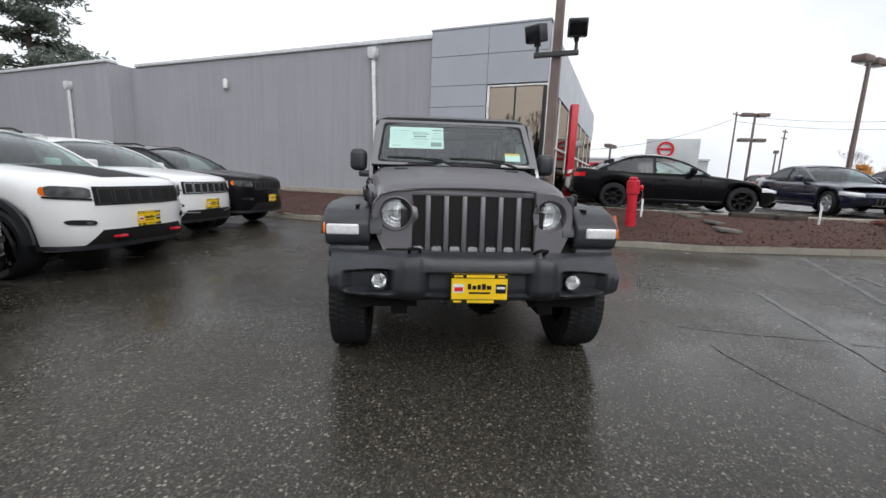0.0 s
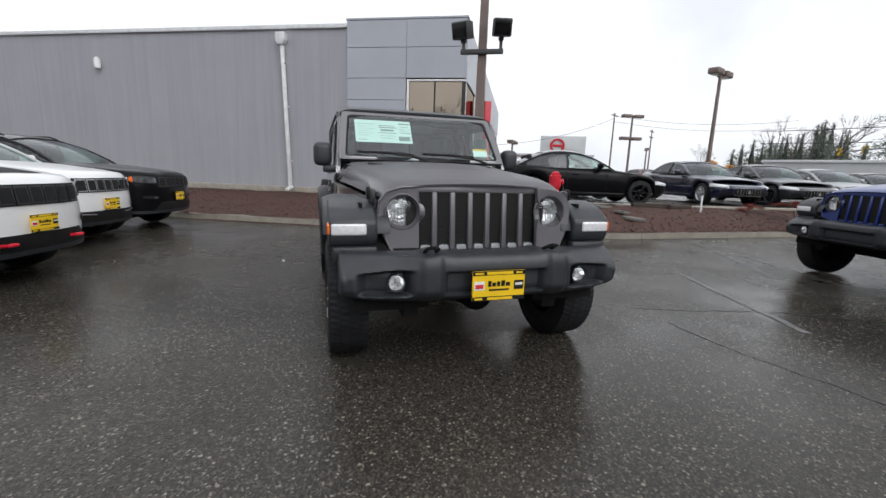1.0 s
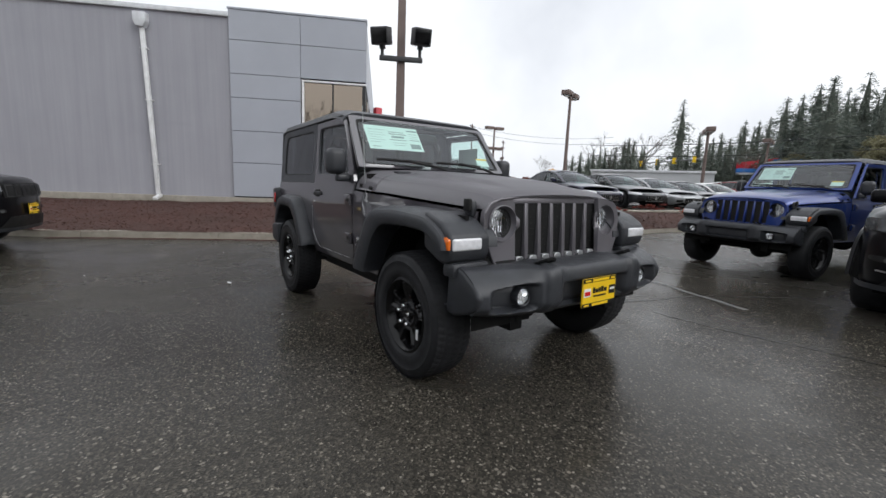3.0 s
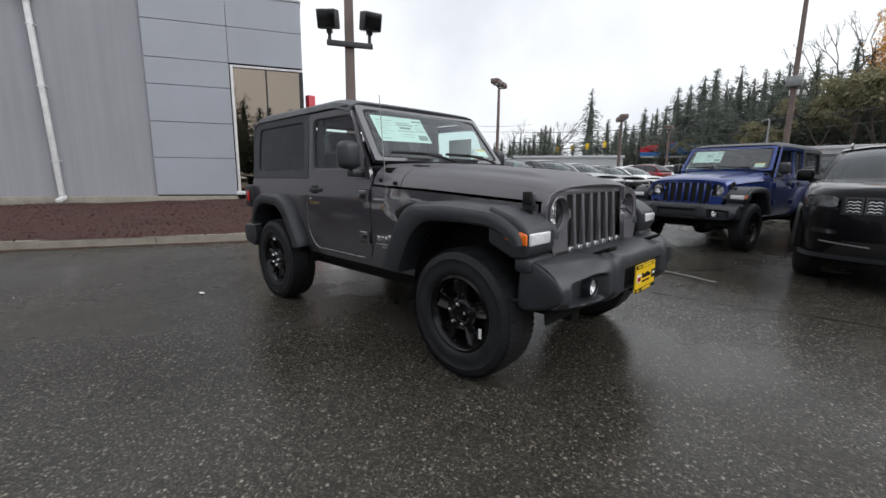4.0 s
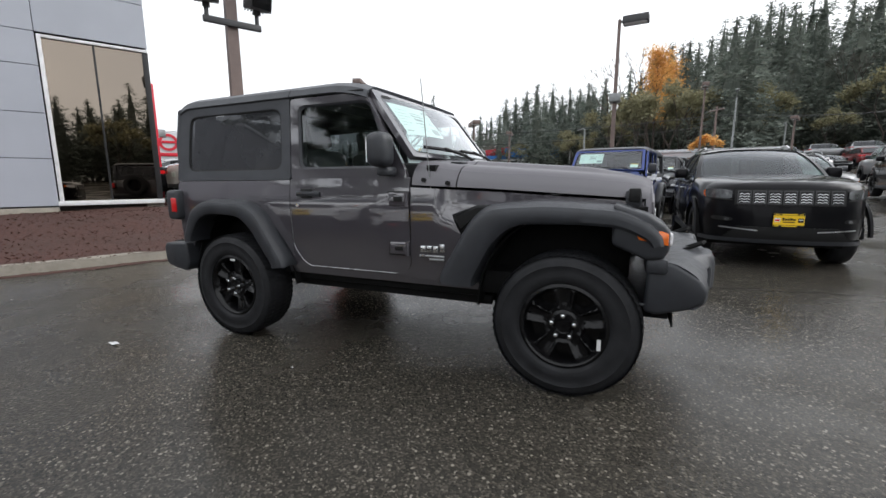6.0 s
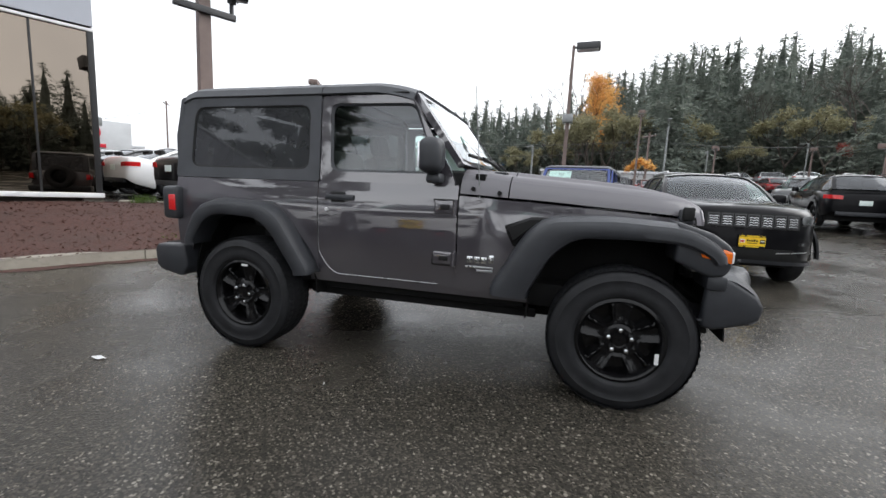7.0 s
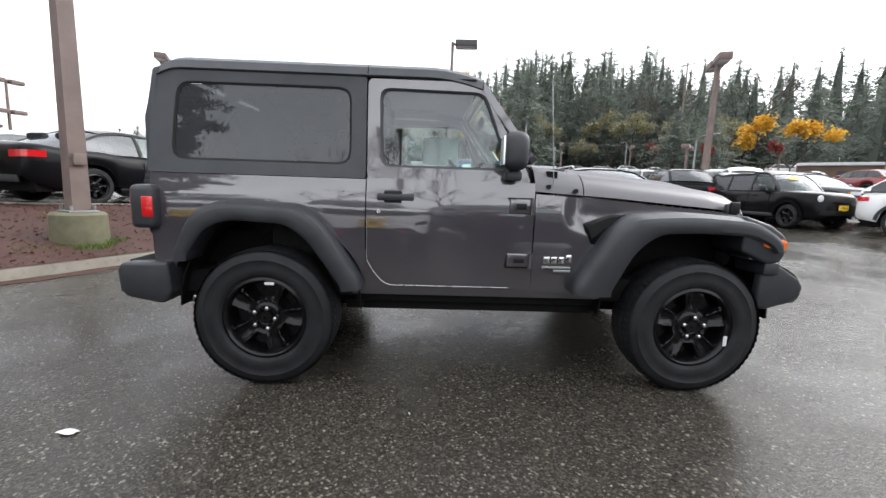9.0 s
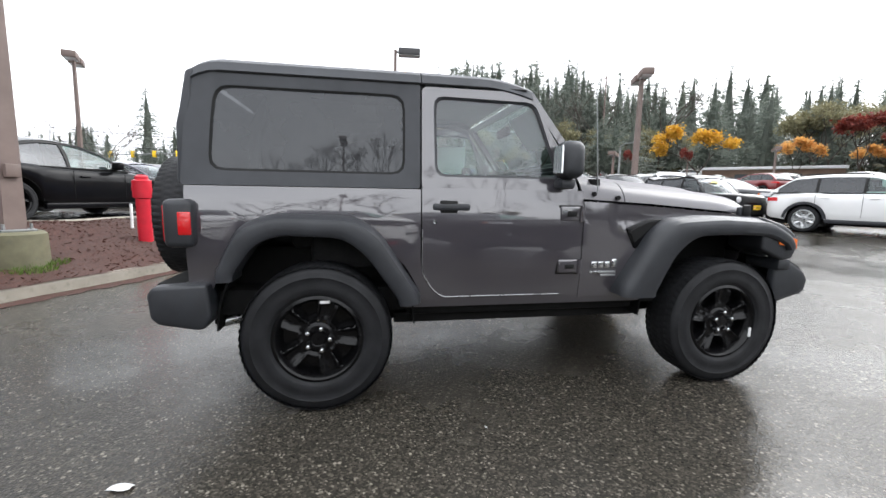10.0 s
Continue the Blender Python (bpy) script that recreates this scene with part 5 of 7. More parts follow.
        flare("front_flare", [(y + FRONT, z) for y, z in fo_], [(y + FRONT, z) for y, z in fi_], 0.57)
        ro_ = rounded([(1.875, 0.56), (2.14, 0.965), (2.26, 1.045), (2.68, 1.06), (2.85, 0.995), (2.99, 0.70)], 0.10, 4)[2:-2]
        ri_ = rounded([(2.0, 0.55), (2.22, 0.86), (2.33, 0.94), (2.64, 0.955), (2.76, 0.91), (2.90, 0.71)], 0.09, 4)[2:-2]
        flare("rear_flare", [(y + ext, z) for y, z in ro_], [(y + ext, z) for y, z in ri_], 0.79)
        # wheel well linings
        for yc in (FRONT, rear_y):
            bm = bm_new()
            sheet(bm, lambda u, v, yc=yc: Vector((s * (0.35 + 0.44 * v), yc + 0.52 * math.cos(math.pi * u), 0.43 + 0.565 * math.sin(math.pi * u))), 18, 2, 0.01)
            part("wheel_well", bm, UNDER, car)
        # fender nose with the signal
        fn = part("fender_nose", prism(bm_new(), [(-0.24, 1.065), (-0.40, 1.015), (-0.475, 0.965), (-0.50, 0.935), (-0.50, 0.845), (-0.475, 0.80), (-0.40, 0.79), (-0.24, 0.86)], s * 0.645, s * 0.915, "x", 0.025, 3), PLASTIC, car)
        part("signal_lens", box(bm_new(), (s * 0.805 - 0.098, -0.510, 0.864), (s * 0.805 + 0.098, -0.470, 0.930), 0.012, 3), CLEAR_LENS, fn, "clear indicator lens")
        part("side_marker", prism(bm_new(), [(-0.492, 0.868), (-0.492, 0.926), (-0.46, 0.938), (-0.348, 0.930), (-0.360, 0.892)], s * 0.872, s * 0.924, "x", 0.006, 2), AMBER, fn, "amber side marker")
        part("lower_trim", box(bm_new(), (s * 0.77 - 0.125, -0.50, 0.72), (s * 0.77 + 0.125, -0.40, 0.80), 0.02), PLASTIC, fn)

    # front bumper
    def bump_y(x, z):
        a = abs(x)
        y = -0.755 + 0.085 * (a / 0.85) ** 4
        y += 0.10 * max(0.0, (z - 0.65) / 0.12) ** 1.6 * smooth(0.42, 0.60, a) + 0.05 * max(0.0, (0.59 - z) / 0.08) ** 1.5
        y += 0.055 * smooth(0.315, 0.28, a) * smooth(0.54, 0.56, z) * smooth(0.695, 0.67, z)
        y -= 0.018 * smooth(0.07, 0.04, abs(a - 0.385))
        y += 0.085 * smooth(0.47, 0.53, a) * smooth(0.80, 0.72, a) * smooth(0.548, 0.575, z) * smooth(0.705, 0.675, z + 0.10 * max(0.0, a - 0.6))
        return y

    def bump_f(u, v):
        x = -0.86 + 1.72 * u
        a = abs(x) / 0.86
        z0 = 0.515 + 0.035 * a ** 4
        z1 = 0.765 + 0.012 * smooth(0.10, 0.0, abs(abs(x) - 0.34))
        if v < 0.14:
            t = v / 0.14
            return Vector((x, -0.48 - (0.48 + bump_y(x, z0 + 0.02)) * t, z0 + 0.02 * (1 - t) - 0.0))
        if v > 0.80:
            t = (v - 0.80) / 0.20
            return Vector((x, bump_y(x, z1) + 0.02 + (-0.46 - bump_y(x, z1) - 0.02) * t, z1 + 0.012 * math.sin(t * math.pi)))
        t = (v - 0.14) / 0.66
        z = z0 + (z1 - z0) * t
        return Vector((x, bump_y(x, z) + 0.022 * (2 * t - 1) ** 4, z))

    bp = part("front_bumper", sheet(bm_new(), bump_f, 140 if hero else 72, 56 if hero else 32, 0.01), PLASTIC, car, "black moulded front bumper")
    for s in (-1, 1):
        part("bumper_end", prism(bm_new(), [(-0.40, 0.52), (-0.46, 0.505), (-0.60, 0.545), (-0.668, 0.585), (-0.682, 0.65), (-0.645, 0.705), (-0.53, 0.775), (-0.42, 0.80)], s * 0.80, s * 0.868, "x", 0.022, 3), PLASTIC, bp)
        fg = part("fog_lamp", lathe(bm_new(), [(0.046, -0.02), (0.050, -0.024), (0.047, 0.03)], (s * 0.572, -0.678, 0.628), "y", 24, caps=False), PLASTIC, bp)
        part("fog_reflector", lathe(bm_new(), [(0.042, -0.012), (0.03, 0.015), (0.003, 0.02)], (s * 0.572, -0.678, 0.628), "y", 20, caps=False), REFLECTOR, fg)
        part("fog_glass", lathe(bm_new(), [(0.044, -0.016), (0.025, -0.024), (0.002, -0.026)], (s * 0.572, -0.678, 0.628), "y", 20, caps=False), LAMP_GLASS, fg)
        part("tow_hook", tube(bm_new(), [(s * 0.40, -0.60, 0.77), (s * 0.40, -0.70, 0.815), (s * 0.36, -0.715, 0.82), (s * 0.34, -0.70, 0.81), (s * 0.34, -0.60, 0.77)], 0.010, 8), UNDER, bp)
    part("skid_plate", box(bm_new(), (-0.36, -0.56, 0.475), (0.36, -0.40, 0.53), 0.03), UNDER, car)
    part("axle", tube(bm_new(), [(-0.75, 0, 0.38), (0.75, 0, 0.38)], 0.05, 10), UNDER, car)
    part("differential", lathe(bm_new(), [(0.05, -0.16), (0.13, -0.08), (0.14, 0.05), (0.06, 0.14)], (0.15, 0, 0.36), "y", 16), UNDER, car)
    part("axle", tube(bm_new(), [(-0.75, rear_y, 0.38), (0.75, rear_y, 0.38)], 0.05, 10), UNDER, car)
    part("differential", lathe(bm_new(), [(0.05, -0.16), (0.13, -0.08), (0.14, 0.05), (0.06, 0.14)], (0.0, rear_y, 0.36), "y", 16), UNDER, car)
    part("tie_rod", tube(bm_new(), [(-0.62, -0.2, 0.40), (0.62, -0.2, 0.42)], 0.018, 8), UNDER, car)
    part("exhaust", tube(bm_new(), [(-0.5, 2.62 + ext, 0.50), (-0.60, 2.85 + ext, 0.47), (-0.66, 3.02 + ext, 0.44)], 0.03, 10), SILVER, car)
    part("transmission", box(bm_new(), (-0.25, 0.5, 0.33), (0.25, 1.6, 0.5), 0.05), UNDER, car)
    if dealer_plate:
        plate_part(car, -0.0, -0.765, 0.605, 0.32, 0.17)

    # windshield
    A0, A1 = (0.93, 1.335), (1.265, 1.775)

    def ws(x, t, off=0.0):
        y, z = A0[0] + (A1[0] - A0[0]) * t, A0[1] + (A1[1] - A0[1]) * t
        bow = 0.05 * (1 - (x / 0.78) ** 2)
        return Vector((x, y - bow + off, z))

    wo = rounded([(-0.775, 0.0), (0.775, 0.0), (0.725, 1.0), (-0.725, 1.0)], 0.03, 3)
    wi = rounded([(-0.720, 0.055), (0.720, 0.055), (0.675, 0.935), (-0.675, 0.935)], 0.06, 3)
    wi2 = rounded([(-0.702, 0.080), (0.702, 0.080), (0.655, 0.90), (-0.655, 0.90)], 0.06, 3)
    wf = part("windshield_frame", ring(bm_new(), [ws(x, t) for x, t in wo], [ws(x, t) for x, t in wi], 0.04), paint, car)
    part("windshield_seal", ring(bm_new(), [ws(x, t, 0.003) for x, t in wi], [ws(x, t, 0.008) for x, t in wi2], 0.006), INK, wf)
    part("windshield", sheet(bm_new(), lambda u, v: ws((2 * u - 1) * (0.705 - 0.045 * v), 0.065 + 0.86 * v, 0.012), 16, 6), CAR_GLASS, wf)
    for x0, x1, t0, t1 in ((-0.615, -0.10, 0.36, 0.84), (0.485, 0.635, 0.14, 0.31)):
        st = part("window_sticker", sheet(bm_new(), lambda u, v: ws(x0 + (x1 - x0) * u, t0 + (t1 - t0) * v, 0.020), 8, 2), PAPER, wf, "pale price sheet inside the windscreen")
        if x1 < 0:
            for a, b, c, d in ((0.45, 0.68, 0.52, 0.60), (0.40, 0.72, 0.42, 0.45), (0.76, 0.96, 0.1, 0.3), (0.78, 0.98, 0.45, 0.48), (0.05, 0.2, 0.1, 0.13), (0.42, 0.7, 0.75, 0.78), (0.8, 0.95, 0.72, 0.74), (0.42, 0.74, 0.66, 0.70), (0.05, 0.36, 0.82, 0.835), (0.05, 0.30, 0.70, 0.712), (0.05, 0.34, 0.60, 0.612), (0.05, 0.26, 0.50, 0.512), (0.05, 0.32, 0.40, 0.412), (0.05, 0.22, 0.30, 0.312), (0.44, 0.70, 0.30, 0.315), (0.44, 0.66, 0.20, 0.215), (0.78, 0.98, 0.62, 0.632), (0.78, 0.94, 0.54, 0.552), (0.78, 0.98, 0.84, 0.90)):
                part("print_bar", sheet(bm_new(), lambda u, v: ws(x0 + (x1 - x0) * (a + (b - a) * u), t0 + (t1 - t0) * (c + (d - c) * v), 0.0185), 3, 1), PRINT, st)
        else:
            part("print_bar", sheet(bm_new(), lambda u, v: ws(x0 + (x1 - x0) * u, t0 + (t1 - t0) * (0.78 + 0.22 * v), 0.0185), 3, 1), YELLOW, st)
    for x0, x1 in ((-0.62, -0.12), (-0.05, 0.45)):
        wp = part("wiper", tube(bm_new(), [ws(x0, 0.15, -0.030), ws((x0 + x1) / 2, 0.14, -0.034), ws(x1, 0.12, -0.030)], 0.012, 6), INK, car)
        part("wiper_arm", tube(bm_new(), [ws((x0 + x1) / 2, 0.15, -0.048), ws(x1, 0.07, -0.06), ws(x1 + 0.12, 0.0, -0.05)], 0.011, 6), INK, wp)

    # hardtop
    def roof(u, v, y0, y1):
        y = y0 + (y1 - y0) * u
        q = 2 * v - 1
        a = abs(q)
        x = 0.752 * (a if a < 0.88 else 0.88 + 0.12 * math.sin((a - 0.88) / 0.12 * math.pi / 2))
        drop = 0.068 * max(0.0, (a - 0.85) / 0.15) ** 2
        z = 1.838 - 0.008 * a * a - drop
        z -= 0.052 * max(0.0, (1.58 - y) / 0.31) ** 2 if y < 1.58 else 0.0
        z -= 0.05 * max(0.0, (y - (2.93 + ext)) / 0.14) ** 2 if y > 2.93 + ext else 0.0
        return Vector((math.copysign(x, q), y, z))

    rf = part("roof_panel", sheet(bm_new(), lambda u, v: roof(u, v, 1.268, 1.906), 16, 40, 0.02), top, car, "black removable roof panel")
    part("roof_seal", sheet(bm_new(), lambda u, v: roof(u, v, 1.885, 1.93) - Vector((0, 0, 0.024)), 2, 40, 0.006), INK, car)
    ht = part("hardtop", sheet(bm_new(), lambda u, v: roof(u, v, 1.911, 3.07 + ext), 24, 40, 0.02), top, car, "black moulded hardtop")
    for s in (-1, 1):
        q0 = 1.914 + ext
        outer = [(q0, 1.203), (q0, 1.765), (3.055 + ext, 1.765), (3.10 + ext, 1.5), (3.125 + ext, 1.203)]
        inner = [(q0 + 0.095, 1.288), (q0 + 0.095, 1.692), (2.945 + ext, 1.692), (2.97 + ext, 1.5), (2.985 + ext, 1.288)]
        fo, fi = rounded(outer, 0.02, 3), rounded(inner, 0.07, 3)
        fm = rounded([(a - (0.012 if a < q0 + 0.3 else -0.012), b + (0.012 if b > 1.55 else (-0.012 if b < 1.3 else 0))) for a, b in inner], 0.075, 3)
        part("quarter_frame", ring(bm_new(), [(s * (xw(z) + 0.004), y, z) for y, z in fo], [(s * (xw(z) - 0.002), y, z) for y, z in fm], 0.03), top, ht)
        part("window_seal", ring(bm_new(), [(s * (xw(z) - 0.004), y, z) for y, z in fm], [(s * (xw(z) - 0.008), y, z) for y, z in fi], 0.01), INK, ht)
        part("quarter_window", face(bm_new(), [(s * (xw(z) - 0.012), y, z) for y, z in fi]), TINTED, ht, "dark privacy glass")
        part("gutter", box(bm_new(), (s * 0.757 - 0.006, 1.30, 1.762), (s * 0.757 + 0.008, 2.95 + ext, 1.772), 0.003), INK, ht)
        part("rear_corner", prism(bm_new(), [(3.05 + ext, 1.78), (3.095 + ext, 1.203), (3.15 + ext, 1.203), (3.135 + ext, 1.5), (3.085 + ext, 1.76)], s * 0.66, s * 0.772, "x", 0.03, 3), top, ht)
    part("tailgate", box(bm_new(), (-0.80, 3.05 + ext, 0.56), (0.80, 3.12 + ext, 1.197), 0.02), paint, car)
    part("rear_frame", box(bm_new(), (-0.70, 3.08 + ext, 1.203), (0.70, 3.11 + ext, 1.30), 0.01), top, car)
    part("rear_window", face(bm_new(), [(-0.66, 3.115 + ext, 1.29), (0.66, 3.115 + ext, 1.29), (0.62, 3.07 + ext, 1.76), (-0.62, 3.07 + ext, 1.76)]), TINTED, car)
    rb = part("rear_bumper", prism(bm_new(), [(y + ext, z) for y, z in ((2.985, 0.53), (3.02, 0.470), (3.06, 0.466), (3.235, 0.500), (3.27, 0.535), (3.28, 0.655), (3.255, 0.695), (3.0, 0.705))], -0.885, 0.885, "x", 0.028, 3), PLASTIC, car, "black moulded rear bumper")
    part("bumper_step", box(bm_new(), (-0.80, 3.05 + ext, 0.685), (0.80, 3.26 + ext, 0.70), 0.006), UNDER, rb)
    wheel(car, (0.06, 3.36 + ext, 1.0), 0.40, 0.245, 0.226, 5, RIM_BLACK, 1, hero, "spare wheel on the tailgate").matrix_basis = Matrix.Translation((0.06, 3.36 + ext, 1.0)) @ pose(0, 0, 0, 0, 0, 90)
    part("spare_mount", tube(bm_new(), [(0.06, 3.10 + ext, 1.0), (0.06, 3.36 + ext, 1.0)], 0.09, 12), UNDER, car)
    for s in (-1, 1):
        for y in (FRONT, rear_y):
            wheel(car, (s * 0.80, y, 0.40), 0.40, 0.245, 0.226, 5, RIM_BLACK, s, hero, "black five-spoke wheel", True, 0.0 if y < 1 else 0.30)
    # cabin
    part("dashboard", box(bm_new(), (-0.70, 0.92, 1.0), (0.70, 1.18, 1.30), 0.05), SEAT, car)
    part("instrument_hood", box(bm_new(), (0.20, 0.98, 1.28), (0.56, 1.16, 1.37), 0.03), SEAT, car)
    part("steering_wheel", tube(bm_new(), [Vector((0.38, 1.30, 1.22)) + pose(0, 0, 0, 62, 0, 0).to_3x3() @ Vector((0.185 * math.cos(k * math.pi / 12), 0.185 * math.sin(k * math.pi / 12), 0)) for k in range(25)], 0.016, 8), SEAT, car)
    part("steering_column", tube(bm_new(), [(0.38, 1.08, 1.16), (0.38, 1.30, 1.22)], 0.04, 8), SEAT, car)
    seats = [1.55] + ([2.42] if long else [2.25])
    for y in seats:
        for x in (-0.36, 0.36):
            st = part("seat", box(bm_new(), (x - 0.25, y - 0.22, 0.72), (x + 0.25, y + 0.28, 0.92), 0.05), SEAT, car)
            part("seat_back", box(bm_new(), (x - 0.24, 0, 0), (x + 0.24, 0.14, 0.60), 0.05, m=pose(0, y + 0.24, 0.86, -14, 0, 0)), SEAT, st)
            part("headrest", box(bm_new(), (x - 0.13, 0, 0.62), (x + 0.13, 0.10, 0.80), 0.035, m=pose(0, y + 0.25, 0.86, -14, 0, 0)), SEAT, st)
    for s in (-1, 1):
        part("roll_bar", tube(bm_new(), [(s * 0.66, 1.92, 0.7), (s * 0.66, 1.92, 1.55), (s * 0.60, 1.92, 1.72), (s * 0.60, 2.7 + ext, 1.70), (s * 0.66, 2.95 + ext, 1.2)], 0.045, 8), SEAT, car)
    part("roll_hoop", tube(bm_new(), [(-0.62, 1.92, 1.70), (0.62, 1.92, 1.70)], 0.045, 8), SEAT, car)
    part("rear_view_mirror", box(bm_new(), (-0.12, 1.17, 1.60), (0.12, 1.20, 1.67), 0.012), SEAT, car)
    if hero:
        part("price_sheet", box(bm_new(), (0.742, 1.30, 1.36), (0.744, 1.62, 1.60)), PAPER, car, "pale paper in the far door window")
        part("lamp_bracket", box(bm_new(), (-0.86, -0.44, 0.805), (-0.66, -0.33, 0.835), 0.012, m=None), SILVER, car, "bright lamp bracket under the wing")
        part("wheel_tag", box(bm_new(), (-0.926, -0.215, 0.30), (-0.923, -0.195, 0.36), 0), WHITE, car)
        part("wheel_tag", box(bm_new(), (-0.926, 2.40, 0.60), (-0.923, 2.45, 0.615), 0), WHITE, car)
    return car


grey_car = off_roader(GREY_CAR, "dark grey two-door off-road car wet with rain", pose(0, 0, 0.010, -0.5, -0.5, 0), hero=True)

# ---- other cars ----
SUV = dict(L=4.82, W=1.90, H=1.685, wb=2.915, fo=0.93, r=0.385, tw=0.265, belt=1.15, sill=0.36,
           deck=[(0.0, 0.95), (0.03, 1.035), (0.10, 1.080), (0.6, 1.130), (1.2, 1.185), (1.5, 1.195), (4.4, 1.16), (4.7, 1.12), (4.82, 0.98)],
           A0=1.50, A1=2.38, C1=4.20, C0=4.74, pillars=(2.62, 3.62), roof_h=0.0)
SEDAN = dict(L=4.97, W=1.92, H=1.46, wb=2.998, fo=0.93, r=0.345, tw=0.255, belt=0.95, sill=0.27,
             deck=[(0.0, 0.56), (0.05, 0.64), (0.25, 0.73), (0.8, 0.83), (1.5, 0.93), (1.75, 0.95), (4.2, 1.0), (4.6, 1.06), (4.88, 1.05), (4.97, 0.92)],
             A0=1.68, A1=2.55, C1=3.65, C0=4.45, pillars=(2.98,), roof_h=0.0)
BOXY = dict(L=4.42, W=1.80, H=1.68, wb=2.635, fo=0.84, r=0.345, tw=0.225, belt=1.08, sill=0.36,
            deck=[(0.0, 0.92), (0.03, 1.0), (0.12, 1.035), (0.6, 1.06), (1.1, 1.09), (1.3, 1.10), (4.2, 1.10), (4.36, 1.08), (4.42, 0.95)],
            A0=1.25, A1=1.72, C1=4.15, C0=4.36, pillars=(2.25, 3.2), roof_h=0.0)


def lot_car(name, kind, paint, label, m, near=True, rims=RIM_BLACK, grille="slots", bars=None, plate=True, stripe=None, hooks=False, lamps=CLEAR_LENS, rear="none", spokes=5, lower=None, group="parked cars"):
    """A parked car, nose to -y, with the middle of its front axle on the ground at its origin."""
    k = kind
    car = thing(name, label, "car", m, group)
    L, W, fo, wb = k["L"], k["W"], k["fo"], k["wb"]
    deck = curve(k["deck"])
    plan = curve([(0.0, 0.28), (0.03, 0.48), (0.09, 0.65), (0.18, 0.78), (0.34, 0.89), (0.6, 0.96), (1.0, 1.0), (L - 1.0, 1.0), (L - 0.4, 0.97), (L - 0.12, 0.91), (L - 0.03, 0.84), (L, 0.76)])
    low = curve([(0.0, 0.42), (0.05, 0.34), (0.3, k["sill"] - 0.04), (1.0, k["sill"] - 0.04), (L - 0.5, k["sill"]), (L - 0.1, 0.42), (L, 0.52)])
    f_ax, r_ax, ar = fo, fo + wb, k["r"] + 0.075

    def bottom(y):
        z = low(y)
        for c in (f_ax, r_ax):
            d = abs(y - c)
            if d < ar:
                z = max(z, k["r"] + math.sqrt(ar * ar - d * d) * 0.98)
        return z

    nz = deck(0.05)

    def bulge(z, y):
        """The nose swells at bumper height and falls back to the bonnet's edge and the chin."""
        q = (z - 0.60) / (nz - 0.60)
        return ((0.05 if k is SUV else 0.11) * max(0.0, q) ** 2 + 0.05 * max(0.0, (0.50 - z) / 0.2) ** 2) * math.exp(-(y / 0.30) ** 2)

    ys = sorted(set([0.0, 0.012, 0.03, 0.06, 0.1, 0.16, 0.24, 0.34, 0.46, L - 0.3, L - 0.16, L - 0.08, L - 0.03, L] + [f_ax + ar * q / 8 for q in range(-8, 9)] + [r_ax + ar * q / 8 for q in range(-8, 9)]
                    + [f_ax + ar + (r_ax - f_ax - 2 * ar) * q / 8 for q in range(1, 8)]))
    sec = [(0.94, 0.0), (0.985, 0.10), (1.0, 0.30), (0.998, 0.52), (0.992, 0.66), (0.975, 0.80), (0.945, 0.92), (0.86, 0.985), (0.55, 1.03), (0.0, 1.05)]
    bm, rows = bm_new(), []
    for y in ys:
        hw, zb, zt = plan(y) * W / 2, bottom(y), deck(y)
        zb = min(zb, zt - 0.12)
        half = [(a * hw, zb + (zt - zb) * min(b, 1.0) + max(0.0, b - 1.0) * 0.6) for a, b in sec]
        rows.append([bm.verts.new((x, y - fo + bulge(z, y), z)) for x, z in half] + [bm.verts.new((-x, y - fo + bulge(z, y), z)) for x, z in half[-2::-1]])
    for a, b in zip(rows, rows[1:]):
        for i in range(len(a) - 1):
            bm.faces.new((a[i], a[i + 1], b[i + 1], b[i]))
    bm.faces.new(rows[0])
    bm.faces.new(rows[-1][::-1])
    body = part("body", bm, paint, car, angle=50)
    part("underbody", box(bm_new(), (-W * 0.40, 0.52 - fo, 0.24), (W * 0.40, L - 0.2 - fo, 0.62), 0.03), UNDER, car)

    def nose_y(x):
        q = min(abs(x) / (W / 2), 0.97)
        return float(np.interp(q, [0.0, 0.28, 0.48, 0.65, 0.78, 0.89, 0.96], [0.0, 0.0, 0.03, 0.09, 0.18, 0.34, 0.6])) - fo

    def patch(nm, x0, x1, z0, z1, mat, off=0.008, parent=car, slant=0.0, n=8, thick=0.0, oval=0.0, taper=0.0):
        def f(u, v):
            x = (x0 + (x1 - x0) * u) * (1 - taper * v)
            g = (1 - oval) + oval * math.sqrt(max(0.0, 1 - (2 * u - 1) ** 4))
            z = (z0 + z1) / 2 + (z1 - z0) * (v - 0.5) * g + slant * u
            y = nose_y(x)
            return Vector((x * (1 + 0.006 * min(1.0, max(0.0, (y + fo) * 6))), y + bulge(z, y + fo) - off, z))
        return part(nm, sheet(bm_new(), f, n, 5, thick), mat, parent)

    ztop = deck(0.03)
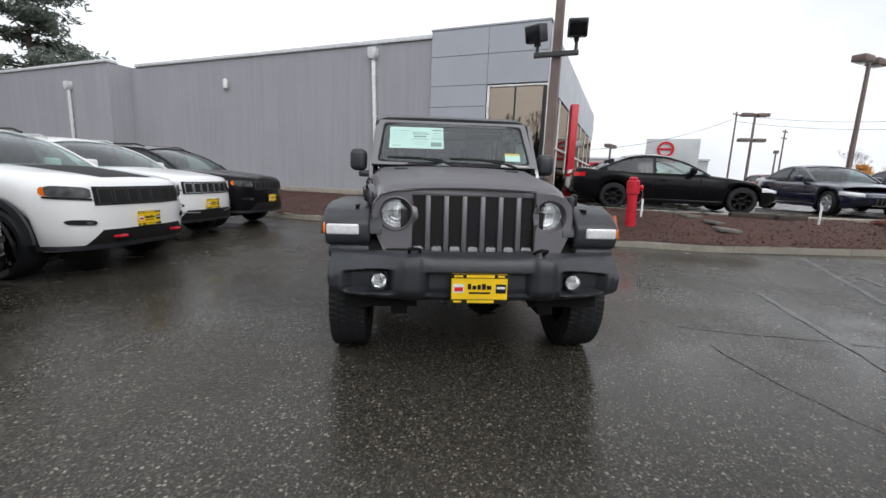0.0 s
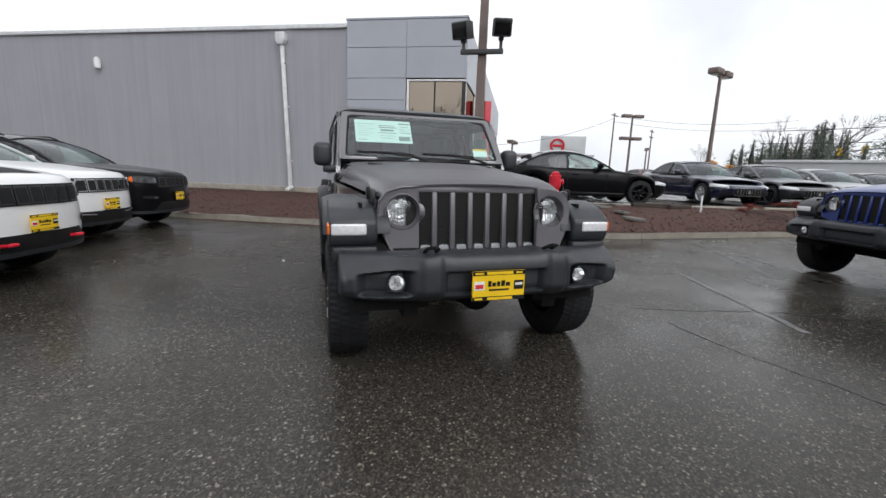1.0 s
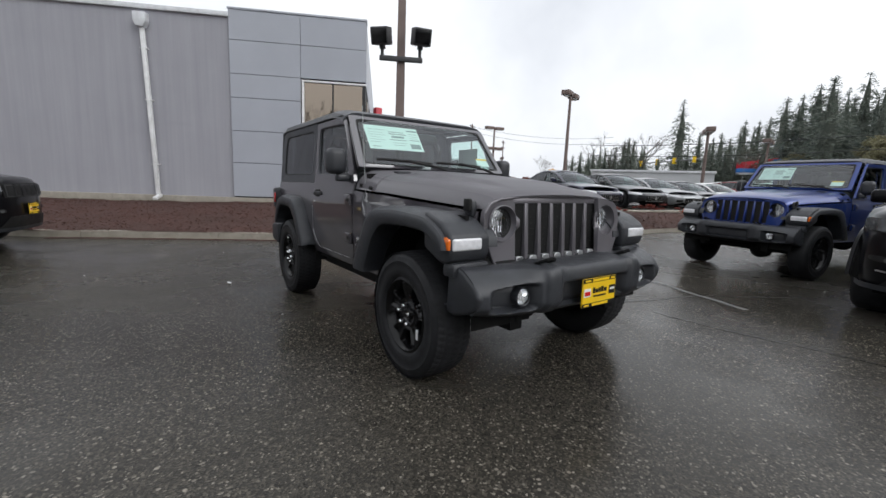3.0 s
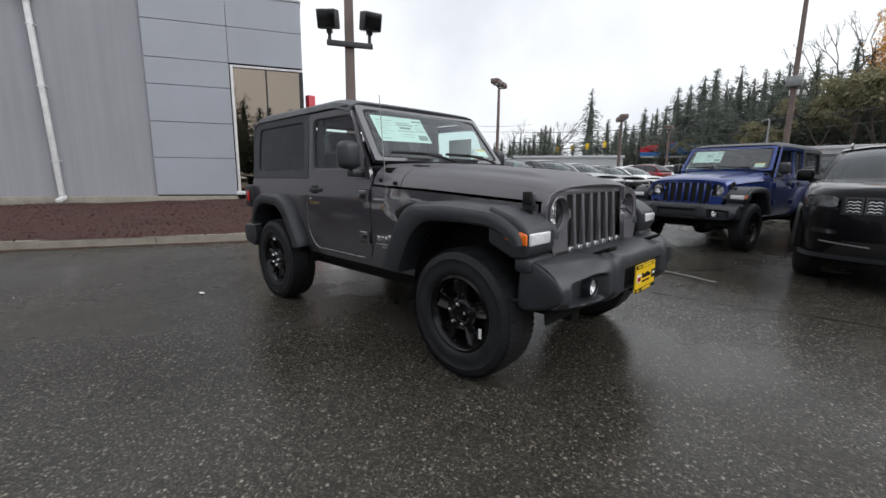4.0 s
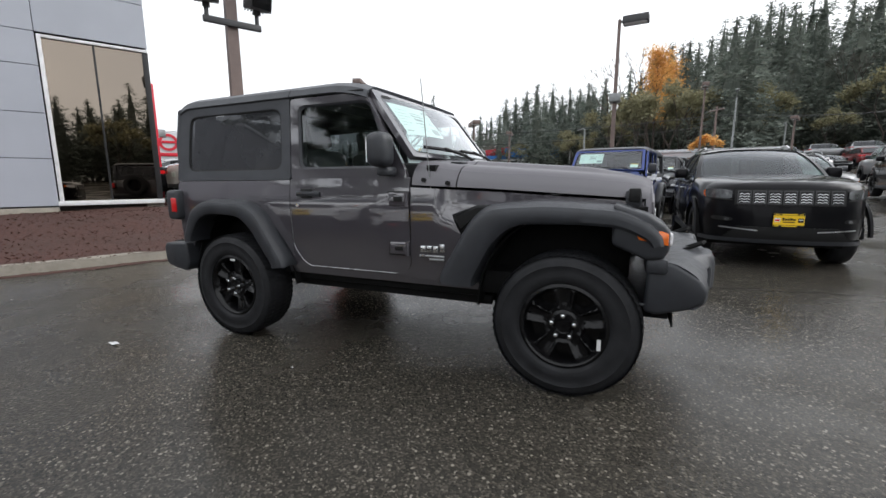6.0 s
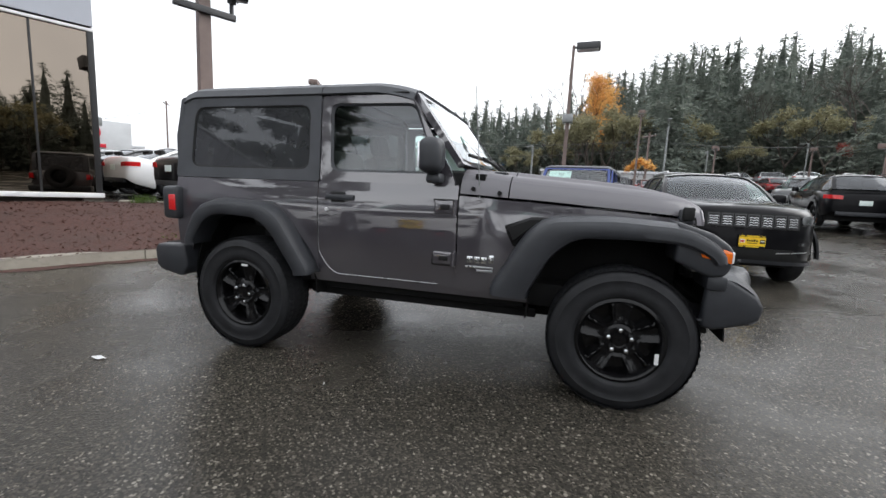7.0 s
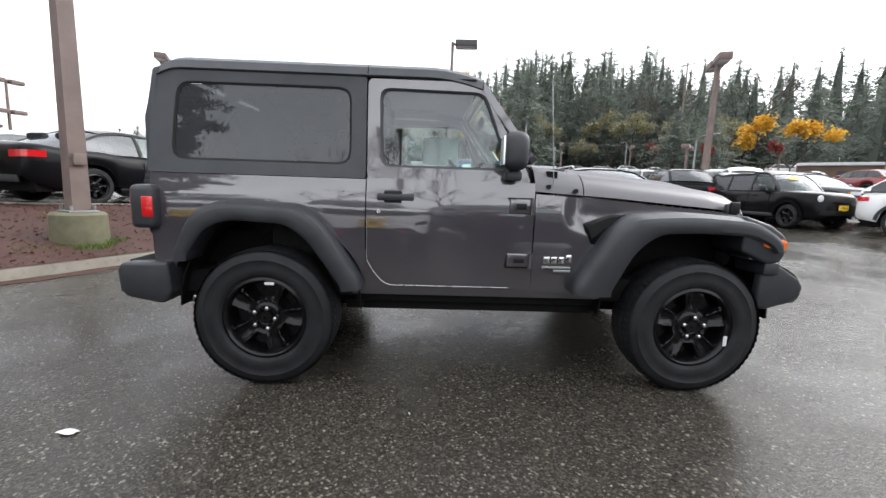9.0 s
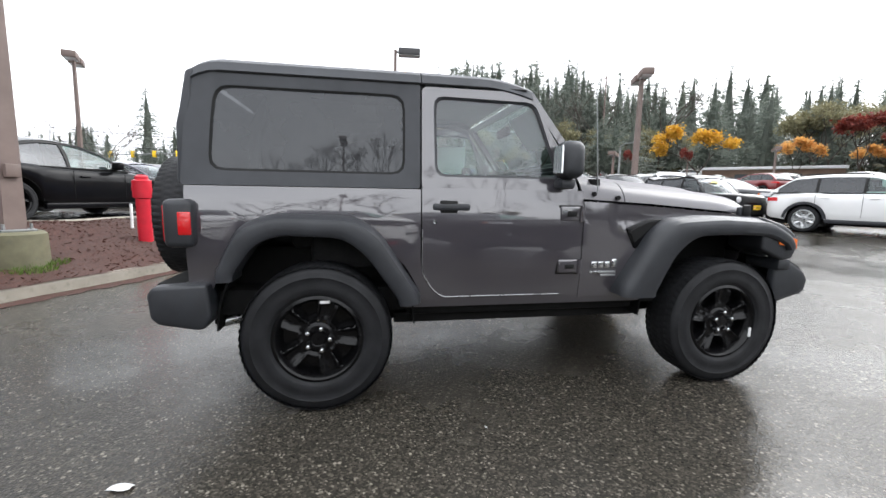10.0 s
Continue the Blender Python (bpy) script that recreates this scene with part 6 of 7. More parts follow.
    if grille == "slots":
        z1, z0 = ztop - 0.035, ztop - 0.205
        g = patch("grille", -0.56, 0.56, z0 - 0.015, z1 + 0.015, INK, 0.010, n=14, thick=0.012)
        for q in range(7):
            xc = (q - 3) * 0.155
            fr = patch("grille_ring", xc - 0.069, xc + 0.069, z0, z1, (TRIM if bars is SILVER and lower is None else bars) or PLASTIC, 0.022, g, n=2)
            patch("slot", xc - 0.057, xc + 0.057, z0 + 0.012, z1 - 0.012, INK, 0.026, fr, n=2)
            for j in range(8 if near and bars is SILVER and lower is None else 0):
                x_ = xc - 0.052 + 0.026 * (j % 4)
                patch("mesh_bar", x_, x_ + 0.026, z0 + 0.018 + 0.012 * (j % 2) + 0.065 * (j // 4), z0 + 0.028 + 0.012 * (j % 2) + 0.065 * (j // 4), bars, 0.029, fr, n=1, slant=0.012 * (1 - 2 * (j % 2)))
                patch("mesh_bar", x_, x_ + 0.026, z0 + 0.050 + 0.012 * (j % 2) + 0.065 * (j // 4), z0 + 0.060 + 0.012 * (j % 2) + 0.065 * (j // 4), bars, 0.029, fr, n=1, slant=0.012 * (1 - 2 * (j % 2)))
        for s in (-1, 1):
            h = patch("headlamp", s * 0.585, s * 0.845, z0 + 0.055, z1 + 0.002, lamps, 0.010, n=12, thick=0.012, slant=0.022, oval=0.35)
            patch("headlamp_trim", s * 0.58, s * 0.855, z0 + 0.037, z0 + 0.057, INK, 0.012, h, slant=0.022)
            patch("side_marker", s * 0.838, s * 0.862, z0 + 0.085, z1 + 0.006, AMBER, 0.012, h, n=3, oval=0.5)
            f = patch("fog_pocket", s * 0.56, s * 0.78, 0.600, 0.655, INK, 0.010, n=14, slant=0.014, oval=0.9)
            patch("fog_lamp", s * 0.60, s * 0.65, 0.610, 0.648, lamps, 0.016, f, n=6, oval=0.8)
        mid = patch("lower_grille", -0.66, 0.66, 0.385, 0.545, INK, 0.012, n=20, thick=0.01, taper=0.22)
        patch("chin_strip", -0.885, 0.885, 0.335, 0.388, lower if lower and lower is not SILVER else PLASTIC, 0.018, mid, n=28)
        if lower is SILVER or bars is SILVER:
            for s in (-1, 1):
                patch("bright_strip", s * 0.30, s * 0.70, 0.49, 0.505, SILVER, 0.02, mid, n=8, slant=0.03)
    elif grille == "round":
        z1, z0 = ztop - 0.04, ztop - 0.20
        g = patch("grille", -0.50, 0.50, z0, z1, INK, 0.010, n=10, thick=0.012)
        for q in range(7):
            xc = (q - 3) * 0.135
            patch("slot", xc - 0.045, xc + 0.045, z0 + 0.01, z1 - 0.01, bars or SILVER, 0.018, g, n=2)
        for s in (-1, 1):
            part("headlamp", lathe(bm_new(), [(0.095, 0.0), (0.09, -0.02), (0.04, -0.035), (0.002, -0.04)], (s * 0.62, nose_y(0.62), (z0 + z1) / 2), "y", 20), lamps, car)
        patch("lower_grille", -0.6, 0.6, 0.42, 0.56, INK, 0.012, n=12)
    elif grille == "oval":
        g = patch("grille", -0.42, 0.42, 0.34, 0.54, INK, 0.012, n=12, thick=0.012)
        for q in range(9):
            patch("grille_bar", -0.36 + q * 0.09, -0.352 + q * 0.09, 0.35, 0.53, SILVER, 0.018, g, n=1)
        patch("grille_rim", -0.44, 0.44, 0.325, 0.34, SILVER, 0.02, g, n=12)
        patch("emblem", -0.04, 0.04, 0.40, 0.50, SILVER, 0.026, g, n=2)
        for s in (-1, 1):
            patch("headlamp", s * 0.60, s * 0.905, 0.55, 0.645, lamps, 0.006, n=10, thick=0.01, slant=0.03)
            patch("air_intake", s * 0.50, s * 0.74, 0.36, 0.46, INK, 0.010, n=6)
    if hooks:
        for s in (-1, 1):
            part("tow_hook", tube(bm_new(), [(s * 0.42, -fo + 0.04, 0.46), (s * 0.42, -fo - 0.06, 0.47), (s * 0.34, -fo - 0.06, 0.47), (s * 0.34, -fo + 0.04, 0.46)], 0.016, 8), RED_PAINT, car, "red tow hook")
    if plate:
        plate_part(car, 0, -fo - 0.035, 0.64 if grille != "oval" else 0.44)
    if stripe:
        def dec(u, v):
            y = 0.16 + 1.16 * u
            w = 0.34 + 0.10 * u
            q = 2 * v - 1
            hw = plan(y) * W / 2
            a = abs(q) * w / hw
            z = deck(y) + np.interp(a, [0, 0.55, 0.86], [0.03, 0.018, -0.002]) * 1.0 + 0.006
            return Vector((q * w, y - fo + bulge(z, y), z))
        part("hood_decal", sheet(bm_new(), dec, 12, 10), stripe, car, "matt black bonnet decal")
    # tail
    if rear != "none":
        for s in (-1, 1):
            zc = deck(L - 0.05) - (0.10 if k is not SEDAN else 0.13)

            def tail(u, v):
                x = s * (0.56 + 0.39 * u) * W / 2
                q = abs(x) / (W / 2)
                y = L - fo + 0.008 - float(np.interp(q, [0.76, 0.84, 0.91, 0.97], [0.0, 0.03, 0.12, 0.4]))
                return Vector((x + s * 0.004, y, zc - 0.055 + 0.11 * v + 0.02 * u))
            part("tail_lamp", sheet(bm_new(), tail, 10, 2, 0.01), RED_LENS, car)
        if near:
            part("rear_plate", box(bm_new(), (-0.15, L - fo + 0.004, 0.72), (0.15, L - fo + 0.016, 0.86), 0.003), PAPER, car)
        part("rear_bumper_trim", box(bm_new(), (-0.66, L - fo - 0.06, 0.40), (0.66, L - fo + 0.012, 0.52), 0.02), PLASTIC, car)
    # greenhouse
    hb, hr, bz, H = W / 2 * 0.915, W / 2 * 0.70, k["belt"] - 0.02, k["H"]
    A0, A1, C1, C0 = (k[q] - fo for q in ("A0", "A1", "C1", "C0"))

    line = spline([(A0, bz + 0.025), (A0 + (A1 - A0) * 0.5, bz + (H - bz) * 0.60), (A1, H - 0.055), (A1 + (C1 - A1) * 0.40, H), (C1 - (C1 - A1) * 0.18, H - 0.025), (C1, H - 0.07), (C1 + (C0 - C1) * 0.55, bz + (H - bz) * 0.50), (C0, bz + 0.05)])
    zr = H - 0.075

    def out_x(z, y):
        f = min(1.0, max(0.0, (z - bz) / (zr - bz)))
        return (hb - (hb - hr) * f + 0.022 * math.sin(math.pi * f)) * (1 - 0.07 * smooth(C1 - 0.3, C0, y) - 0.02 * smooth(A1, A0, y))

    def top_z(y):
        return line(y) - 0.062 * min(1.0, max(0.0, (line(y) - bz) / 0.30))

    def over(y, q):
        """The glass and roof above the side windows' top edge; q runs across from -1 to 1."""
        x, z0 = out_x(top_z(y), y), top_z(y)
        z = z0 + (line(y) - z0) * (1 - abs(q) ** 2.6)
        bow = -0.11 * (1 - q * q) * smooth(A1, A0, y) + 0.07 * (1 - q * q) * smooth(C1, C0, y)
        return Vector((q * x, y + bow, z))

    def strip(nm, y0, y1, q0, q1, mat, n=12, m=10, lift=0.0, thick=0.014):
        return part(nm, sheet(bm_new(), lambda u, v: over(y0 + (y1 - y0) * u, q0 + (q1 - q0) * v) + Vector((0, 0, lift)), n, m, thick), mat, car, angle=50)

    def flank(nm, s, y0, y1, lo, hi, mat, off=0.0, n=12, m=4, thick=0.0):
        """A piece of the side between two heights, lo and hi given by place along the car."""
        def f(u, v):
            y = y0 + (y1 - y0) * u
            a, b = lo(y), hi(y)
            z = a + (max(b, a + 0.003) - a) * v
            return Vector((s * (out_x(z, y) + off), y, z))
        return part(nm, sheet(bm_new(), f, n, m, thick), mat, car, angle=50)

    res = 1 if near else 2
    strip("windshield", A0 + 0.02, A1, -0.95, 0.95, FAR_GLASS, 12 // res, 12 // res, -0.004, 0.0)
    strip("roof", A1 - 0.01, C1 + 0.01, -1.0, 1.0, paint, 16 // res, 18 // res)
    strip("rear_window", C1, C0 - 0.02, -0.90, 0.90, TINTED, 10 // res, 10 // res, -0.004, 0.0)
    if near:
        part("parcel_shelf", box(bm_new(), (-hb * 0.9, C1 - 0.05, bz - 0.1), (hb * 0.9, C0, bz + 0.02), 0.02), SEAT, car)
    part("dashboard", box(bm_new(), (-hb * 0.9, A0 + 0.05, bz - 0.15), (hb * 0.9, A0 + 0.55, bz + 0.06), 0.04), SEAT, car)
    for s in (-1, 1):
        strip("pillar", A0 - 0.01, A1, s * 0.94, s * 1.0, paint, 10 // res, 2)
        strip("pillar", C1, C0, s * 0.88, s * 1.0, paint, 10 // res, 3)
        flank("window_surround", s, A0 + 0.02, C0 - 0.02, lambda y: max(bz, top_z(y) - 0.04), top_z, paint, 0.003, 28 // res, 2, 0.012)
        if k is SUV and near:
            part("roof_rack", tube(bm_new(), [(s * hr * 0.90, A1 + 0.15, H - 0.035), (s * hr * 0.90, A1 + 0.30, H + 0.012), (s * hr * 0.90, C1 - 0.25, H + 0.002), (s * hr * 0.90, C1 - 0.1, H - 0.05)], 0.016, 6), SILVER if bars is SILVER else INK, car)
        stops = [A0 + 0.16] + [p - fo for p in k["pillars"]] + [C0 - (0.30 if k is SEDAN else 0.16)]
        for a, b in zip(stops, stops[1:]):
            flank("side_window", s, a + 0.025, b - 0.025, lambda y: bz + 0.03, lambda y: top_z(y) - 0.035, FAR_GLASS if a == stops[0] else TINTED, -0.004, 12 // res, 4 // res)
        for p in stops[1:-1]:
            flank("door_pillar", s, p - 0.03, p + 0.03, lambda y: bz, lambda y: top_z(y) - 0.03, INK, 0.0, 2, 3, 0.012)
        flank("rear_pillar", s, stops[-1] - 0.03, C0, lambda y: bz - 0.03, lambda y: top_z(y) - 0.01, paint, 0.002, 8 // res, 4, 0.012)
        if near:
            part("belt_trim", box(bm_new(), (s * (hb + 0.012) - 0.012, A0 + 0.08, bz - 0.005), (s * (hb + 0.012) + 0.012, C0 - 0.08, bz + 0.03), 0.006), SILVER if bars is SILVER else INK, car)
        mr = part("mirror", box(bm_new(), (s * (W / 2 + 0.07) - 0.10, A0 + 0.38, bz + 0.03), (s * (W / 2 + 0.07) + 0.10, A0 + 0.52, bz + 0.19), 0.04, 3), paint if k is not BOXY else PLASTIC, car)
        if near:
            part("mirror_foot", box(bm_new(), (s * (hb + 0.04) - 0.06, A0 + 0.40, bz + 0.0), (s * (hb + 0.04) + 0.06, A0 + 0.47, bz + 0.07), 0.02), INK, mr)
        if near:
            for y in [p - fo for p in k["pillars"]][:2] + [A0 + 0.22]:
                part("door_seam", box(bm_new(), (s * W / 2 * 0.996 - 0.006, y - 0.004, k["sill"] + 0.12), (s * W / 2 * 0.996 + 0.003, y + 0.004, bz - 0.03), 0), INK, body)
            for y in [p - fo - 0.22 for p in k["pillars"]]:
                part("door_handle", box(bm_new(), (s * W / 2 - 0.02, y - 0.09, bz - 0.145), (s * W / 2 + 0.022, y + 0.09, bz - 0.115), 0.01), SILVER if bars is SILVER else paint, body)
        if near:
            part("rocker_trim", box(bm_new(), (s * W / 2 * 0.95 - 0.04, f_ax + ar - fo + 0.02, k["sill"] - 0.06), (s * W / 2 * 0.95 + 0.04, r_ax - ar - fo - 0.02, k["sill"] + 0.05), 0.02), PLASTIC if k is not SEDAN else paint, car)
        for c in (0.0, wb):
            if k is not SEDAN and near:
                def arc(u, v):
                    t = math.pi * (0.02 + 0.96 * u)
                    rr = ar - 0.015 + 0.075 * v
                    return Vector((s * (W / 2 * 0.992 + 0.014), c + rr * math.cos(t), k["r"] + rr * math.sin(t) * 0.98))
                part("arch_trim", sheet(bm_new(), arc, 18, 1, 0.03), PLASTIC if paint is not BLACK_CAR else paint, car)
            if near:
                part("wheel_well", sheet(bm_new(), lambda u, v: Vector((s * (W * 0.30 + W * 0.185 * v), c + ar * math.cos(math.pi * u), k["r"] + ar * math.sin(math.pi * u))), 12, 1, 0.01), UNDER, car)
            wheel(car, (s * (W / 2 - k["tw"] / 2 - 0.02), c, k["r"]), k["r"], k["tw"], k["r"] - 0.12, spokes, rims, s, False, "", near)
    for x in (-0.38, 0.38) if near else ():
        for y in (A1 - 0.05, A1 + 0.95):
            st = part("seat", box(bm_new(), (x - 0.24, y - 0.1, 0.5), (x + 0.24, y + 0.42, bz - 0.1), 0.05), SEAT, car)
            part("seat_back", box(bm_new(), (x - 0.23, 0, 0), (x + 0.23, 0.13, H - bz + 0.10), 0.05, m=pose(0, y + 0.32, bz - 0.22, -12, 0, 0)), SEAT, st)
    return car


def stand(x, y, rz, z=None):
    return pose(x, y, lot_z(x, y) if z is None else z, 0, 0, rz)


# the row across the lane
lot_car("suv", SUV, WHITE_CAR, "white sport utility car with black bonnet decal and red tow hooks", stand(-4.50, 2.50, 76), bars=TRIM, stripe=SEAT, hooks=True, lamps=SMOKED)
lot_car("suv", SUV, WHITE_CAR, "white sport utility car with bright grille surrounds", stand(-4.85, 4.91, 77), bars=SILVER, lower=SILVER, rims=SILVER)
lot_car("suv", SUV, BLACK_CAR, "black sport utility car nosed up beside the mulch bed", stand(-4.50, 6.96, 79), bars=TRIM, lamps=SMOKED)
lot_car("suv", SUV, BLACK_CAR, "black sport utility car with bright lower trim", stand(-4.58, 0.0, 76), bars=SILVER, lower=SILVER, plate=False)
# the row behind the grey car
off_roader(BLUE, "bright blue four-door off-road car with a black top", stand(5.88, 0.40, -100), long=True, dealer_plate=False, group="off-road cars")
off_roader(DARK_GREY_CAR, "dark grey four-door off-road car parked behind another", stand(11.9, -0.75, -98), long=True, dealer_plate=False, group="off-road cars")
off_roader(BLACK_CAR, "black four-door off-road car at the row's end", stand(17.5, -1.6, -96), long=True, dealer_plate=False, group="off-road cars")
lot_car("suv", SUV, BLACK_CAR, "black sport utility car with silver mesh grille inserts", stand(4.25, -2.1, -90), bars=SILVER, lamps=SMOKED)
lot_car("suv", SUV, DARK_GREY_CAR, "dark grey sport utility car behind the black one", stand(9.6, -4.0, -92), bars=None)
boxy = lot_car("suv", BOXY, BLACK_CAR, "boxy black sport utility car with a yellow windscreen sticker", stand(9.1, -9.9, -84), grille="round", bars=INK)
part("windscreen_banner", sheet(bm_new(), lambda u, v: Vector((-0.30 + 0.34 * u, 0.62 + 0.11 * v - 0.05, 1.45 + 0.10 * v)), 4, 1), YELLOW, boxy, "yellow price sticker on the windscreen")
lot_car("suv", SUV, DARK_GREY_CAR, "dark grey crossover beside the boxy black car", stand(10.2, -12.2, -84), bars=None, rims=SILVER)
lot_car("suv", SUV, WHITE_CAR, "white crossover with black lower trim", stand(4.8, -12.4, -66), bars=None, rims=SILVER, rear="lamps", plate=False)
lot_car("suv", SUV, BLACK_CAR, "black crossover showing its red tail lamps", stand(15.9, -8.7, 80), bars=None, rear="lamps", plate=False)
lot_car("suv", BOXY, WHITE_CAR, "small white crossover showing its tail lamps", stand(16.4, -11.2, 82), grille="round", rear="lamps", plate=False)
# the upper car park
lot_car("sedan", SEDAN, BLACK_CAR, "black sports saloon along the upper kerb", stand(8.0, 7.75, 72.5, 0.56), grille="oval", rear="lamps", plate=False, spokes=7)
lot_car("sedan", SEDAN, WHITE_CAR, "white sports saloon with red tail lamps", stand(8.86, 10.6, 72, 0.56), grille="oval", rear="lamps", plate=False, rims=SILVER)
lot_car("sedan", SEDAN, BLACK_CAR, "black saloon beside the white one", stand(9.8, 13.4, 72, 0.56), grille="oval", rear="lamps", plate=False)
lot_car("sedan", SEDAN, DARK_GREY_CAR, "dark grey saloon farther along the row", stand(10.7, 16.3, 72, 0.56), grille="oval", rear="lamps", plate=False)
lot_car("sedan", SEDAN, NAVY_CAR, "dark navy sports saloon nosed to the kerb", stand(12.0, 7.75, -14, 0.56), grille="oval", rear="lamps", plate=False, rims=SILVER, spokes=7)
lot_car("sedan", SEDAN, DARK_GREY_CAR, "dark grey coupe nosed to the kerb", stand(15.0, 7.6, -20, 0.56), grille="oval", rear="lamps", plate=False)
lot_car("sedan", SEDAN, SILVER_CAR, "silver saloon in the upper row", stand(18.0, 7.5, -20, 0.5), near=False, grille="oval", plate=False)
lot_car("sedan", SEDAN, DARK_GREY_CAR, "dark saloon in the upper row", stand(21.0, 7.4, -20, 0.45), near=False, grille="oval", plate=False)
lot_car("sedan", SEDAN, WHITE_CAR, "white saloon in the upper row", stand(24.0, 7.2, -20, 0.45), near=False, grille="oval", plate=False)


# far rows
far_kinds = [lot_car("far_car", kd, pt, lb, stand(x, y, rz), near=False, grille="none", plate=False, rear="lamps", group="far cars") for kd, pt, lb, x, y, rz in (
    (SUV, WHITE_CAR, "white car in the far rows", 26, -6.0, -90), (SUV, DARK_GREY_CAR, "dark grey car in the far rows", 26, -9.0, -90), (BOXY, SILVER_CAR, "silver car in the far rows", 26, -12.0, 90),
    (SEDAN, BLACK_CAR, "black car in the far rows", 26, -15.0, -90), (SUV, RED_CAR, "dark red car in the far rows", 26, -18.0, 90), (SEDAN, WHITE_CAR, "white saloon in the far rows", 26, -21.0, 90))]
random.seed(8)
for x in (26, 33, 41, 50):
    for q in range(11):
        y = -24.0 - 3.0 * q if x == 26 else 1.5 - 4.2 * q
        if random.random() < 0.12:
            continue
        src = random.choice(far_kinds)
        yy = y + random.uniform(-0.3, 0.3)
        copy_thing(src, stand(x + random.uniform(-0.4, 0.4), yy, random.choice((-90, 90))))
for q in range(12):
    src = random.choice((far_kinds[0], far_kinds[5], far_kinds[2], far_kinds[0]))
    x, y = out(103 + q * 3.1, 72)
    copy_thing(src, pose(x, y, lot_z(x, y) + 0.8, 0, 0, 10 - q * 3))
for q in range(8):
    x, y = out(48 + 4.5 * q, 38)
    copy_thing(random.choice(far_kinds), pose(x, y, 0.58, 0, 0, random.choice((-15, 165))))

# ---- distant buildings ----
def far_block(az0, az1, d, z0, z1, mat, name, label, deep=10.0, lot=True):
    a, b = Vector((*out(az0, d), 0)), Vector((*out(az1, d), 0))
    m = Matrix.Translation(a) @ Matrix.Rotation(math.atan2(b.y - a.y, b.x - a.x), 4, "Z")
    ob = thing(name, label, "building", m)
    w = (b - a).length
    part("wall", box(bm_new(), (0, 0, -1.0), (w, deep, z1)), mat, ob)
    part("roof", box(bm_new(), (-0.2, -0.2, z1), (w + 0.2, deep + 0.2, z1 + 0.35), 0.02), CAP, ob)
    return ob, w


PALE = plain("pale_wall", (0.50, 0.51, 0.52), 0.7, 0.0, 0.1, 0.4)
BRICK = plain("brown_wall", (0.13, 0.085, 0.06), 0.8, 0.0, 0.2, 0.6)
SKY_BLUE = plain("blue_fascia", (0.02, 0.16, 0.50), 0.45)
DARK_WIN = plain("far_window", (0.03, 0.035, 0.04), 0.15)
store, w_ = far_block(24.6, 38.0, 84, 0, 5.4, PALE, "car_dealership", "low white car dealership with red band and sign wall", 14)
part("sign_wall", box(bm_new(), (w_ * 0.50, -0.8, 0.5), (w_ * 0.92, 0.0, 9.0), 0.05), PALE, store)
part("fascia", box(bm_new(), (0.5, -0.3, 4.2), (w_ * 0.50, -0.05, 4.8)), RED_PAINT, store, "red fascia band")
part("emblem", lathe(bm_new(), [(1.35, -0.95), (1.35, -0.85), (0.95, -0.85), (0.95, -0.95)], (w_ * 0.66, 0, 7.2), "y", 28, closed=True), RED_PAINT, store, "red ring emblem")
part("emblem", box(bm_new(), (w_ * 0.66 - 0.9, -0.95, 7.05), (w_ * 0.66 + 0.9, -0.85, 7.45), 0.05), RED_PAINT, store)
part("lettering", box(bm_new(), (w_ * 0.66 - 1.9, -0.95, 5.0), (w_ * 0.66 + 1.9, -0.85, 5.55), 0.04), RED_PAINT, store, "red lettering band")
for q in range(6):
    part("window", box(bm_new(), (1.0 + q * 2.6, -0.06, 0.8), (3.0 + q * 2.6, -0.01, 3.8)), DARK_WIN, store)
strip, w_ = far_block(56, 69.5, 74, 0, 4.4, PALE, "shop_row", "long pale low building across the road")
for q in range(5):
    part("window", box(bm_new(), (1.5 + q * 3.2, -0.06, 0.8), (3.7 + q * 3.2, -0.01, 2.4)), DARK_WIN, strip)
a_, b_ = Vector((*out(71.2, 85), 0.8)), Vector((*out(81.5, 88), 0.8))
can = thing("fuel_station", "fuel station canopy with red and blue fascia", "fuel station", Matrix.Translation(a_) @ Matrix.Rotation(math.atan2(b_.y - a_.y, b_.x - a_.x), 4, "Z"))
w_ = (b_ - a_).length
part("fascia", prism(bm_new(), [(0.0, 4.9), (w_ * 0.34, 5.3), (w_ * 0.34, 6.7), (0.0, 5.9)], 0.0, 8.0, "y", 0.05), RED_PAINT, can, "red fascia")
part("fascia", box(bm_new(), (w_ * 0.30, -0.25, 4.75), (w_, 8, 6.5), 0.05), SKY_BLUE, can, "blue fascia")
part("fascia", box(bm_new(), (0.0, -0.3, 4.3), (w_ * 0.31, 8, 5.0), 0.05), SKY_BLUE, can)
part("sign", box(bm_new(), (w_ * 0.46, -0.35, 5.3), (w_ * 0.66, -0.26, 6.1)), PALE, can)
part("canopy_edge", box(bm_new(), (0.0, -0.32, 4.0), (w_, 0.1, 4.32)), PALE, can)
for x in (1.0, w_ * 0.5, w_ - 1.0):
    part("column", box(bm_new(), (x - 0.25, 3, -1), (x + 0.25, 3.5, 4.2)), PALE, can)
shop, w_ = far_block(86, 105, 64, 0, 4.6, PALE, "shop_row", "pale low shops below the wooded hill")
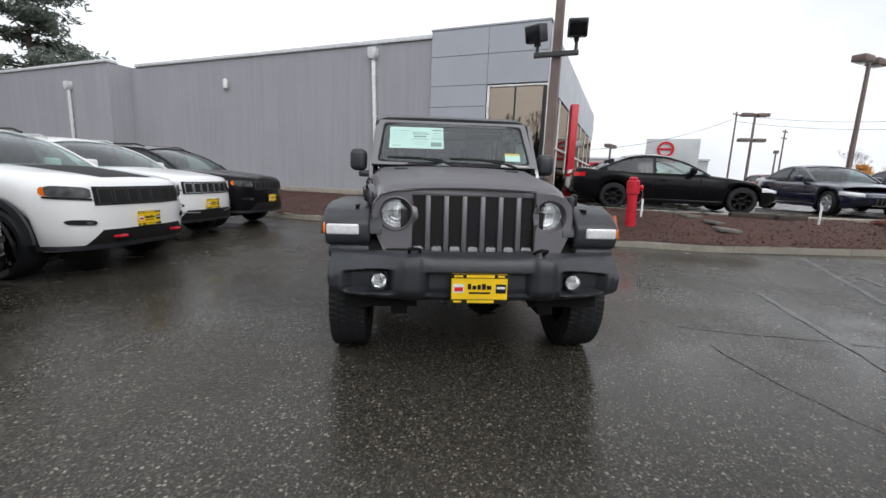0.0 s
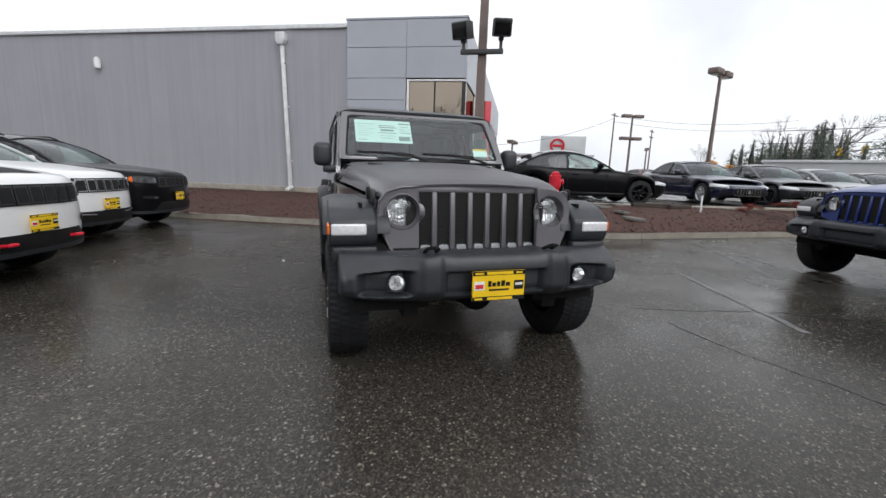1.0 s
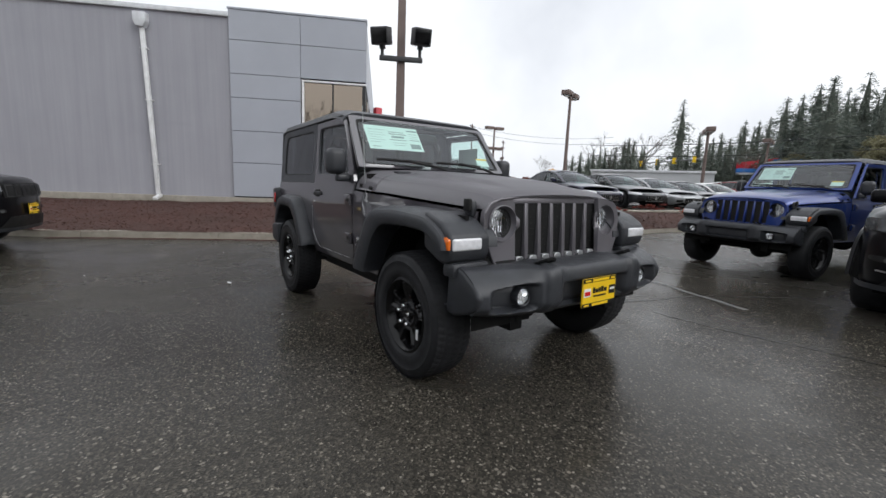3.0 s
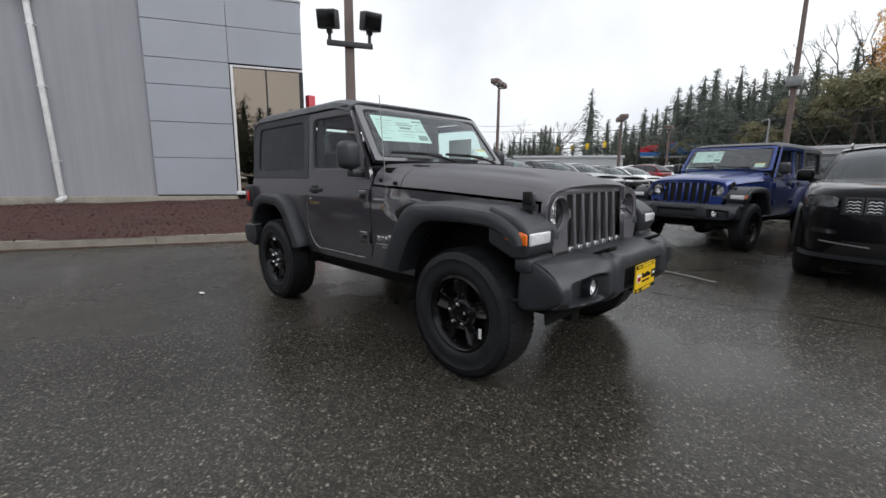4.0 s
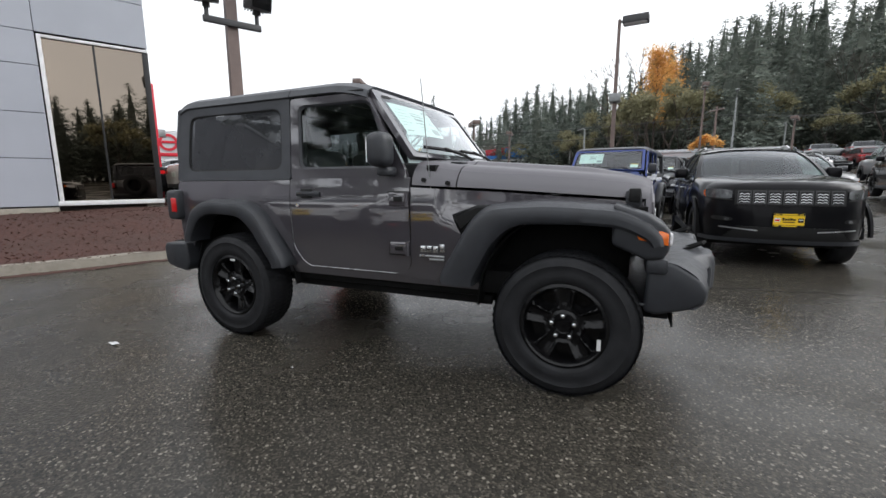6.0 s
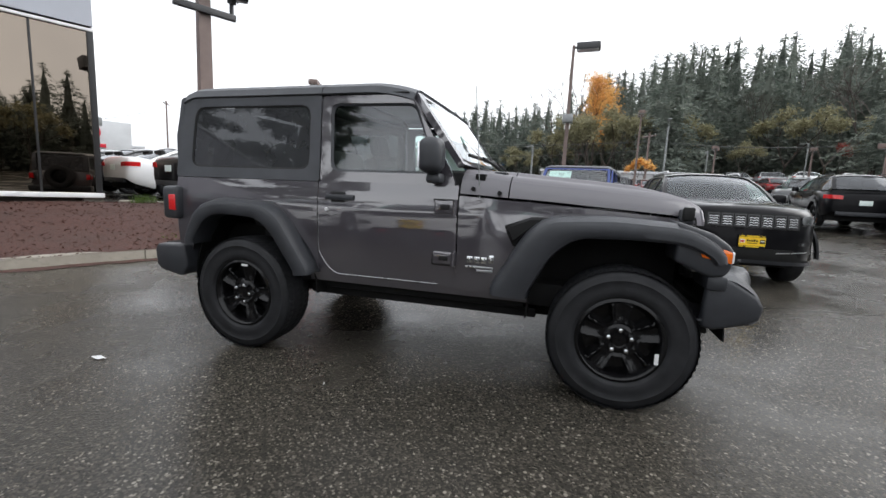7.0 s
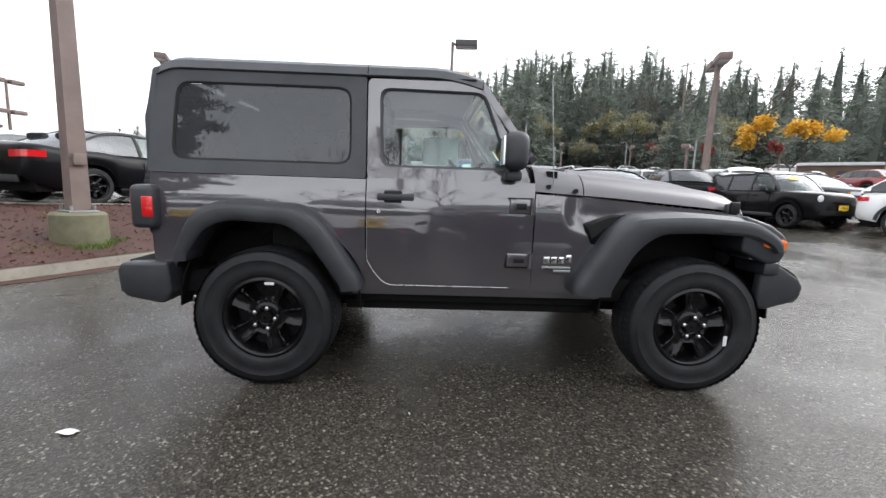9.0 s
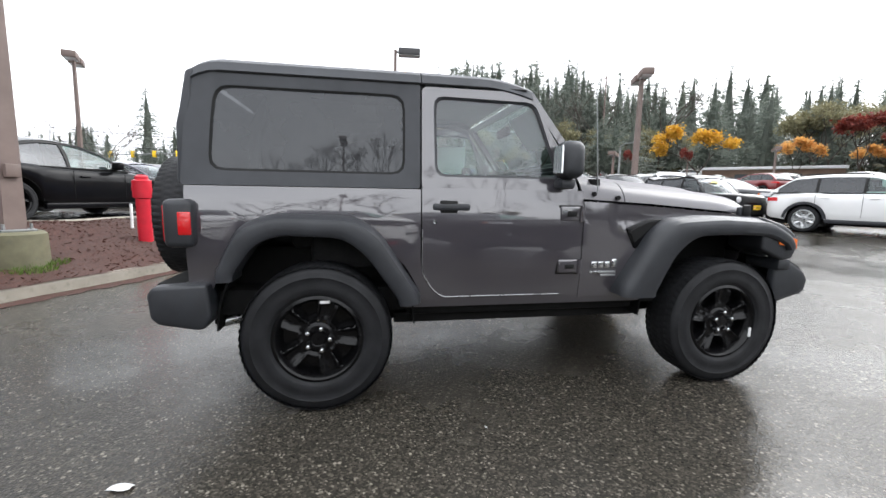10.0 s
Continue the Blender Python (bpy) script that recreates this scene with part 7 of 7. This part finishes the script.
for q in range(8):
    part("window", box(bm_new(), (1.0 + q * 2.5, -0.06, 2.0), (2.8 + q * 2.5, -0.01, 3.6)), DARK_WIN, shop)
    part("awning", box(bm_new(), (0.9 + q * 2.5, -0.5, 3.7), (2.9 + q * 2.5, 0.0, 3.9), 0.03), BRICK if q % 3 else RED_PAINT, shop)
house, w_ = far_block(130.5, 143, 66, 0, 5.6, BRICK, "brick_building", "low brown brick building among autumn trees")
for q in range(5):
    part("window", box(bm_new(), (1.0 + q * 2.7, -0.06, 3.4), (2.4 + q * 2.7, -0.01, 5.0)), DARK_WIN, house)

# traffic signals
base_ = Vector((*out(59.0, 104), 0))
sig = thing("traffic_signal", "traffic signals on a long grey mast arm", "traffic signal", Matrix.Translation(base_))
tip_ = Vector((75.2, 31.6, 7.3)) - base_
part("mast", tube(bm_new(), [(0, 0, 0), (0, 0, 7.6)], 0.20, 8), POLE_GREY, sig)
part("mast_arm", tube(bm_new(), [(0, 0, 7.0), tip_ * 0.5 + Vector((0, 0, 3.6)), tip_], 0.13, 6), POLE_GREY, sig)
for q in (0.30, 0.52, 0.72, 0.93):
    p = tip_ * q + Vector((0, 0, 7.2 * (1 - q)))
    hd = part("signal_head", box(bm_new(), (p.x - 0.27, p.y - 0.27, p.z - 0.55), (p.x + 0.27, p.y + 0.27, p.z + 0.55), 0.05), YELLOW, sig, "yellow signal head")
    for j in range(3):
        part("signal_lens", lathe(bm_new(), [(0.13, -0.31), (0.13, -0.26)], (p.x, p.y, p.z - 0.34 + j * 0.34), "y", 12), INK, hd)

# ---- trees ----
def fir(name, h, spread, seed, dense=1.0, bare=0.15):
    """A conifer: a straight trunk, drooping whorls and many needle sprays."""
    random.seed(seed)
    t = thing(name, "tall fir tree on the slope, needles paled for haze", "tree", group="fir trees")
    part("trunk", tube(bm_new(), [(0, 0, -1.5), (0.1, 0, h * 0.4), (0, 0.08, h * 0.8), (0, 0, h)], h * 0.014, 6, 0.03), BARK, t)
    bm = bm_new()
    z, a0 = h * bare, random.random() * 6
    while z < h * 0.99:
        q = (z / h - bare) / (1 - bare)
        reach = spread * (1 - q) ** 0.98 * min(1.0, 0.50 + 2.2 * q) * random.uniform(0.7, 1.15)
        fine = 0.55 + 0.45 * smooth(1.0, 0.62, q)
        for k in range(max(3, int(7 * dense * (1 - 0.4 * q)))):
            a = a0 + k * 2 * math.pi / 6.5 + random.uniform(-0.4, 0.4)
            ln = reach * random.uniform(0.5, 1.18)
            if random.random() < 0.13:
                continue
            d = Vector((math.cos(a), math.sin(a), 0))
            zz = z + random.uniform(-0.3, 0.3)
            n = max(2, int(ln / 0.80))
            for j in range(1, n + 1):
                f = j / n
                droop = 0.18 * ln * f - 0.42 * ln * f * f
                c = d * (ln * f) + Vector((0, 0, zz + droop))
                for _ in range(6):
                    s = random.uniform(0.45, 0.95) * (1.15 - 0.5 * f) * fine
                    e = (d * 0.8 + Vector((random.uniform(-1, 1), random.uniform(-1, 1), random.uniform(-0.9, 0.1))) * 0.8).normalized() * s
                    w = e.cross(Vector((random.uniform(-1, 1), random.uniform(-1, 1), 0.6))).normalized() * s * random.uniform(0.16, 0.30)
                    p = c + Vector((random.gauss(0, 0.32 * fine), random.gauss(0, 0.32 * fine), random.gauss(-0.05, 0.25)))
                    bm.faces.new([bm.verts.new(p - w), bm.verts.new(p + w), bm.verts.new(p + e)])
        z += h * 0.025 * random.uniform(0.75, 1.25)
        a0 += 1.1
    # the shaded inner foliage
    n, ring_n = 9, 8
    rings = []
    for i in range(n):
        q = i / (n - 1)
        rr = spread * 0.20 * (1 - q) ** 0.8 * min(1.0, 0.55 + 2.0 * q) + 0.05
        rings.append([bm.verts.new((rr * random.uniform(0.6, 1.25) * math.cos(6.2832 * k / ring_n), rr * random.uniform(0.6, 1.25) * math.sin(6.2832 * k / ring_n), h * (bare + (0.95 - bare) * q) + random.uniform(-0.5, 0.5))) for k in range(ring_n)])
    for a, b in zip(rings, rings[1:]):
        for k in range(ring_n):
            bm.faces.new((a[k], a[(k + 1) % ring_n], b[(k + 1) % ring_n], b[k]))
    part("crown", bm, HAZED_FIR, t, smooth=False)
    return t


def limbs(bm, p, d, ln, r, depth, tips, spread=0.65):
    """Branches that fork until they are thin."""
    q = p + d * ln
    tube(bm, [p, p.lerp(q, 0.5) + Vector((random.uniform(-1, 1), random.uniform(-1, 1), 0)) * ln * 0.06, q], r, 5 if depth > 2 else 3, r * 0.65)
    if depth == 0:
        tips.append(q)
        return
    for _ in range(random.choice((2, 3)) if depth > 1 else 3):
        e = (d + Vector((random.uniform(-1, 1), random.uniform(-1, 1), random.uniform(-0.25, 0.7))) * spread).normalized()
        limbs(bm, q, e, ln * random.uniform(0.62, 0.85), r * 0.62, depth - 1, tips, spread)


def broadleaf(name, label, h, seed, leaves, count=2200, size=0.22, depth=4, spread=0.65, lean=0.3):
    """A broad-leaved tree with forking limbs and separate leaves; leaves None: bare."""
    random.seed(seed)
    t = thing(name, label, "tree", group="autumn trees")
    bm, tips = bm_new(), []
    limbs(bm, Vector((0, 0, -0.5)), Vector((0, 0, 1)), h * 0.30 + 0.5, h * 0.018, depth, tips, spread)
    part("trunk", bm, BARK if leaves else TWIG, t, smooth=False)
    bm = bm_new()
    if leaves:
        for _ in range(count):
            c = random.choice(tips) + Vector((random.gauss(0, 1), random.gauss(0, 1), random.gauss(0, 0.8))) * h * 0.045
            e = Vector((random.uniform(-1, 1), random.uniform(-1, 1), random.uniform(-1, 0.4))).normalized() * size * random.uniform(0.6, 1.4)
            w = e.cross(Vector((random.uniform(-1, 1), random.uniform(-1, 1), 1))).normalized() * e.length * 0.55
            bm.faces.new([bm.verts.new(c - e), bm.verts.new(c + w), bm.verts.new(c + e), bm.verts.new(c - w)])
        part("crown", bm, leaves, t, smooth=False)
    else:
        for p in tips:
            for _ in range(5):
                e = Vector((random.uniform(-1, 1), random.uniform(-1, 1), random.uniform(-0.2, 1))).normalized() * h * 0.06
                w = Vector((0.012, 0.012, 0))
                bm.faces.new([bm.verts.new(p - w), bm.verts.new(p + w), bm.verts.new(p + e)])
        tagged(part("twigs", bm, TWIG, t, smooth=False), kind="stuff")
    return t


def place_copy(src, x, y, z, size, spin):
    ob = copy_thing(src, Matrix.Translation((x, y, z)) @ Matrix.Rotation(spin, 4, "Z"))
    ob.scale = (size, size, size)
    return ob


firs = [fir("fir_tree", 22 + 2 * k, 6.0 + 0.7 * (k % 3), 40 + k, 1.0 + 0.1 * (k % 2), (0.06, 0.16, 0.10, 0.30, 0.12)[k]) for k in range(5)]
bares = [broadleaf("bare_tree", "leafless grey-brown tree with fine twigs", 10 + k, 60 + k, None, depth=5) for k in range(2)]
olives = [broadleaf("fading_tree", "thin tree with fading olive leaves", 9 + 2 * k, 70 + k, OLIVE, 2300, 0.19, 4) for k in range(2)]
for k, src in enumerate(firs):
    x, y = out(96 + 6.3 * k, 96)
    src.matrix_basis = Matrix.Translation((x, y, lot_z(x, y) - 0.55 * k))
    src.scale = (1.3, 1.3, 0.84)
for k, src in enumerate(bares):
    x, y = out(58 + 3 * k, 92)
    src.matrix_basis = Matrix.Translation((x, y, 0.5))
for k, src in enumerate(olives):
    x, y = out(95 + 7 * k, 74)
    src.matrix_basis = Matrix.Translation((x, y, lot_z(x, y)))
random.seed(31)
# the wood on the hill, its skyline by bearing
skyline = curve([(48, 2.4), (55, 5.2), (59, 6.6), (63, 6.4), (68, 7.2), (72, 9.0), (77, 11.4), (80, 11.8), (84, 11.2), (88, 12.2), (95, 15.0), (100, 17.0), (108, 17.6), (115, 17.0), (121, 15.4), (126, 14.6), (133, 14.6), (141, 13.4), (150, 12.3), (165, 10.5)])
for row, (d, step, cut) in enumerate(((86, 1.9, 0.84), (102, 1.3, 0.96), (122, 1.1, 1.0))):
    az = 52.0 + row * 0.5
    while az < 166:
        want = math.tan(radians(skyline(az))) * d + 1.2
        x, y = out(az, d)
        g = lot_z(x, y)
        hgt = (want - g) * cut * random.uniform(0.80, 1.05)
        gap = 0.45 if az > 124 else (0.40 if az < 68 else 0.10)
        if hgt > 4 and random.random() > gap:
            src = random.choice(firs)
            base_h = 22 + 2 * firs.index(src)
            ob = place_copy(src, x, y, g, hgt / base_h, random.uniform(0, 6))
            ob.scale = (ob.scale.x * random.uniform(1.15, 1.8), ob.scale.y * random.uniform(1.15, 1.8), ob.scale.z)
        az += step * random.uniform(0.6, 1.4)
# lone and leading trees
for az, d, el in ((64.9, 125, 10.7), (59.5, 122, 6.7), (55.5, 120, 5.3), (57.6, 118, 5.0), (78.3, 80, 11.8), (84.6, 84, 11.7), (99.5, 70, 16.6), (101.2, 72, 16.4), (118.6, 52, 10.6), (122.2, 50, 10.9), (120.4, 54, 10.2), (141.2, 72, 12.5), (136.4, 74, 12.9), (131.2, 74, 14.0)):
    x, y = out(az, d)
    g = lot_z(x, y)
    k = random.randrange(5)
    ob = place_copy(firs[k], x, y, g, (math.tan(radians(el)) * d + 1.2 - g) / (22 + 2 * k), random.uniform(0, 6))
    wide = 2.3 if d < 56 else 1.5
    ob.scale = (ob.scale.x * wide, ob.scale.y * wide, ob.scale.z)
for q in range(40):
    az = random.uniform(76, 162)
    d = random.uniform(70, 96)
    place_copy(random.choice(olives), *out(az, d), lot_z(*out(az, d)), random.uniform(0.6, 1.1), random.uniform(0, 6))
for az, d, s in ((90.2, 70, 1.0), (92.0, 69, 1.15), (94.0, 70, 1.1), (88.0, 70, 1.0), (96.0, 71, 1.2)):
    place_copy(random.choice(olives), *out(az, d), lot_z(*out(az, d)), s, az)
for q in range(6):
    az = random.uniform(46, 75)
    place_copy(random.choice(bares), *out(az, 118), 0.5, random.uniform(0.6, 0.95), random.uniform(0, 6))
for az, d, s in ((88.5, 88, 1.9), (118, 80, 1.4), (126, 80, 1.4), (110, 86, 1.5)):
    place_copy(random.choice(bares), *out(az, d), lot_z(*out(az, d)), s, random.uniform(0, 6))


def column_tree(name, label, h, wide, seed, leaves, count, size):
    """A tall narrow tree: upswept side branches off one stem, thinly leaved."""
    random.seed(seed)
    t = thing(name, label, "tree", group="autumn trees")
    bm, spots = bm_new(), []
    tube(bm, [(0, 0, -1), (0.1, 0, h * 0.5), (0, 0.1, h)], h * 0.014, 6, 0.03)
    for _ in range(46):
        z, a = h * random.uniform(0.42, 0.95), random.uniform(0, 6.3)
        q = z / h
        ln = wide * (0.35 + 1.3 * q * (1.02 - q) * 2) * random.uniform(0.5, 1.1)
        e = Vector((math.cos(a), math.sin(a), random.uniform(0.6, 1.4))).normalized()
        p = Vector((0, 0, z))
        tube(bm, [p, p + e * ln], 0.07, 3, 0.02)
        spots += [(p + e * ln * f, 0.25 + 0.5 * f) for f in (0.35, 0.55, 0.75, 0.9, 1.0) if random.random() < 0.75]
    part("trunk", bm, BARK, t, smooth=False)
    bm = bm_new()
    for _ in range(count):
        c, sp = random.choice(spots)
        c = c + Vector((random.gauss(0, sp), random.gauss(0, sp), random.gauss(0, sp)))
        e = Vector((random.uniform(-1, 1), random.uniform(-1, 1), random.uniform(-1, 0.4))).normalized() * size * random.uniform(0.6, 1.3)
        w = e.cross(Vector((random.uniform(-1, 1), random.uniform(-1, 1), 1))).normalized() * e.length * 0.6
        bm.faces.new([bm.verts.new(c - e), bm.verts.new(c + w), bm.verts.new(c + e), bm.verts.new(c - w)])
    part("crown", bm, leaves, t, smooth=False)
    return t


orange_tree = column_tree("orange_tree", "tall tree with thinning orange autumn leaves", 19, 3.0, 81, RUST, 7000, 0.15)
orange_tree.matrix_basis = Matrix.Translation((*out(92.2, 78), lot_z(*out(92.2, 78))))
for az, d, s in ((93.4, 84, 0.93),):
    place_copy(orange_tree, *out(az, d), lot_z(*out(az, d)), s, 2.0 * az)
gold_tree = broadleaf("golden_tree", "spreading tree with golden yellow leaves", 8, 83, GOLD, 3200, 0.20, 4, 0.85)
gold_tree.matrix_basis = Matrix.Translation((*out(129.9, 58), lot_z(*out(129.9, 58)) - 0.4))
red_tree = broadleaf("crimson_tree", "small tree with dark crimson leaves", 7, 85, CRIMSON, 2200, 0.2, 4, 0.6)
red_tree.matrix_basis = Matrix.Translation((*out(143.8, 60), lot_z(*out(143.8, 60))))
for az, d, s in ((146.5, 64, 0.8), (116.3, 58, 0.62), (127.9, 44, 0.5), (121.6, 44, 0.5), (48, 70, 0.4)):
    ob = place_copy(red_tree, *out(az, d), lot_z(*out(az, d)), s, az)
    if 100 < az < 130:
        ob.scale = (s * 0.4, s * 0.4, s * 1.1)
orange_bush = broadleaf("orange_shrub", "low tree with rusty orange leaves", 5, 87, RUST, 1600, 0.18, 4, 0.8)
orange_bush.matrix_basis = Matrix.Translation((*out(139.0, 62), lot_z(*out(139.0, 62))))
for az, d, s in ((144.5, 62, 0.8), (98, 52, 0.7), (51, 75, 0.8), (53, 76, 0.7)):
    place_copy(orange_bush, *out(az, d), lot_z(*out(az, d)), s, az)
shrub = broadleaf("red_shrub", "low red-leaved shrub in the bed", 0.9, 89, CRIMSON, 2200, 0.030, 3, 1.4)
shrub.matrix_basis = Matrix.Translation((11.1, 5.0, bed_z(11.1, 5.0) - 0.06)) @ Matrix.Diagonal((1.3, 1.0, 0.42, 1.0))


# pines behind the walk, seen over the roof and mirrored in the glass
def pine(name, h, seed):
    random.seed(seed)
    t = thing(name, "tall spreading pine with needle clumps paled for haze", "tree", group="pines")
    bm, tips = bm_new(), []
    tube(bm, [(0, 0, -0.5), (0.2, 0.1, h * 0.5), (0, 0, h)], h * 0.022, 8, 0.06)
    for k in range(46):
        z = h * random.uniform(0.22, 0.98)
        a = random.uniform(0, 6.3)
        ln = h * 0.36 * (1.08 - z / h) ** 0.6 * random.uniform(0.6, 1.1)
        p, e = Vector((0, 0, z)), Vector((math.cos(a), math.sin(a), random.uniform(-0.1, 0.3)))
        tube(bm, [p, p + e * ln * 0.5, p + e * ln + Vector((0, 0, ln * 0.1))], h * 0.006, 4, 0.02)
        tips += [p + e * ln * f + Vector((random.gauss(0, 0.3), random.gauss(0, 0.3), 0.1)) for f in (0.35, 0.5, 0.65, 0.8, 0.9, 1.0)]
    part("trunk", bm, BARK, t)
    bm = bm_new()
    for c in tips:
        for _ in range(34):
            p = c + Vector((random.gauss(0, 0.45), random.gauss(0, 0.45), random.gauss(0, 0.22)))
            e = Vector((random.uniform(-1, 1), random.uniform(-1, 1), random.uniform(-0.3, 0.8))).normalized() * 0.34
            w = e.cross(Vector((random.uniform(-1, 1), random.uniform(-1, 1), 1))).normalized() * 0.10
            bm.faces.new([bm.verts.new(p - e), bm.verts.new(p + w), bm.verts.new(p + e), bm.verts.new(p - w)])
    part("crown", bm, HAZED_FIR, t, smooth=False)
    return t


big_pine = pine("pine_tree", 17, 91)
big_pine.matrix_basis = Matrix.Translation((-30.5, 34, 0))
place_copy(big_pine, -31, 21, 0, 0.85, 1.3)
place_copy(big_pine, -36, 29, 0, 1.0, 2.3)
for x, y, s in ((-44, 6, 1.1), (-47, 0, 1.2), (-42, -9, 1.0), (-45, 13, 0.9), (-40, -20, 1.2), (-30, -34, 1.1), (-10, -45, 1.1), (10, -48, 1.0)):
    place_copy(bares[int(abs(x)) % 2], x, y, 0, s, x)
for x, y, s in ((-50, -14, 0.8), (-52, 10, 0.7), (-38, -30, 0.9), (-22, -44, 0.9), (0, -52, 0.9), (-56, -2, 0.6)):
    place_copy(olives[int(abs(x)) % 2], x, y, 0, s, x)
for q in range(110):
    x, y = -64 + random.uniform(-3, 3) + 0.75 * q, -36 - 0.33 * q + random.uniform(-6, 6)
    k = random.randrange(5)
    ob = place_copy(firs[k], x, y, 0, random.uniform(0.36, 0.56), random.uniform(0, 6))
    ob.scale = (ob.scale.x * 1.7, ob.scale.y * 1.7, ob.scale.z)
lamp_post(-24, 3.5, 0, 7.5, (0, 180), base=False)


def hedge(n, seed):
    """Brush that closes the foot of the wood."""
    random.seed(seed)
    bm = bm_new()
    for _ in range(n):
        az, d = random.uniform(50, 168), random.uniform(78, 126)
        x, y = out(az, d)
        z = lot_z(x, y) + random.uniform(0, 3.6) * random.random()
        e = Vector((random.uniform(-1, 1), random.uniform(-1, 1), random.uniform(-0.4, 1))).normalized() * random.uniform(0.4, 0.9)
        w = e.cross(Vector((random.uniform(-1, 1), random.uniform(-1, 1), 1))).normalized() * e.length * 0.6
        c = Vector((x, y, z))
        bm.faces.new([bm.verts.new(c - e), bm.verts.new(c + w), bm.verts.new(c + e), bm.verts.new(c - w)])
    tagged(part("undergrowth", bm, leafy("brush_leaves", (0.03, 0.032, 0.014), (0.10, 0.085, 0.035)), smooth=False), "tangled brown-green undergrowth below the trees", "undergrowth", kind="stuff")


hedge(9000, 3)


def slope(u, v):
    az, d = 66 + 110 * u, 76 + 120 * v
    x, y = out(az, d)
    return Vector((x, y, lot_z(x, y) + 0.05 + 3.0 * v * smooth(70, 90, az)))


tagged(part("hillside", sheet(bm_new(), slope, 40, 10), HILL), "wooded brown-green slope behind the car park", "hill", kind="structure")
